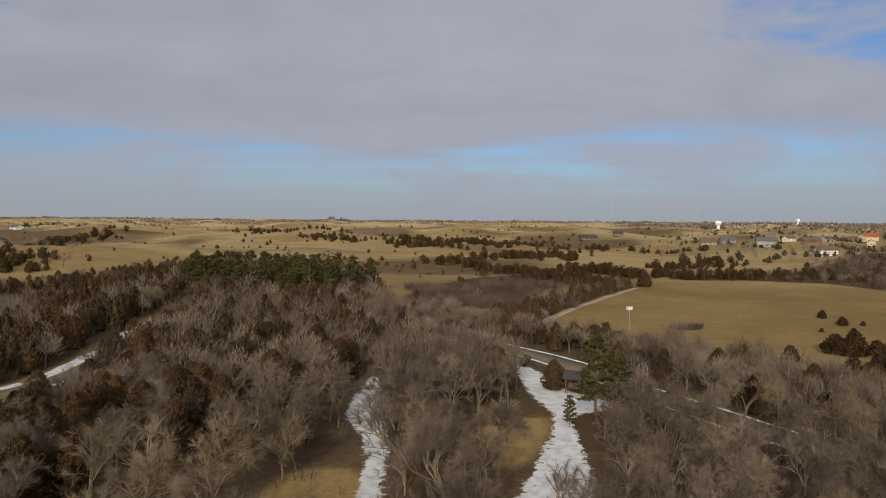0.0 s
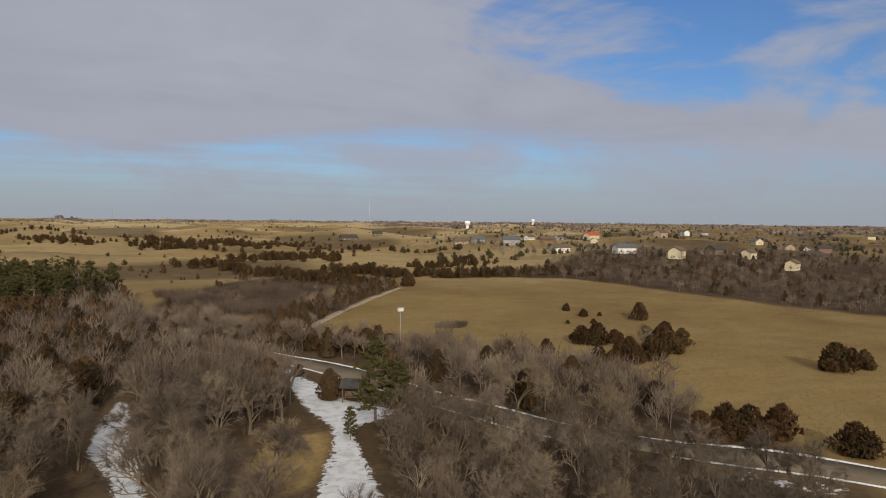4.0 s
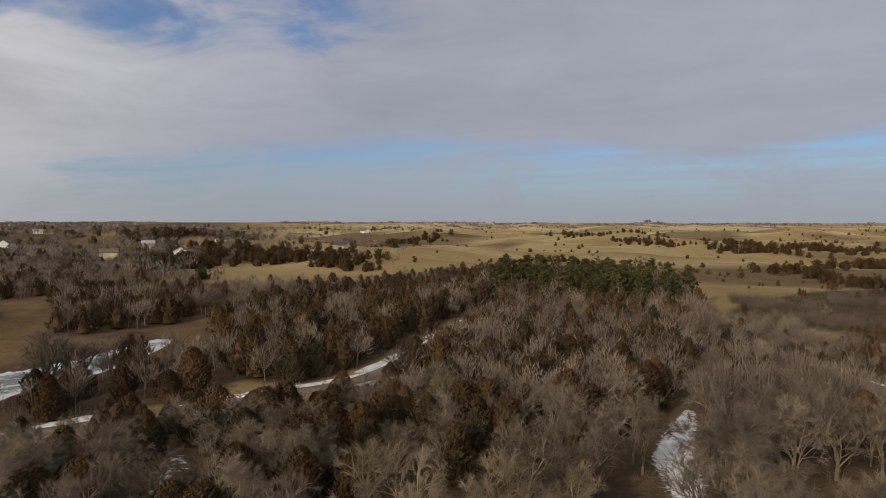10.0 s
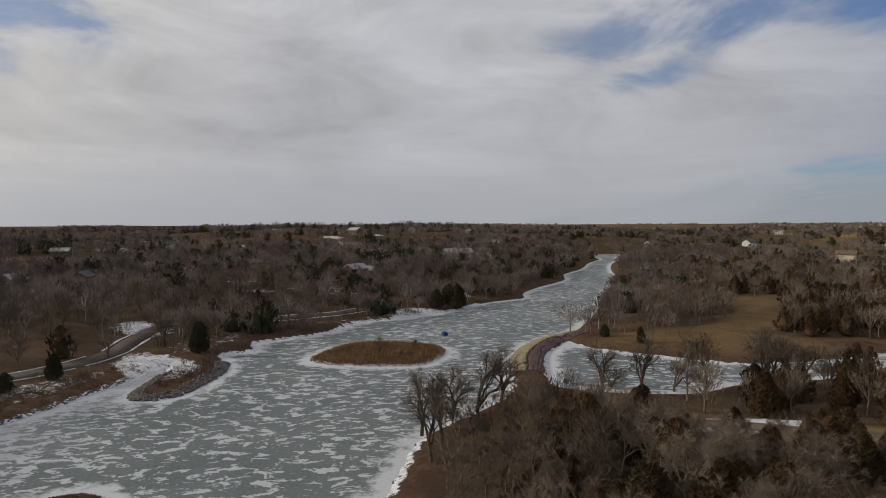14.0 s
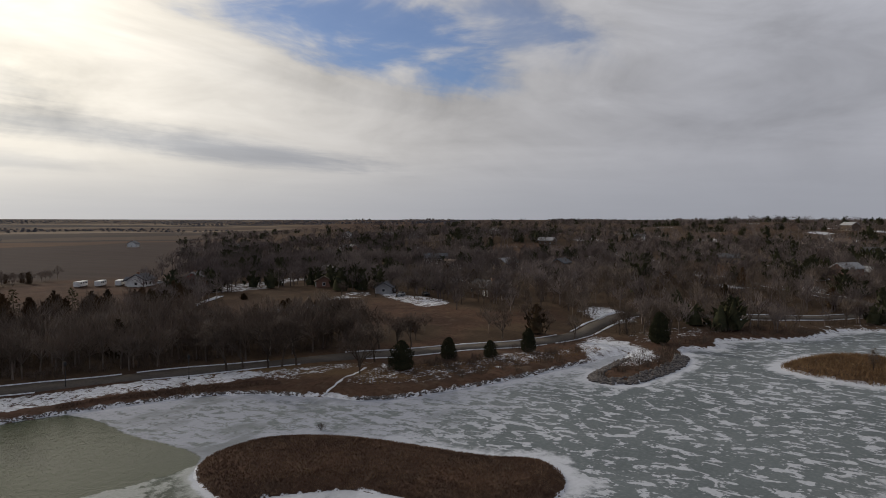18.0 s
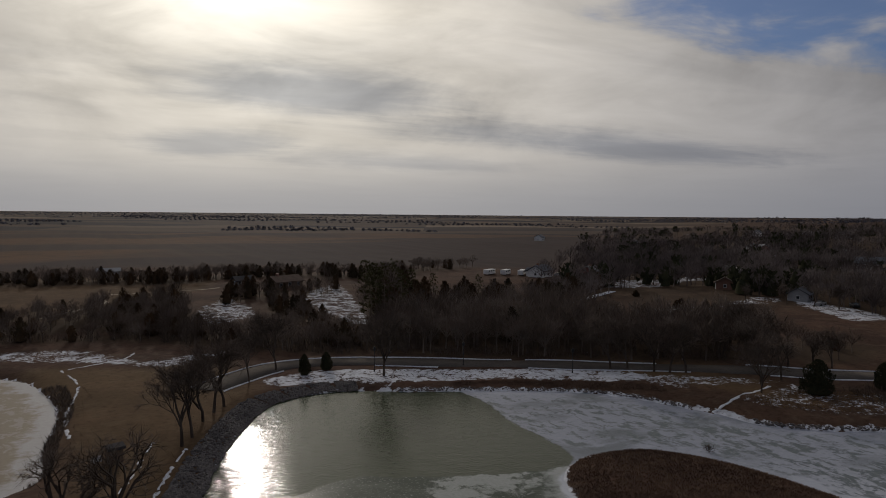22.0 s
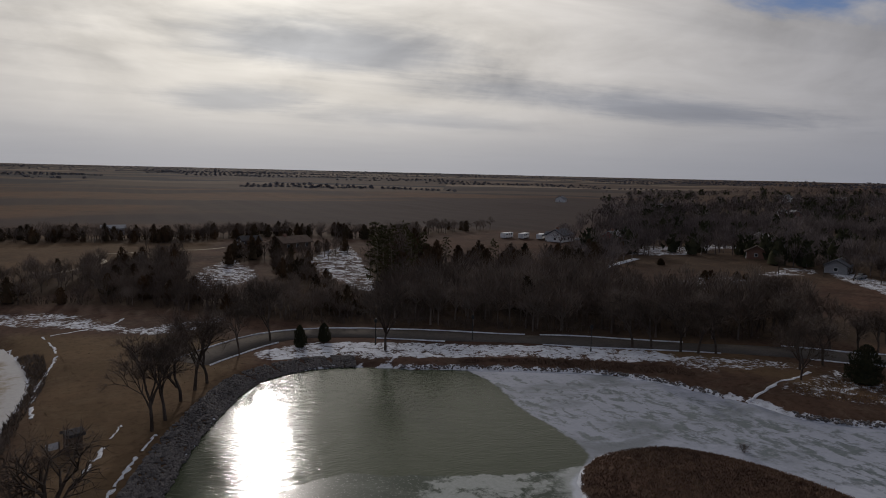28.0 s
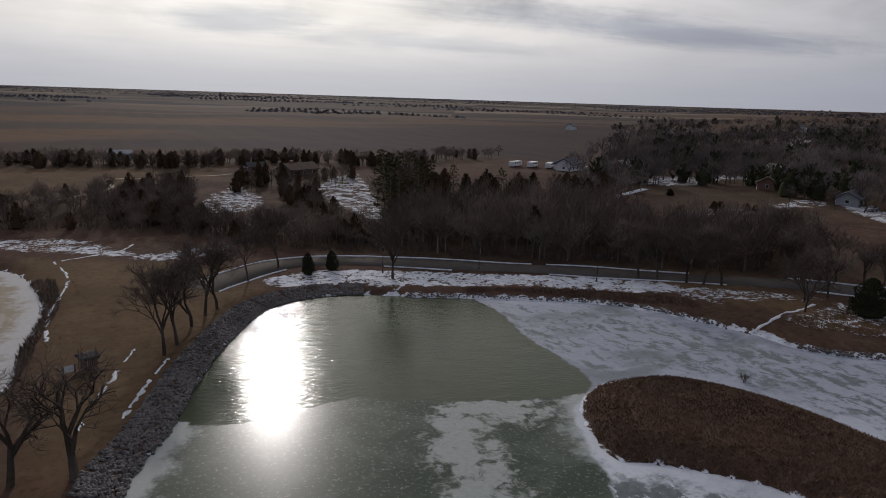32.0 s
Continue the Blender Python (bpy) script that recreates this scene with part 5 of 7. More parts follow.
NEAR_SPOT, NEAR_REACH = np.array([-8.0, 12.0]), {"bare": 88.0, "cedar": 112.0}
far_sets = {"bare": [], "cedar": [], "pine": [], "shrub": []}
wood_rnd = np.random.RandomState(5)
count = collections.Counter()
for i, (key, (line, spacing, mix, (h0, h1))) in enumerate(WOODS.items()):
    for x, y in spots(line, spacing, 30 + i):
        pick, tall = wood_rnd.rand(), wood_rnd.uniform(h0, h1)
        dist = math.hypot(x - NEAR_SPOT[0], y - NEAR_SPOT[1])
        kind = "bare" if pick < mix[0] else "cedar" if pick < mix[0] + mix[1] else "pine" if pick < sum(mix[:3]) else "shrub"
        if kind == "cedar" and -25 < x < 60 and 0 < y < 90:
            kind = "bare"
        # low growth on the near side of the wood road
        if key in ("north_west", "west") and y < 106 and beside(np.array([x]), np.array([y]), WOOD_ROAD, 20.0)[0] < 17:
            tall *= 0.66
        if key == "north" and y > 110:
            tall *= 1 - 0.42 * min(1.0, (y - 110) / 40)
        if kind == "cedar":
            tall *= 0.86 if key in ("north_west", "cedar_slope") else 0.82
        if kind in NEAR_REACH and dist < NEAR_REACH[kind]:
            k = "pale" if kind == "bare" and wood_rnd.rand() < 0.06 else kind
            plant(k, x, y, tall)
            count[k] += 1
        elif kind == "pine" and key == "pine_knoll" and count["pine"] < 60:
            plant("pine", x, y, tall)
            count["pine"] += 1
        else:
            far_sets[kind].append((x, y, tall if kind != "shrub" else tall * 0.7))
brush_rnd = np.random.RandomState(8)
for key in ("north", "north_west", "west", "peninsula", "road_near", "road_far", "south", "south_brush", "south_hill_brush", "cedar_slope", "west_shore", "pond_back", "pond_dark", "pond_far", "pond_north", "west_road", "lake_end", "lake_end_east", "east", "south_lane"):
    for x, y in spots(WOODS[key][0], 2.8 if key.startswith("south") else 7.0 if key in ("east", "lake_end", "lake_end_east") else 5.0, 300 + len(key)):
        far_sets["shrub"].append((x, y, brush_rnd.uniform(1.2, 2.6)))
# brush along the far shores
shore_rnd = np.random.RandomState(17)
p = np.column_stack([shore_rnd.uniform(-262, -100, 9000), shore_rnd.uniform(-50, 92, 9000)])
d = water_by(p[:, 0], p[:, 1])
ok = (d > 1.6) & (d < 15) & (shore_rnd.rand(9000) < 0.5 * smooth(wave(p[:, 0], p[:, 1], 38, 59), -0.3, 0.3)) & (inside_by(p[:, 0], p[:, 1], ISLAND, 5.0) < -1)
ok &= (inside_by(p[:, 0], p[:, 1], curve([(-100, 40), (-172, 74), (-168, 92), (-120, 140), (-96, 110)]), 5.0) < -1) & (beside(p[:, 0], p[:, 1], TOWN_ROAD, 8.0) > 3.4) & (beside(p[:, 0], p[:, 1], ROAD, 8.0) > 3.4)
for x, y in p[ok]:
    far_sets["shrub"].append((x, y, shore_rnd.uniform(0.7, 1.9)))
spread = np.array(far_sets["bare"])
wide_off = np.hypot(spread[:, 0] + 8, spread[:, 1] - 12) > 175
far_sets["wide"], far_sets["bare"] = spread[wide_off], spread[~wide_off]
for kind, temps, unit, mats, label in (
        ("bare", MID_BARE, 8.0, (TWIG, TWIG), "leafless grey-brown wood of many fine-twigged trees"),
        ("wide", CHEAP_BARE, 8.0, (TWIG, TWIG), "leafless grey-brown wood farther round the lake"),
        ("cedar", MID_CEDAR, 6.0, (BARK, CEDAR), "rusty brown-green cedars crowded through the woods"),
        ("pine", MID_PINE, 10.0, (BARK, PINE), "dark green pines behind the park road"),
        ("shrub", SHRUBS, 2.0, (BRUSH,), "grey-brown leafless brush under the trees and in gullies")):
    a = np.array(far_sets[kind])
    joined({"bare": "bare_wood", "wide": "bare_wood", "cedar": "cedar_wood", "pine": "pine_wood", "shrub": "thicket"}[kind], temps, a[:, :2], a[:, 2], unit, 7, mats, label, "woods")


# the far woods, hills and hedges
def scattered(n, seed, test, reach_lo, reach_hi, h0, h1, power=0.5):
    """Places in a ring of headings; test(x, y) gives how likely a tree stands there."""
    r = np.random.RandomState(seed)
    d = (reach_lo ** (1 / power) + r.rand(n) * (reach_hi ** (1 / power) - reach_lo ** (1 / power))) ** power
    a = r.uniform(-math.pi, math.pi, n)
    x, y = np.sin(a) * d, np.cos(a) * d
    ok = r.rand(n) < test(x, y, np.degrees(a), d)
    x, y = x[ok], y[ok]
    for c in CLEAR:
        keep = inside_by(x, y, c, 3.0) < 0
        x, y = x[keep], y[keep]
    ok = (water_by(x, y) > 3) & (beside(x, y, TOWN_ROAD, 8.0) > 5) & (beside(x, y, ROAD, 8.0) > 5)
    x, y = x[ok], y[ok]
    return np.column_stack([x, y, r.uniform(h0, h1, len(x))])


def town_woods(x, y, a, d):
    w = ((a < -56) & (a > -140)) * smooth(d, 150, 190) * smooth(wave(x, y, 170, 41), -0.8, -0.2) * (1 - np.where(a < -110, smooth(d + 120 * wave(x, y, 330, 52), 700, 900), smooth(d, 1100, 1300)))
    return w * (1 - smooth(a, -64, -57)) * smooth(a, -141, -134)


def north_shore(x, y, a, d):
    return ((a > -70) & (a < -28)) * smooth(d, 240, 300) * smooth(wave(x, y, 150, 43), -0.8, -0.1) * (1 - 0.85 * smooth(a, -46, -34))


def hill_cedars(x, y, a, d):
    return ((a > -38) & (a < 58)) * smooth(d, 230, 300) * np.maximum(0.026 + 0.17 * smooth(-wave(x, y, 270, 3) - 0.4 * wave(x, y, 110, 5), 0.1, 0.6), smooth(np.abs(wave(x + 0.5 * y, y * 2.2, 420, 46)), 0.075, 0.01) * 0.9 * smooth(wave(x, y, 160, 45), -0.3, 0.2))


def town_east(x, y, a, d):
    return ((a > 14) & (a < 66)) * smooth(d, 330, 420) * smooth(a, 14, 26) * (0.25 + 0.75 * smooth(wave(x, y, 120, 47), -0.4, 0.3))


w1 = scattered(46000, 61, town_woods, 150, 1300, 4.6, 7.6, 0.72)
w2 = scattered(40000, 62, north_shore, 240, 1300, 5, 8, 0.7)
w3 = scattered(80000, 63, hill_cedars, 230, 1600, 0.9, 3.0, 0.75)
w1b = scattered(16000, 65, town_woods, 150, 480, 5.0, 9.0, 0.6)
w1 = np.concatenate([w1, w1b])
w4 = np.concatenate([scattered(42000, 64, town_east, 330, 2200, 2.8, 5.8, 0.72), scattered(16000, 66, town_east, 330, 900, 2.4, 5.0, 0.6)])
def belts(seed, a0, a1, dists, step):
    """Rows of trees that close off far fields, broken by gaps."""
    r = np.random.RandomState(seed)
    out = []
    for d0 in dists:
        n = int(math.radians(a1 - a0) * d0 / (step * (0.5 + d0 / 1600)))
        a = np.radians(np.linspace(a0, a1, n))
        d = d0 * (1 + 0.05 * np.sin(a * 7 + d0)) + r.normal(0, 4 + d0 * 0.004, n)
        x, y = np.sin(a) * d, np.cos(a) * d
        ok = (wave(x, y, 380 + d0 * 0.25, seed) > 0.05) & (r.rand(n) < 0.9)
        out.append(np.column_stack([x, y, r.uniform(2.2, 4.4, n) * (1 + d0 / 4000)])[ok])
    return np.concatenate(out)


def far_wood(seed, a0, a1, d0, d1, n):
    """A low wood that closes the plain along the horizon."""
    r = np.random.RandomState(seed)
    a, d = np.radians(r.uniform(a0, a1, n)), r.uniform(d0, d1, n)
    x, y = np.sin(a) * d, np.cos(a) * d
    ok = wave(x * 0.4, y, 500, seed) > -0.25
    return np.column_stack([x, y, r.uniform(1.2, 2.8, n)])[ok]


w8 = np.concatenate([belts(91, -205, -118, (800, 860, 930, 1010, 1100, 1200, 1320, 1460, 1620, 1800, 2000, 2250, 2550, 2900, 3250), 6.5) * np.array([1, 1, 0.62]), far_wood(94, -205, -118, 1900, 3700, 4500)])
w5 = belts(92, -128, -60, (1500, 1900, 2400, 3000, 3600), 6)
w6 = np.concatenate([belts(93, -62, 62, (1150, 1300, 1500, 1700, 1900, 2150, 2400, 2700, 3000, 3600), 6.0), belts(96, 14, 62, (1250, 1420, 1600, 1800, 2050, 2300, 2600), 4.0)])


def rows(seed, lines):
    """Cedars in lines and groups along the folds of the hills: points, how many, how far they stray, heights."""
    r = np.random.RandomState(seed)
    out = []
    for pts, n, stray, h0, h1 in lines:
        line = curve(pts, 3.0, False)
        i = r.randint(0, len(line), n)
        p = line[i] + r.normal(0, stray, (n, 2))
        out.append(np.column_stack([p, r.uniform(h0, h1, n)]))
    return np.concatenate(out)


w7 = rows(95, (([(0, 356), (18, 335), (30, 302), (39, 277), (51, 257), (62, 244)], 120, 3.5, 2.4, 4.6), ([(17, 364), (38, 405), (52, 357), (70, 352)], 45, 5, 2.5, 5.2),
               ([(-47, 505), (-25, 508), (-1, 446)], 60, 5, 2.2, 4.4), ([(-110, 553), (-81, 514), (-57, 508)], 45, 6, 2, 4.2), ([(-36, 539), (2, 528), (38, 478)], 70, 5, 2, 4.5),
               ([(38, 478), (81, 600), (101, 672)], 40, 8, 2, 4), ([(55, 306), (66, 288), (76, 277), (92, 268), (112, 262), (140, 262)], 110, 4, 2.4, 4.4), ([(-181, 609), (-116, 585), (-90, 640)], 40, 7, 2, 4.5),
               ([(-317, 346), (-286, 341), (-233, 314)], 110, 12, 3.5, 6.5), ([(-222, 324), (-179, 282), (-162, 273)], 60, 8, 2.5, 5.5), ([(-324, 568), (-325, 610), (-300, 613)], 60, 14, 3, 5.5),
               ([(-115, 250), (-118, 297), (-112, 335), (-90, 345)], 45, 8, 2, 4.2), ([(-261, 248), (-270, 271), (-271, 291)], 70, 9, 4, 7), ([(-490, 430), (-473, 456), (-496, 534)], 90, 18, 4, 7),
               ([(90, 300), (120, 320), (150, 350)], 50, 9, 2, 4), ([(60, 380), (100, 420), (150, 430)], 45, 9, 2, 4.2), ([(16, 427), (46, 477), (107, 582)], 40, 9, 2, 4)))
joined("hill_cedars", ROW_CEDAR, w7[:, :2], w7[:, 2], 6.0, 77, (BARK, WILD_CEDAR), "dark cedars in lines and groups along the folds of the hills", "woods")
def evergreen(a, share):
    """Which of the far trees are cedars: they stand in groups."""
    r = np.random.RandomState(len(a))
    return r.rand(len(a)) < share * 0.25 + share * 3.0 * smooth(wave(a[:, 0], a[:, 1], 75, 58), 0.35, 0.75)


e1, e2, e4 = evergreen(w1, 0.22), evergreen(w2, 0.3), evergreen(w4, 0.42)
close = (np.hypot(w1[:, 0], w1[:, 1]) < 330) & ~e1
c1, f1 = w1[close], w1[~close & ~e1]
joined("bare_wood", CHEAP_BARE, c1[:, :2], c1[:, 2], 8.0, 76, (HAZED_TWIG, HAZED_TWIG), "leafless brown wood along the far shore", "woods")
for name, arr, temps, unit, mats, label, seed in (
        ("bare_wood", np.concatenate([f1, w2[~e2], w4[~e4]]), FAR_BARE, 8.0, (HAZED_TWIG, HAZED_TWIG), "far leafless woods round the town and the lake", 71),
        ("cedar_wood", np.concatenate([w1[e1], w2[e2], w4[e4]]) * np.array([1, 1, 0.85]), FAR_CEDAR, 6.0, (BARK, DARK_CEDAR), "far dark cedars among the leafless woods", 72),
        ("hill_cedars", w3, FAR_CEDAR, 6.0, (BARK, WILD_CEDAR), "small dark cedars dotted over the tan hills", 73),
        ("tree_belts", w8, CLUMP, 4.0, (BARK, HAZED_BELT), "low dark tree belts far across the plain", 75),
        ("tree_belts", np.concatenate([w5, w6]), CLUMP, 4.0, (BARK, HAZED_TWIG), "dark tree belts between far fields", 74)):
    joined(name, temps, arr[:, :2], arr[:, 2], unit, seed, mats, label, "woods")

# ---- houses and other built things ----
def plain(r, g, b, k=0.8, rough=0.8, metal=0.0, scale=0.8):
    """One paint with faint weathering."""
    return material("paint", mottled((r, g, b), (r * k, g * k, b * k), scale, 6.0, (r * 0.9, g * 0.9, b * 0.9)), rough=rough, metal=metal, bump=0.15, bump_scale=4)


WHITE, CREAM, TAN = plain(0.72, 0.71, 0.68), plain(0.60, 0.52, 0.36), plain(0.38, 0.30, 0.21)
BRICK, BROWN, GREY = plain(0.22, 0.12, 0.085), plain(0.16, 0.115, 0.08), plain(0.33, 0.33, 0.33)
SHINGLE, DARK_SHINGLE, RED_TILE, BROWN_SHINGLE = plain(0.11, 0.115, 0.125, 0.7, 0.9), plain(0.06, 0.055, 0.055, 0.7, 0.9), plain(0.42, 0.085, 0.04, 0.75), plain(0.14, 0.10, 0.075, 0.7, 0.9)
GLASS = material("window_glass", lambda n, p: rgb(0.03, 0.035, 0.04), rough=0.08, spec=0.6)
METAL, BLACK, BLUE_CLOTH = plain(0.42, 0.43, 0.44, 0.85, 0.45, 0.7), plain(0.03, 0.03, 0.03, 0.8, 0.5), plain(0.02, 0.06, 0.24, 0.8, 0.7)
RED_PAINT, TOWER_PAINT = plain(0.30, 0.045, 0.035), plain(0.80, 0.81, 0.82, 0.92, 0.5)
PLANK = plain(0.15, 0.10, 0.065, 0.65, 0.9, scale=3.0)


def box(bm, x0, x1, y0, y1, z0, z1, bevel=0.0):
    vs = bmesh.ops.create_cube(bm, size=1.0)["verts"]
    bmesh.ops.scale(bm, vec=(x1 - x0, y1 - y0, z1 - z0), verts=vs)
    bmesh.ops.translate(bm, vec=((x0 + x1) / 2, (y0 + y1) / 2, (z0 + z1) / 2), verts=vs)
    if bevel:
        bmesh.ops.bevel(bm, geom=list({e for v in vs for e in v.link_edges}), offset=bevel, segments=1, affect="EDGES")
    return bm


def solid(*dims, bevel=0.0):
    return box(bmesh.new(), *dims, bevel=bevel)


def prism(bm, outline, y0, y1):
    """A shape drawn in x and z, drawn out along y."""
    a = [bm.verts.new((x, y0, z)) for x, z in outline]
    b = [bm.verts.new((x, y1, z)) for x, z in outline]
    n = len(outline)
    bm.faces.new(a)
    bm.faces.new(b[::-1])
    for i in range(n):
        bm.faces.new((a[i], b[i], b[(i + 1) % n], a[(i + 1) % n]))
    bmesh.ops.recalc_face_normals(bm, faces=bm.faces[:])
    return bm


def cone(bm, r0, r1, z0, z1, seg=12, x=0.0, y=0.0):
    ring = []
    for r, z in ((r0, z0), (r1, z1)):
        ring.append([bm.verts.new((x + math.cos(math.tau * i / seg) * r, y + math.sin(math.tau * i / seg) * r, z)) for i in range(seg)])
    for i in range(seg):
        j = (i + 1) % seg
        bm.faces.new((ring[0][i], ring[0][j], ring[1][j], ring[1][i]))
    bm.faces.new(ring[1])
    bm.faces.new(ring[0][::-1])
    return bm


def turned_shape(profile, seg=24):
    """A round body from radii and heights."""
    bm = bmesh.new()
    rings = [[bm.verts.new((math.cos(math.tau * i / seg) * r, math.sin(math.tau * i / seg) * r, z)) for i in range(seg)] for r, z in profile]
    for a, b in zip(rings, rings[1:]):
        for i in range(seg):
            j = (i + 1) % seg
            bm.faces.new((a[i], a[j], b[j], b[i])).smooth = True
    bm.faces.new(rings[-1])
    bm.faces.new(rings[0][::-1])
    return bm


def base(x, y, heading=0.0, sink=0.0):
    return pose(x, y, ground_at(x, y) - sink, 0, 0, heading)


def gable(parent, w, d, h, rise, over, mat, z0=0.0, cx=0.0, cy=0.0, name="roof"):
    """A pitched roof with thickness, ridge along x."""
    t = 0.28
    bm = prism(bmesh.new(), [(-d / 2 - over, 0), (0, rise), (d / 2 + over, 0), (d / 2 + over, -t), (0, rise - t), (-d / 2 - over, -t)], -w / 2 - over, w / 2 + over)
    bmesh.ops.rotate(bm, cent=(0, 0, 0), matrix=Matrix.Rotation(math.pi / 2, 3, "Z"), verts=bm.verts[:])
    bmesh.ops.translate(bm, vec=(cx, cy, z0 + h + 0.1), verts=bm.verts[:])
    return part(name, bm, mat, parent)


def window(parent, x, y, z, w, h, facing, mat=None):
    """A window set proud of its wall: a frame and a pane. facing: 0 south, 1 east, 2 north, 3 west."""
    f = part("window", solid(-w / 2, w / 2, -0.05, 0.05, -h / 2, h / 2, bevel=0.02), mat or WHITE, parent)
    f.matrix_basis = pose(x, y, z, 0, 0, 90 * facing)
    part("pane", solid(-w / 2 + 0.1, w / 2 - 0.1, -0.09, -0.052, -h / 2 + 0.1, h / 2 - 0.1), GLASS, f)


def house(x, y, heading, w, d, h, wall, roof, label, wing=0.0, chimney=True, garage=True, rise=0.0):
    o = thing("house", label, "house", base(x, y, heading, 0.3), "houses round the lake")
    rise = rise or d * 0.33
    bm = solid(-w / 2, w / 2, -d / 2, d / 2, 0, h + 0.3)
    for s in (-1, 1):
        prism_end = prism(bmesh.new(), [(-d / 2, 0), (0, rise - 0.1), (d / 2, 0)], -0.12, 0.12)
        bmesh.ops.rotate(prism_end, cent=(0, 0, 0), matrix=Matrix.Rotation(math.pi / 2, 3, "Z"), verts=prism_end.verts[:])
        bmesh.ops.translate(prism_end, vec=(s * (w / 2 - 0.12), 0, h + 0.3), verts=prism_end.verts[:])
        me = bpy.data.meshes.new("gable")
        prism_end.to_mesh(me)
        prism_end.free()
        bm.from_mesh(me)
        bpy.data.meshes.remove(me)
    part("wall", bm, wall, o)
    gable(o, w, d, h + 0.3, rise, 0.5, roof)
    if wing:
        part("wing", solid(-w * 0.15, w * 0.2, -d / 2 - wing, -d / 2 + 0.02, 0, h * 0.9), wall, o)
        t = 0.25
        bm = prism(bmesh.new(), [(-w * 0.2, 0), (w * 0.025, w * 0.13), (w * 0.25, 0), (w * 0.25, -t), (w * 0.025, w * 0.13 - t), (-w * 0.2, -t)], -d / 2 - wing - 0.4, 0)
        bmesh.ops.translate(bm, vec=(0, 0, h * 0.9 + 0.3), verts=bm.verts[:])
        part("wing_roof", bm, roof, o)
    if chimney:
        part("chimney", solid(w * 0.22, w * 0.22 + 0.8, -0.4, 0.4, h, h + rise + 1.0, bevel=0.04), BRICK, o)
    floors = 2 if h > 4.2 else 1
    for fl in range(floors):
        for k in range(3):
            wx = -w / 2 + w * (k + 0.5) / 3
            window(o, wx, d / 2, 1.3 + fl * 2.1, 1.0, 1.0, 2)
            if not (wing and k == 1) and not (garage and k == 2 and fl == 0):
                window(o, wx, -d / 2, 1.3 + fl * 2.1, 1.0, 1.0, 0)
        window(o, w / 2, 0, 1.3 + fl * 2.1, 0.95, 0.95, 1)
        window(o, -w / 2, 0, 1.3 + fl * 2.1, 0.95, 0.95, 3)
    part("door", solid(-w * 0.3 - 0.38, -w * 0.3 + 0.38, -d / 2 - 0.06, -d / 2 + 0.02, 0.25, 1.85, bevel=0.02), BROWN, o)
    if garage:
        part("garage_door", solid(w / 3 - 1.7, w / 3 + 1.2, -d / 2 - 0.07, -d / 2 + 0.02, 0.2, 1.95, bevel=0.03), WHITE, o)
    return o


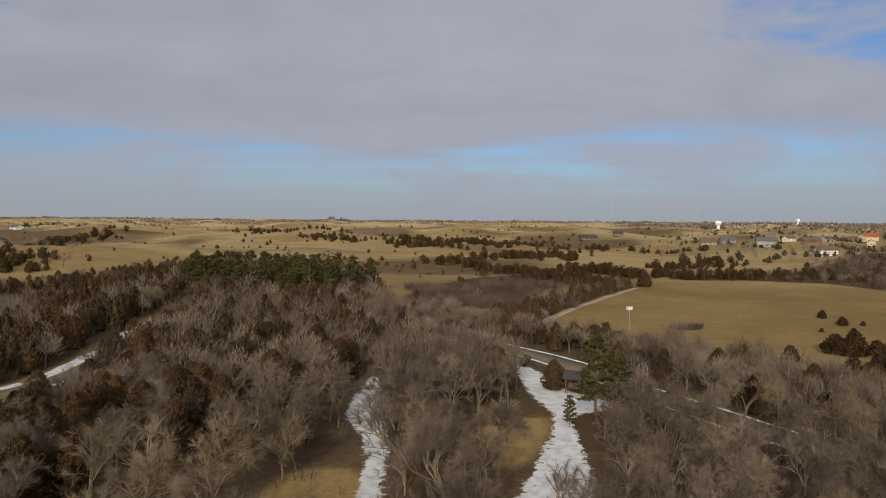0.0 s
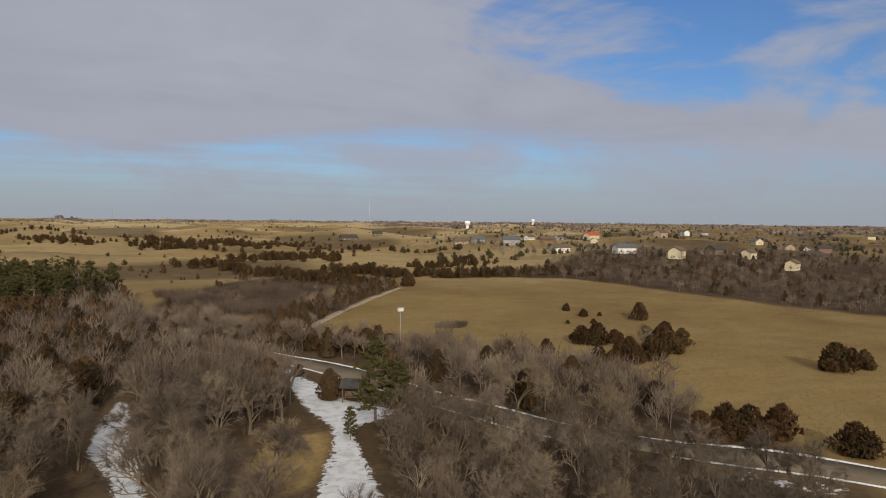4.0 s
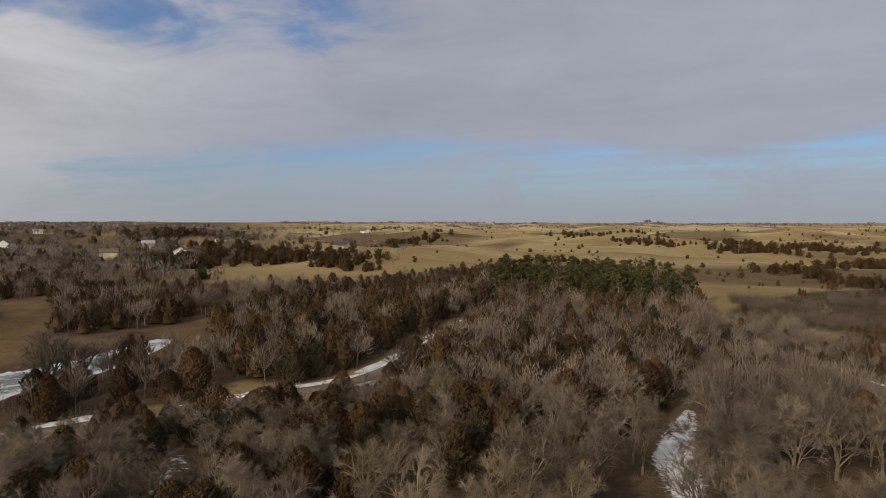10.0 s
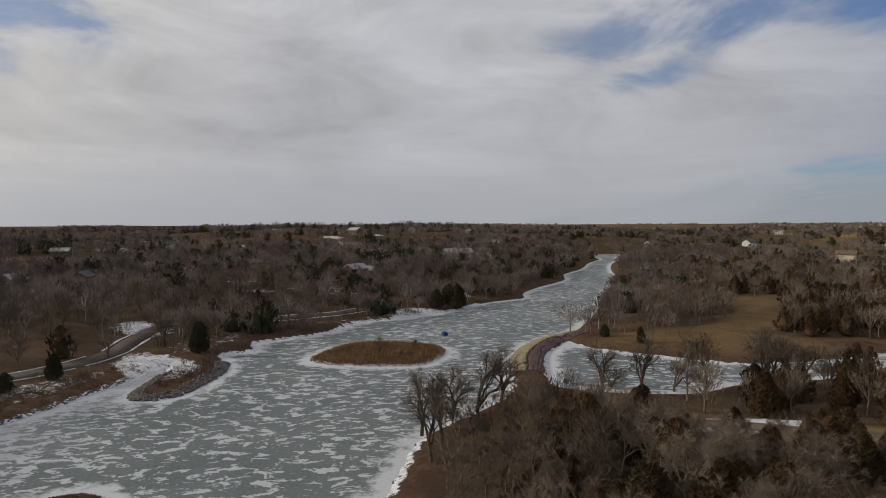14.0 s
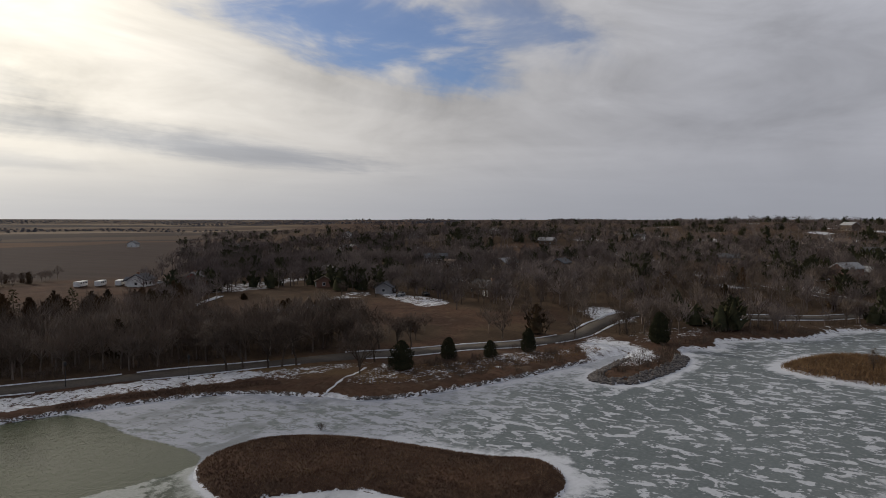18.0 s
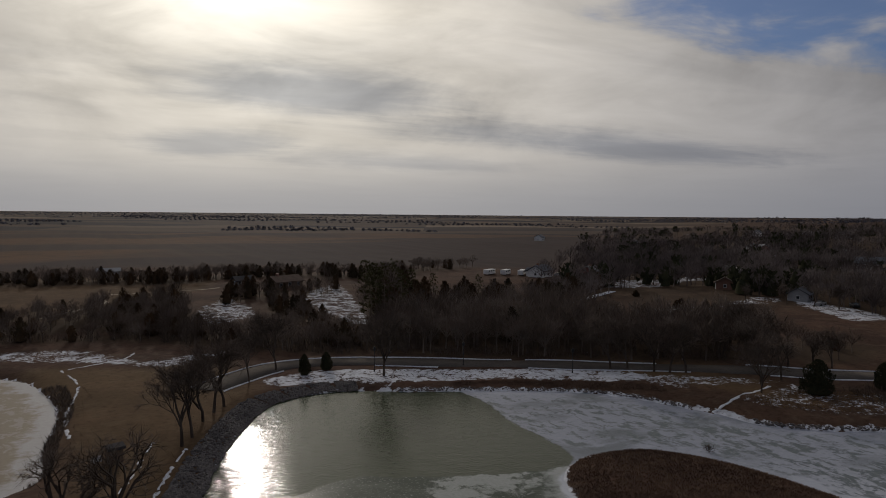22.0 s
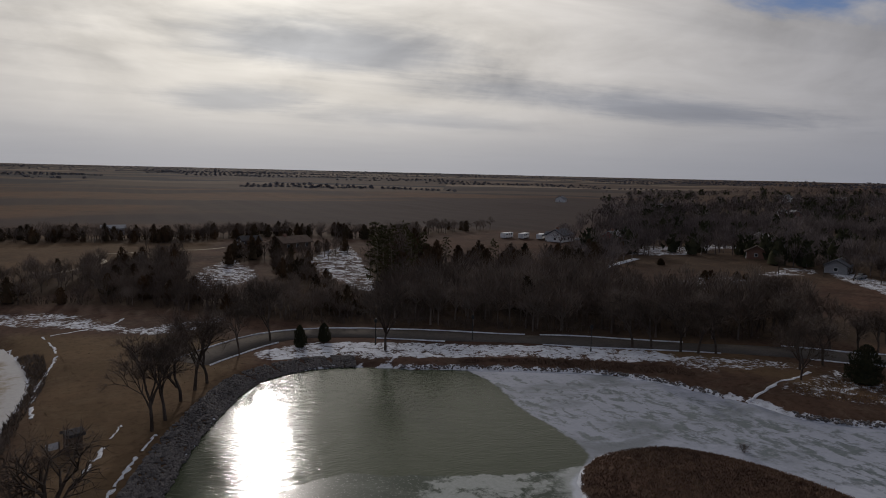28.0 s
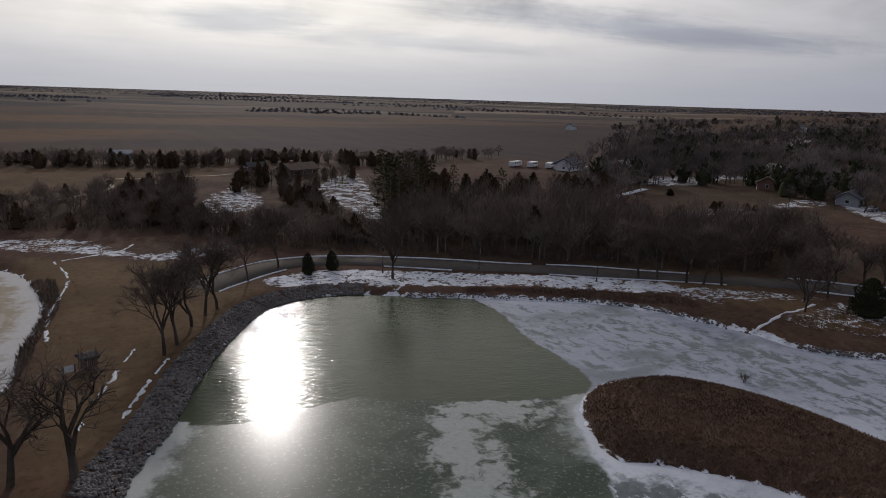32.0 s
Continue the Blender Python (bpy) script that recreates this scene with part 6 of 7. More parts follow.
# the houses on the hill to the east
for x, y, hd, w, d, h, wall, roof, label, wing in (
        (207, 442, 160, 17, 11, 5.8, GREY, SHINGLE, "large grey house with slate-coloured gabled roof on the hill", 4),
        (240, 479, 200, 10, 8, 3.2, WHITE, BROWN_SHINGLE, "small white house among garden trees", 0),
        (261, 491, 190, 20, 11, 5.8, BRICK, BROWN_SHINGLE, "wide brown brick house with twin gables", 5),
        (217, 391, 170, 16, 10, 5.4, WHITE, BROWN_SHINGLE, "white house with brown roof above the ravine", 4),
        (329, 534, 195, 18, 11, 5.6, CREAM, RED_TILE, "cream house with a bright red tiled roof", 3),
        (375, 498, 200, 15, 11, 5.6, TAN, BROWN_SHINGLE, "tall tan house with steep brown roof", 4),
        (228, 338, 175, 17, 10, 4.6, WHITE, SHINGLE, "white house with blue-grey roof behind thickets", 5),
        (226, 290, 215, 13, 9, 5.6, CREAM, BROWN_SHINGLE, "cream two-storey house with deck on the slope", 3),
        (255, 295, 190, 14, 9, 4.0, BROWN, DARK_SHINGLE, "low dark brown house beside the drive", 0),
        (260, 278, 200, 9, 8, 4.6, CREAM, BROWN_SHINGLE, "pale yellow house with plain front", 0),
        (293, 318, 190, 15, 9, 4.6, WHITE, SHINGLE, "white house with grey roof and dark windows", 3),
        (312, 286, 200, 18, 10, 4.4, BROWN, DARK_SHINGLE, "dark brown house with long ridge", 4),
        (242, 234, 210, 9, 7, 4.4, CREAM, BROWN_SHINGLE, "pale house half hidden in the bare wood", 0),
        (550, 557, 190, 24, 12, 5.0, BRICK, BROWN_SHINGLE, "long brick house far up the slope", 0),
        (557, 515, 200, 16, 10, 5.0, BROWN, DARK_SHINGLE, "brown house far behind the trees", 3),
        (212, 514, 170, 15, 10, 5.6, GREY, SHINGLE, "grey house with tall pointed gable", 3),
        (189, 493, 180, 16, 9, 3.4, TAN, BROWN_SHINGLE, "low tan house with pale drive", 0),
        (134, 638, 185, 22, 13, 3.0, BROWN, DARK_SHINGLE, "large dark-roofed house complex alone on the prairie", 6),
        (162, 640, 175, 12, 9, 2.8, BROWN, DARK_SHINGLE, "outbuilding of the prairie house with dark roof", 0),
        # the hills to the north-west
        (-297, 294, 130, 13, 10, 5.4, WHITE, BROWN_SHINGLE, "white house with a sharp gable among dark cedars", 3),
        (-422, 683, 150, 16, 11, 5.2, WHITE, SHINGLE, "white farmhouse on the far ridge", 3),
        (-239, 367, 150, 22, 10, 3.4, TAN, DARK_SHINGLE, "long low tan house on the grassy slope", 0),
        (-260, 370, 140, 12, 9, 3.4, TAN, BROWN_SHINGLE, "tan house beside cedars on the slope", 0),
        (-328, 88, 120, 12, 8, 4.0, CREAM, BROWN_SHINGLE, "pale house on the wooded far shore", 0),
        # the town side
        (-176, -100, 25, 12, 7, 2.6, GREY, SHINGLE, "low grey house above a snowy garden", 0),
        (-247, -118, 70, 10, 8, 4.0, WHITE, BROWN_SHINGLE, "small white house under tall trees", 0),
        (-202, -142, 60, 20, 10, 3.2, GREY, GREY, "long grey building behind the brown slope", 0),
        (-188, -72, 60, 16, 9, 3.2, BROWN, DARK_SHINGLE, "low brown house beside a snowy lot", 0),
        (-178, -126, 45, 12, 7, 2.8, BRICK, BROWN_SHINGLE, "low brick-red house at the top of the brown slope", 0),
        (-150, -178, 30, 13, 9, 3.4, WHITE, SHINGLE, "white farmhouse beside the brown field", 3),
        (-168, -172, 20, 15, 8, 3.2, RED_PAINT, GREY, "red barn with pale metal roof", 0),
        (-19, -226, 5, 10, 5, 3.0, GREY, GREY, "long low pale building behind the tree row", 0),
        (-63, -181, 25, 15, 8, 2.8, BROWN, BROWN_SHINGLE, "long brown house with gabled wing above a snowy yard", 4),
        (-53, -189, 10, 8, 6, 2.6, BROWN, DARK_SHINGLE, "brown outbuilding beside the long house", 0),
        (-337, -241, 60, 13, 8, 3.6, WHITE, SHINGLE, "white house far off in the town woods", 0),
        (-480, -103, 80, 15, 8, 4.0, WHITE, SHINGLE, "pale building far off in the town", 0),
        (-432, 19, 90, 14, 10, 4.2, CREAM, BROWN_SHINGLE, "cream house far off in the woods", 0),
        (-349, 72, 100, 20, 10, 3.5, GREY, GREY, "long pale building beyond the lake's bend", 0),
        (-569, 276, 120, 15, 9, 5.0, CREAM, BROWN_SHINGLE, "cream house near the end of the lake", 3),
        (-577, 297, 130, 14, 9, 5.0, TAN, BROWN_SHINGLE, "tan house near the end of the lake", 0),
        (-364, -479, 40, 16, 10, 4.2, WHITE, SHINGLE, "white house at the edge of the fields", 0),
        (-342, -340, 40, 15, 9, 4.2, WHITE, SHINGLE, "white house on the wooded rise", 0)):
    k = 0.68 if x > 100 and y > 100 else 0.72 if y > 100 else 0.68 if x < -170 else 0.62
    house(x, y, hd, w * k, d * k, h * k, wall, roof, label, wing * k, chimney=w > 12, garage=h < 5.2)

town_rnd = random.Random(77)
PAINTS = ((WHITE, "white"), (CREAM, "cream"), (TAN, "tan"), (BROWN, "brown"), (GREY, "grey"), (BRICK, "brick-red"))
for a0, a1, d0, d1, n in ((-128, -74, 230, 700, 22), (27, 60, 400, 950, 22), (-62, -42, 380, 850, 13)):
    for k in range(n):
        a, d = radians(town_rnd.uniform(a0, a1)), d0 + (d1 - d0) * town_rnd.random() ** 1.3
        x, y = math.sin(a) * d, math.cos(a) * d
        if water_by([x], [y])[0] < 14 or beside([x], [y], TOWN_ROAD, 12.0)[0] < 11:
            continue
        wall, hue = PAINTS[town_rnd.randrange(6)]
        house(x, y, town_rnd.uniform(0, 360), town_rnd.uniform(7, 10), town_rnd.uniform(5, 6.4), town_rnd.choice((2.4, 2.6, 4.2)), wall, town_rnd.choice((SHINGLE, DARK_SHINGLE, BROWN_SHINGLE, GREY)),
              "small " + hue + " house among the bare trees of the town", 0, chimney=False, garage=False)


def water_tower(x, y, r, tall, label):
    o = thing("water_tower", label, "water tower", base(x, y), "water towers")
    part("stem", turned_shape([(r * 0.62, 0), (r * 0.52, tall * 0.2), (r * 0.52, tall * 0.55), (r * 0.7, tall * 0.6)]), TOWER_PAINT, o, "fluted white stem")
    part("tank", turned_shape([(r * 0.7, tall * 0.58), (r * 0.98, tall * 0.66), (r, tall * 0.74), (r, tall * 0.9), (r * 0.9, tall * 0.96), (r * 0.5, tall * 0.99), (0.3, tall)]), TOWER_PAINT, o)
    part("band", turned_shape([(r * 1.01, tall * 0.72), (r * 1.03, tall * 0.73), (r * 1.01, tall * 0.74)]), GREY, o, "grey band round the tank")


water_tower(413, 1037, 4.5, 15, "white drum-shaped water tower on a thick stem")
water_tower(1076, 2095, 5.8, 21, "white water tower far off over the town")


def mast(x, y, tall):
    o = thing("radio_mast", "thin grey lattice radio mast far on the horizon", "radio mast", base(x, y, 0, 0.5), "radio masts")
    for k in range(3):
        a = math.tau * k / 3
        part("leg", cone(bmesh.new(), 0.16, 0.12, 0, tall, 5, math.cos(a) * 0.8, math.sin(a) * 0.8), METAL, o)
    bm = bmesh.new()
    for i in range(int(tall / 4)):
        box(bm, -0.75, 0.75, -0.06, 0.06, i * 4 + 2, i * 4 + 2.15)
    part("lattice", bm, RED_PAINT, o, "red and grey lattice")


for x, y, tall in ((598, 2448, 112), (796, 2162, 64), (886, 999, 30), (-190, 1900, 40)):
    mast(x, y, tall)


def pole_light(x, y, tall):
    o = thing("field_light", "tall slim pole with a white box-shaped head beside the meadow", "pole", base(x, y, 20, 0.2))
    part("pole", cone(bmesh.new(), 0.10, 0.07, 0, tall, 8), METAL, o)
    h = part("head", solid(-0.55, 0.55, -0.35, 0.35, tall, tall + 0.7, bevel=0.06), WHITE, o, "white box head")
    part("lid", solid(-0.6, 0.6, -0.4, 0.4, tall + 0.7, tall + 0.78), GREY, h)


pole_light(37, 136, 7.6)


def lamp_post(x, y):
    o = thing("park_lamp", "slim dark park lamp post on the snowy bank", "lamp", base(x, y, 0, 0.1), "park lamps")
    part("foot", cone(bmesh.new(), 0.14, 0.10, 0, 0.5, 8), BLACK, o)
    part("pole", cone(bmesh.new(), 0.06, 0.05, 0.5, 3.3, 8), BLACK, o)
    part("lantern", turned_shape([(0.08, 3.3), (0.2, 3.45), (0.22, 3.8), (0.05, 4.0)], 10), BLACK, o)


for x, y in ((-66.4, -82), (-79.8, -71), (-52, -84.5)):
    lamp_post(x, y)


def shed(x, y, heading, w, d, h, label, wall=None):
    o = thing("shed", label, "shed", base(x, y, heading, 0.1))
    part("wall", solid(-w / 2, w / 2, -d / 2, d / 2, 0, h, bevel=0.03), wall or PLANK, o)
    gable(o, w, d, h, d * 0.22, 0.18, DARK_SHINGLE)
    part("door", solid(-0.34, 0.34, -d / 2 - 0.05, -d / 2 + 0.02, 0.05, 1.5), BROWN, o)
    return o


shed(-14.7, -60, 20, 1.3, 1.2, 1.65, "small brown plank hut with a dark roof on the bank")


def notice_board(x, y, heading):
    o = thing("notice_board", "small pale notice board on two posts beside the hut", "sign", base(x, y, heading, 0.1))
    for sx in (-1, 1):
        part("post", solid(sx * 0.5 - 0.05, sx * 0.5 + 0.05, -0.05, 0.05, 0, 1.15), PLANK, o)
    part("panel", solid(-0.6, 0.6, -0.075, -0.052, 0.45, 1.1, bevel=0.01), WHITE, o, "pale weathered panel")


notice_board(-13.2, -59.4, 25)


def wooden_post(x, y):
    o = thing("wooden_post", "short dark wooden post standing in tan grass", "post", base(x, y, 15, 0.1), "posts of the clearing")
    part("shaft", solid(-0.07, 0.07, -0.07, 0.07, 0, 0.85, bevel=0.015), PLANK, o)
    part("cap", solid(-0.085, 0.085, -0.085, 0.085, 0.85, 0.9, bevel=0.01), DARK_SHINGLE, o)


for x, y in ((-12.6, 65.4), (-16.1, 66.2), (-9.6, 64.6)):
    wooden_post(x, y)


def shelter(x, y, heading, w, d):
    o = thing("picnic_shelter", "small dark park shelter on posts beside the snowy yard", "shelter", base(x, y, heading, 0.1))
    for sx in (-1, 1):
        for sy in (-1, 1):
            part("post", solid(sx * w / 2 - 0.09, sx * w / 2 + 0.09, sy * d / 2 - 0.09, sy * d / 2 + 0.09, 0, 2.4), PLANK, o)
    gable(o, w, d, 2.4, 0.9, 0.4, DARK_SHINGLE)
    part("back_wall", solid(-w / 2, w / 2, d / 2 - 0.05, d / 2 + 0.05, 0, 2.3), PLANK, o)
    part("table", solid(-0.9, 0.9, -0.4, 0.4, 0.68, 0.76), PLANK, o)


shelter(20.0, 102.5, -25, 2.4, 2.0)


def litter_bin(x, y):
    o = thing("litter_bin", "black round litter bin beside the road", "bin", base(x, y, 0, 0.02))
    part("drum", turned_shape([(0.34, 0), (0.4, 0.1), (0.42, 1.0), (0.38, 1.06)], 16), BLACK, o)
    part("lid", turned_shape([(0.43, 1.06), (0.4, 1.2), (0.2, 1.32)], 16), BLACK, o)


litter_bin(13.1, 124)


def tent(x, y):
    o = thing("ice_tent", "small blue ice-fishing tent on the frozen lake", "tent", pose(x, y, 0.02, 0, 0, 20))
    bm = bmesh.new()
    ring = [bm.verts.new((sx * 1.0, sy * 1.0, 0)) for sx, sy in ((-1, -1), (1, -1), (1, 1), (-1, 1))]
    mid = [bm.verts.new((sx * 1.15, sy * 1.15, 0.9)) for sx, sy in ((-1, -1), (1, -1), (1, 1), (-1, 1))]
    top = [bm.verts.new((sx * 0.75, sy * 0.75, 1.9)) for sx, sy in ((-1, -1), (1, -1), (1, 1), (-1, 1))]
    tip = bm.verts.new((0, 0, 2.05))
    bmesh.ops.scale(bm, vec=(0.52, 0.52, 0.52), verts=bm.verts[:])
    for a, b in ((ring, mid), (mid, top)):
        for i in range(4):
            bm.faces.new((a[i], a[(i + 1) % 4], b[(i + 1) % 4], b[i]))
    for i in range(4):
        bm.faces.new((top[i], top[(i + 1) % 4], tip))
    part("shell", bm, BLUE_CLOTH, o)
    part("door_flap", solid(-0.18, 0.18, -0.61, -0.575, 0.06, 0.7), BLACK, o)


tent(-168, 40)


def car(x, y, heading, paint, label, kind="car"):
    o = thing(kind, label, kind, base(x, y, heading, 0.0), "parked vehicles")
    long, wide, h = (3.5, 1.4, 0.58) if kind == "car" else (5.6, 1.85, 1.6)
    part("body", solid(-long / 2, long / 2, -wide / 2, wide / 2, 0.27, 0.27 + h, bevel=0.1), paint, o)
    if kind == "car":
        part("cabin", prism(bmesh.new(), [(-1.2, 0.84), (-0.8, 1.2), (0.55, 1.2), (1.0, 0.84)], -0.6, 0.6), GLASS, o, "dark glass cabin")
    else:
        for k in range(3):
            part("window", solid(-2.0 + k * 1.5, -1.1 + k * 1.5, -wide / 2 - 0.03, wide / 2 + 0.03, 1.15, 1.6), GLASS, o)
    for sx in (-1, 1):
        for sy in (-1, 1):
            bm = cone(bmesh.new(), 0.26, 0.26, -0.08, 0.08, 12)
            bmesh.ops.rotate(bm, cent=(0, 0, 0), matrix=Matrix.Rotation(math.pi / 2, 3, "X"), verts=bm.verts[:])
            bmesh.ops.translate(bm, vec=(sx * long * 0.31, sy * (wide / 2 - 0.06), 0.26), verts=bm.verts[:])
            part("wheel", bm, BLACK, o)


for k in range(4):
    car(-137 - k * 5.0, -190 + k * 2.6, 30 + k * 7, WHITE, "white camper van parked beside the farm lane", "camper")
for x, y, hd, paint, label in ((-157, -178, 40, GREY, "grey car in the farmyard"), (-161, -174, 60, BLACK, "dark car in the farmyard"), (-163, -170, 20, WHITE, "white car beside the red barn"),
                               (-186, -112, 80, RED_PAINT, "red car on the snowy lot"), (-172, -92, 10, GREY, "grey car on the snowy lot"), (-176, -86, 50, BLACK, "black car beside the brown house")):
    car(x, y, hd, paint, label)

# ---- lone trees ----
for x, y, tall in ((-90, 26, 10), (-84, 28, 9.5), (-101, 39, 10), (-78, 26, 9), (-93, 34, 11), (-97, 31, 9.5),
                   (-122.5, -75, 8), (-155, -22, 8), (-158, -19, 8), (-144, -30, 6),
                   (-161, -14, 8), (-72, -37.5, 2.0), (-141, 23, 3.0), (-146, 30, 2.6), (-138, 27, 2.2), (-150, 24, 2.8), (-98, 79, 11), (-105, 73.5, 10.5), (-107, 69, 9), (-104, 62, 10), (-100, 84, 10), (-105.5, 85, 10.5), (-103, 94, 8), (-112, 60, 7)):
    plant("stout", x, y, tall, "" if tall > 5 else "small bare sapling on a grassy island", "bare trees by the water")
for x, y, tall in ((-168, -91, 6.2), (-166.5, -97, 5.6), (-170, -86, 6.4), (-160, -104, 5.4), (-21.2, -61.9, 9.6), (-22.6, -64.4, 9.0), (-24.5, -69.8, 9.6), (-26.2, -73.2, 10.2), (-27.9, -75.2, 8.6), (-33.3, -86.2, 7.5), (-38.5, -91.4, 9.6), (-52.4, -81.6, 10.2),
                   (-86.5, -69.8, 9.6), (-88.6, -68.2, 9), (-91.4, -65.4, 9.4), (-92.8, -63.6, 9), (-95.2, -62.4, 9.6), (-99.8, -52.6, 8.4), (-104.4, -52.6, 7.6), (-112, -57, 8.6), (-108, -59.5, 9.4), (-96, -49.6, 7.4), (-113.5, -68, 9.8), (-114.6, -54.6, 7), (-117.5, -53.4, 7.4)):
    plant("shade", x, y, tall)
for x, y, tall in ((-14.4, -40.6, 9.6), (-10.6, -41.6, 9.0), (-103.4, 55.4, 9.5), (-99, 81, 10), (-101, 88, 9)):
    plant("stout", x, y, tall)
for x, y, tall in ((-41.8, -87.5, 3.2), (-45.7, -89.0, 2.8), (-102.4, -45.6, 4.9), (-113, -42.5, 4.0), (-118.5, -37, 3.2), (-127, -33, 4.6), (-154.5, 75.5, 3.0), (-146, 80.5, 3.6)):
    plant("round", x, y, tall)
for x, y, tall in ((104.6, 152, 5.4), (74.5, 130, 4.6), (77.2, 128.3, 5.6), (81.2, 128, 3.6), (62.5, 123, 3.6), (73, 114.5, 4.2), (74.6, 111.5, 4.4), (78.2, 112, 5.0), (86.7, 116.5, 5.2), (92.5, 121, 4.6),
                   (103, 94, 6.2), (109.6, 93.6, 4.2), (56.2, 72.6, 4.4), (59, 71.5, 5.4), (61.8, 70.6, 5.0), (65.7, 69.6, 5.2), (69.5, 62.5, 4.6), (94.4, 170.6, 2.6), (93.5, 160.6, 2.6), (70.6, 241, 6.0),
                   (80, 121, 3.6), (84, 119, 4.2), (88, 121, 5.0), (76, 116, 3.8), (82, 114.5, 4.0), (90, 124, 4.8), (93, 127, 5.0), (70, 112, 3.2), (68.4, 114, 3.8), (58.5, 84, 5.2), (98, 160, 1.4), (90, 150, 1.6), (84, 152, 1.2), (112, 98, 3.4), (14.7, 119.5, 2.4)):
    plant("wild", x, y, tall * 0.8)
for x, y, tall in ((-222, 49, 7), (-226, 53, 6), (-215, 44, 6), (-219, 51, 7.5), (-150, -14, 6.5)):
    plant("round", x, y, tall)
for x, y, tall in ((86, 124.5, 4.4), (88.5, 127.5, 4.0), (83.5, 121.5, 3.8)):
    plant("bare", x, y, tall, "low grey leafless bush among junipers in the meadow", "bushes of the meadow")
for x, y, tall in ((-27, 62, 9.2), (-22, 63.5, 9.6), (-31, 59, 8.8), (-19.5, 58, 8.0), (-25, 56.5, 8.2), (36, 92, 8.4), (38.5, 87, 8.6), (40, 78, 8.0), (45, 78, 8.0), (28.5, 66.5, 7.4), (46, 73, 7.8), (6.3, 78, 6.8)):
    plant("pale", x, y, tall)
plant("cedar", 17.0, 104.2, 4.6, "small rusty cedar standing in the snow", "cedars in the open")
plant("pine", 20.5, 91.0, 10.8, "tall green pine at the edge of the snowy yard")
plant("pine", 23.4, 90.6, 8.0, "green pine at the edge of the snowy yard")
plant("pine", 16.1, 85.8, 4.0, "small green pine in the snowy yard")
for x, y, tall in ((-145, -103, 1.7), (-146.5, -101.6, 1.4), (-138.5, -106, 1.8), (-143, -124.7, 1.7), (-129, -60.3, 1.6), (-131, -61.5, 1.4)):
    plant("wild", x, y, tall, "low dark juniper bush on the brown slope")
for x, y, tall in ((20, 140.5, 4.2), (26, 136.5, 4.8), (30, 135, 4.6), (34, 133, 3.8)):
    plant("wild", x, y, tall)


# ---- thickets, reeds and stones ----
def reeds(name, line, n, tall, seed, mat, label, low=0.2):
    """Dry stems standing inside a closed line."""
    r = np.random.RandomState(seed)
    a, b = line.min(0), line.max(0)
    p = r.uniform(a, b, (n * 3, 2))
    p = p[inside_by(p[:, 0], p[:, 1], line, 4.0) > low][:n]
    p = p[(water_by(p[:, 0], p[:, 1]) > 0.1)]
    k = len(p)
    z = height(p[:, 0], p[:, 1]) - 0.05
    a, h, w = r.uniform(0, math.tau, k), tall * r.uniform(0.45, 1.2, k), r.uniform(0.03, 0.08, k)
    lean = r.uniform(-0.75, 0.75, (k, 2)) * h[:, None]
    co = np.empty((k, 3, 3))
    co[:, 0] = np.column_stack([p[:, 0] - np.cos(a) * w, p[:, 1] - np.sin(a) * w, z])
    co[:, 1] = np.column_stack([p[:, 0] + np.cos(a) * w, p[:, 1] + np.sin(a) * w, z])
    co[:, 2] = np.column_stack([p + lean, z + h])
    me = mesh_from(name, co.reshape(-1, 3), np.arange(k * 3).reshape(-1, 3), mat)
    return tagged(new(name, me), label, "grass", kind="stuff")


reeds("island_grass", NEAR_ISLAND, 46000, 0.22, 81, material("rust_grass", mottled((0.150, 0.094, 0.062), (0.092, 0.058, 0.042), 0.16, 0.9, (0.24, 0.165, 0.105)), rough=0.95, spec=0.1), "tall rust-brown dry grass covering the near island")
reeds("island_grass", ISLAND, 14000, 0.7, 82, REED, "tan dry reeds covering the small island")
reeds("meadow_bush", curve([(51, 156), (55, 159.5), (60, 158), (58, 154.5), (54, 153.5)]), 2500, 1.2, 83, TWIG, "low dark leafless bush in the meadow")
reeds("shore_grass", curve([(-60, -74.5), (-66, -72.6), (-76, -68), (-86, -60.5), (-85, -56), (-78, -62.5), (-66, -70.5), (-60, -73)]), 7000, 0.3, 84, material("brown_strip_grass", mottled((0.115, 0.074, 0.052), (0.080, 0.052, 0.038), 0.3, 1.5, (0.15, 0.105, 0.075)), rough=0.95, spec=0.1), "dry grass on the bank below the road")
reeds("shore_grass", curve([(-90, -45), (-104, -36), (-124, -26), (-138, -22), (-132, -30), (-112, -41), (-98, -49)]), 7000, 0.3, 85, REED, "dry grass on the snowy bank")
reeds("meadow_grass", curve([(24, 150), (60, 220), (130, 215), (150, 130), (76, 66), (66, 100), (60, 124)]), 30000, 0.35, 86, material("tan_grass", mottled((0.205, 0.145, 0.062), (0.150, 0.102, 0.044), 0.1, 1.5, (0.25, 0.185, 0.082)), rough=0.95, spec=0.1), "short dry tan grass of the meadow", 1.0)

reeds("bank_grass", curve([(-6, -92), (-10, -70), (-12, -46), (-16, -44), (-21, -56), (-27, -71), (-33, -86), (-26, -92)]), 5000, 0.12, 87, material("bank_grass", mottled((0.120, 0.086, 0.056), (0.086, 0.060, 0.040), 0.25, 1.5, (0.15, 0.115, 0.078)), rough=0.95, spec=0.1), "short dry brown grass on the bank above the stones")
reeds("pond_brush", curve([(-9.5, -96), (-11, -84), (-10, -72), (-9, -60), (-6.5, -58), (-7.5, -72), (-8, -84), (-6, -96)]), 3000, 0.55, 88, TWIG, "grey-brown brush round the small west pond", 0.1)


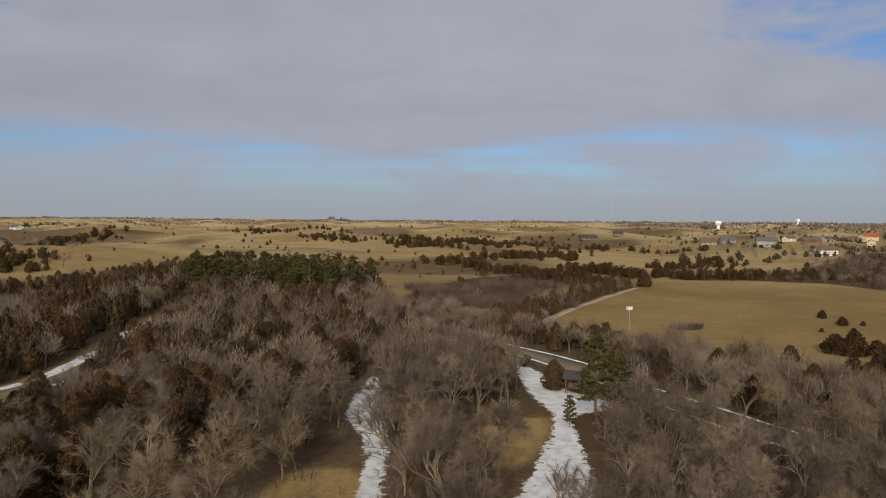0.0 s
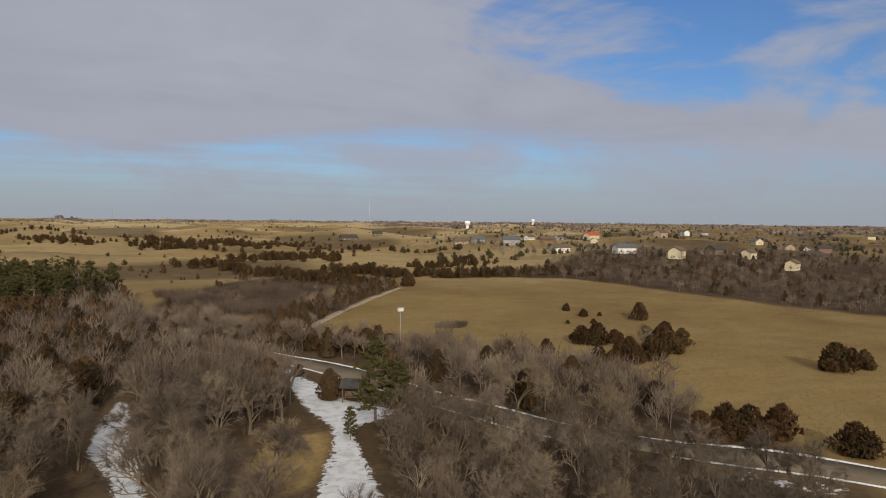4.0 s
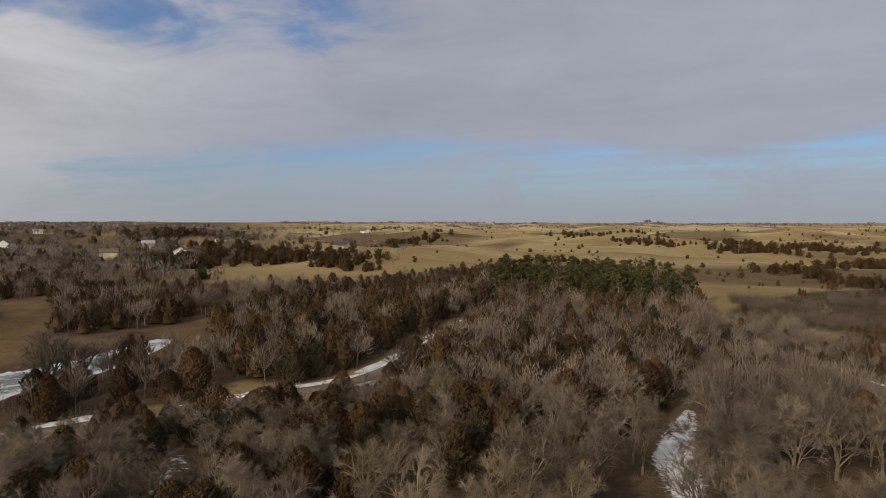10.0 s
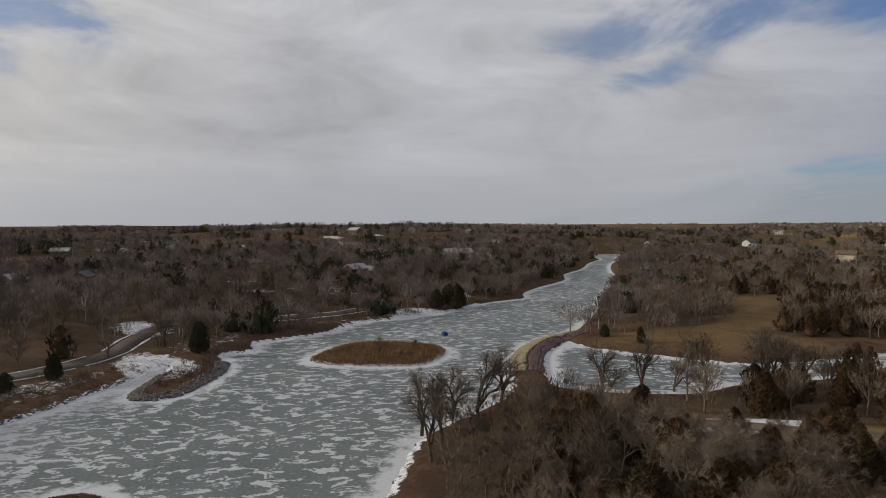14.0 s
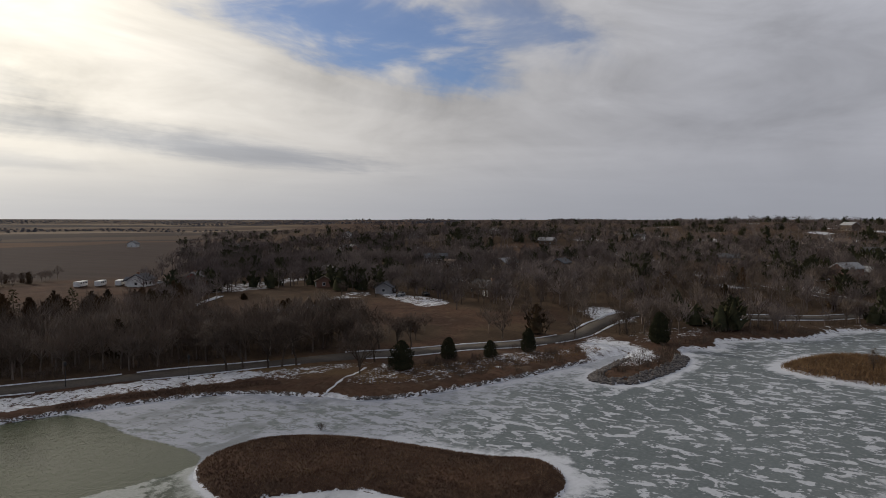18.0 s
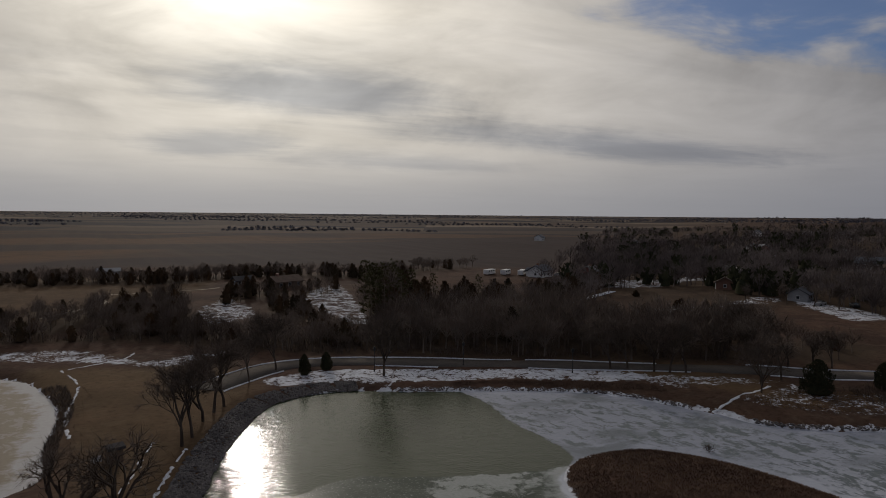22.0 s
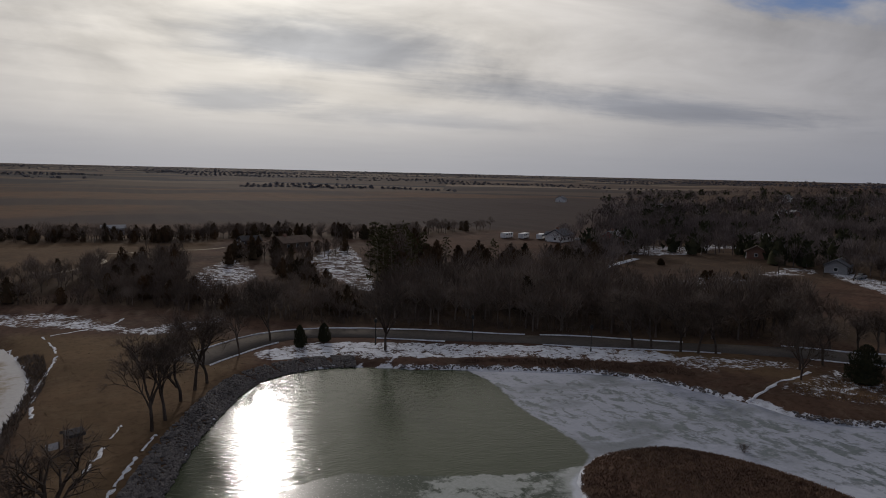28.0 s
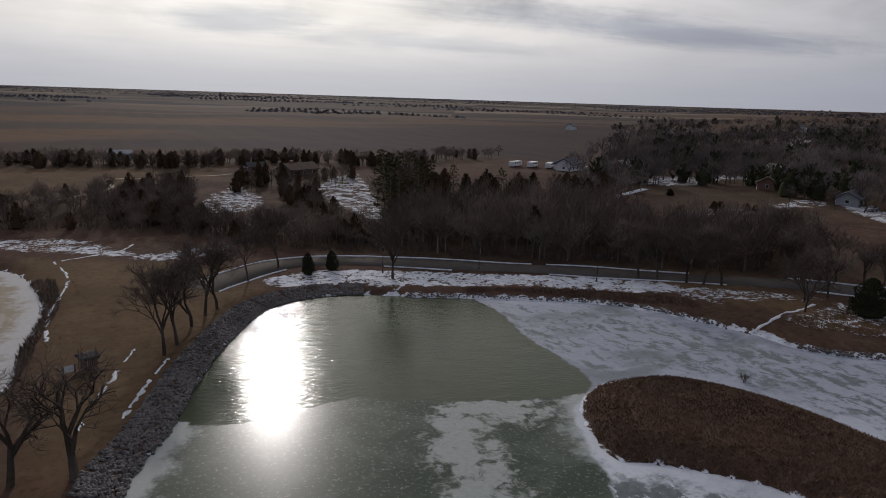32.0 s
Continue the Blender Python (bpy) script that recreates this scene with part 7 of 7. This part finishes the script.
def rock_mesh(seed, mat, size=1.0):
    rnd = random.Random(seed)
    bm = bmesh.new()
    bmesh.ops.create_icosphere(bm, subdivisions=1, radius=0.5)
    for v in bm.verts:
        v.co = Vector((v.co.x * rnd.uniform(0.75, 1.3), v.co.y * rnd.uniform(0.75, 1.3), v.co.z * rnd.uniform(0.5, 0.95))) * size
    me = bpy.data.meshes.new("stone")
    bm.to_mesh(me)
    bm.free()
    me.materials.append(mat)
    return me


def stones(name, label, line, lo, hi, mat, sizes, each, many, seed):
    """Loose stones along a line, between two distances to its right; the first ones are pieces of their own."""
    r = np.random.RandomState(seed)
    bank = tagged(new(name), label, "stones", kind="structure")
    temps = [rock_mesh(seed * 10 + k, mat) for k in range(6)]
    shift = np.stack([np.gradient(line[:, 1]), -np.gradient(line[:, 0])], 1)
    shift /= np.linalg.norm(shift, axis=1)[:, None] + 1e-9
    total = each + many
    i = r.randint(0, len(line) - 1, total)
    p = line[i] + (line[i + 1] - line[i]) * r.rand(total)[:, None] + shift[i] * r.uniform(lo, hi, total)[:, None]
    z = height(p[:, 0], p[:, 1])
    s = r.uniform(sizes[0], sizes[1], total)
    for k in range(each):
        m = Matrix.LocRotScale((p[k, 0], p[k, 1], max(z[k], 0) + s[k] * 0.12), Euler(tuple(r.uniform(0, 6, 3))), (s[k],) * 3)
        piece("stone", temps[k % 6], bank, m)
    V, F, off = [], [], 0
    arrays = [(np.array([v.co[:] for v in t.vertices]), np.array([q.vertices[:] for q in t.polygons])) for t in temps]
    for k in range(each, total):
        v, f = arrays[k % 6]
        a = r.uniform(0, math.tau)
        c, sn = math.cos(a), math.sin(a)
        q = np.column_stack([v[:, 0] * c - v[:, 1] * sn, v[:, 0] * sn + v[:, 1] * c, v[:, 2]]) * s[k] + [p[k, 0], p[k, 1], max(z[k], 0) + s[k] * 0.1]
        V.append(q)
        F.append(f + off)
        off += len(v)
    if V:
        ob = piece("stones", mesh_from("stones", np.concatenate(V), np.concatenate(F), mat), bank)
        ob["kind"] = "stuff"


def lake_line(a, b):
    """The part of the lake's shore between the places nearest to two points."""
    i = int(((LAKE - np.array(a)) ** 2).sum(1).argmin())
    j = int(((LAKE - np.array(b)) ** 2).sum(1).argmin())
    return LAKE[i:j + 1] if i < j else LAKE[j:i + 1][::-1]


stones("riprap_bank", "band of broken grey stones along the pool's curved bank", lake_line((-17, -38), (-47, -78)), -3.0, 0.1, STONE, (0.16, 0.44), 290, 5400, 3)
stones("riprap_bank", "line of grey stones along the road-side shore", lake_line((-52, -75), (-82, -50)), -1.1, -0.2, STONE, (0.14, 0.34), 40, 420, 4)
stones("riprap_bank", "line of grey stones along the snowy shore", lake_line((-86, -42), (-128, -21.5)), -1.1, -0.2, STONE, (0.16, 0.40), 20, 420, 5)
stones("riprap_spit", "grey stones round the low spit", lake_line((-131, -17.5), (-142, -7)), -2.2, 0.2, STONE, (0.3, 0.8), 40, 900, 6)
stones("rock_dam", "tan limestone face of the curved rock dam", lake_line((-167, 71), (-122, 46)), -2.6, 0.3, TAN_STONE, (0.4, 1.0), 60, 1200, 7)
stones("rock_dam", "purple quartzite face of the curved rock dam", lake_line((-167, 71), (-122, 46)), -6.0, -3.4, RED_STONE, (0.3, 0.7), 40, 1400, 8)

# ---- the whole plan, brought to metres ----
for ob in list(scene.collection.all_objects):
    if ob.parent is None and ob.type not in {"CAMERA", "LIGHT"}:
        ob.matrix_basis = Matrix.Scale(METRES, 4) @ ob.matrix_basis
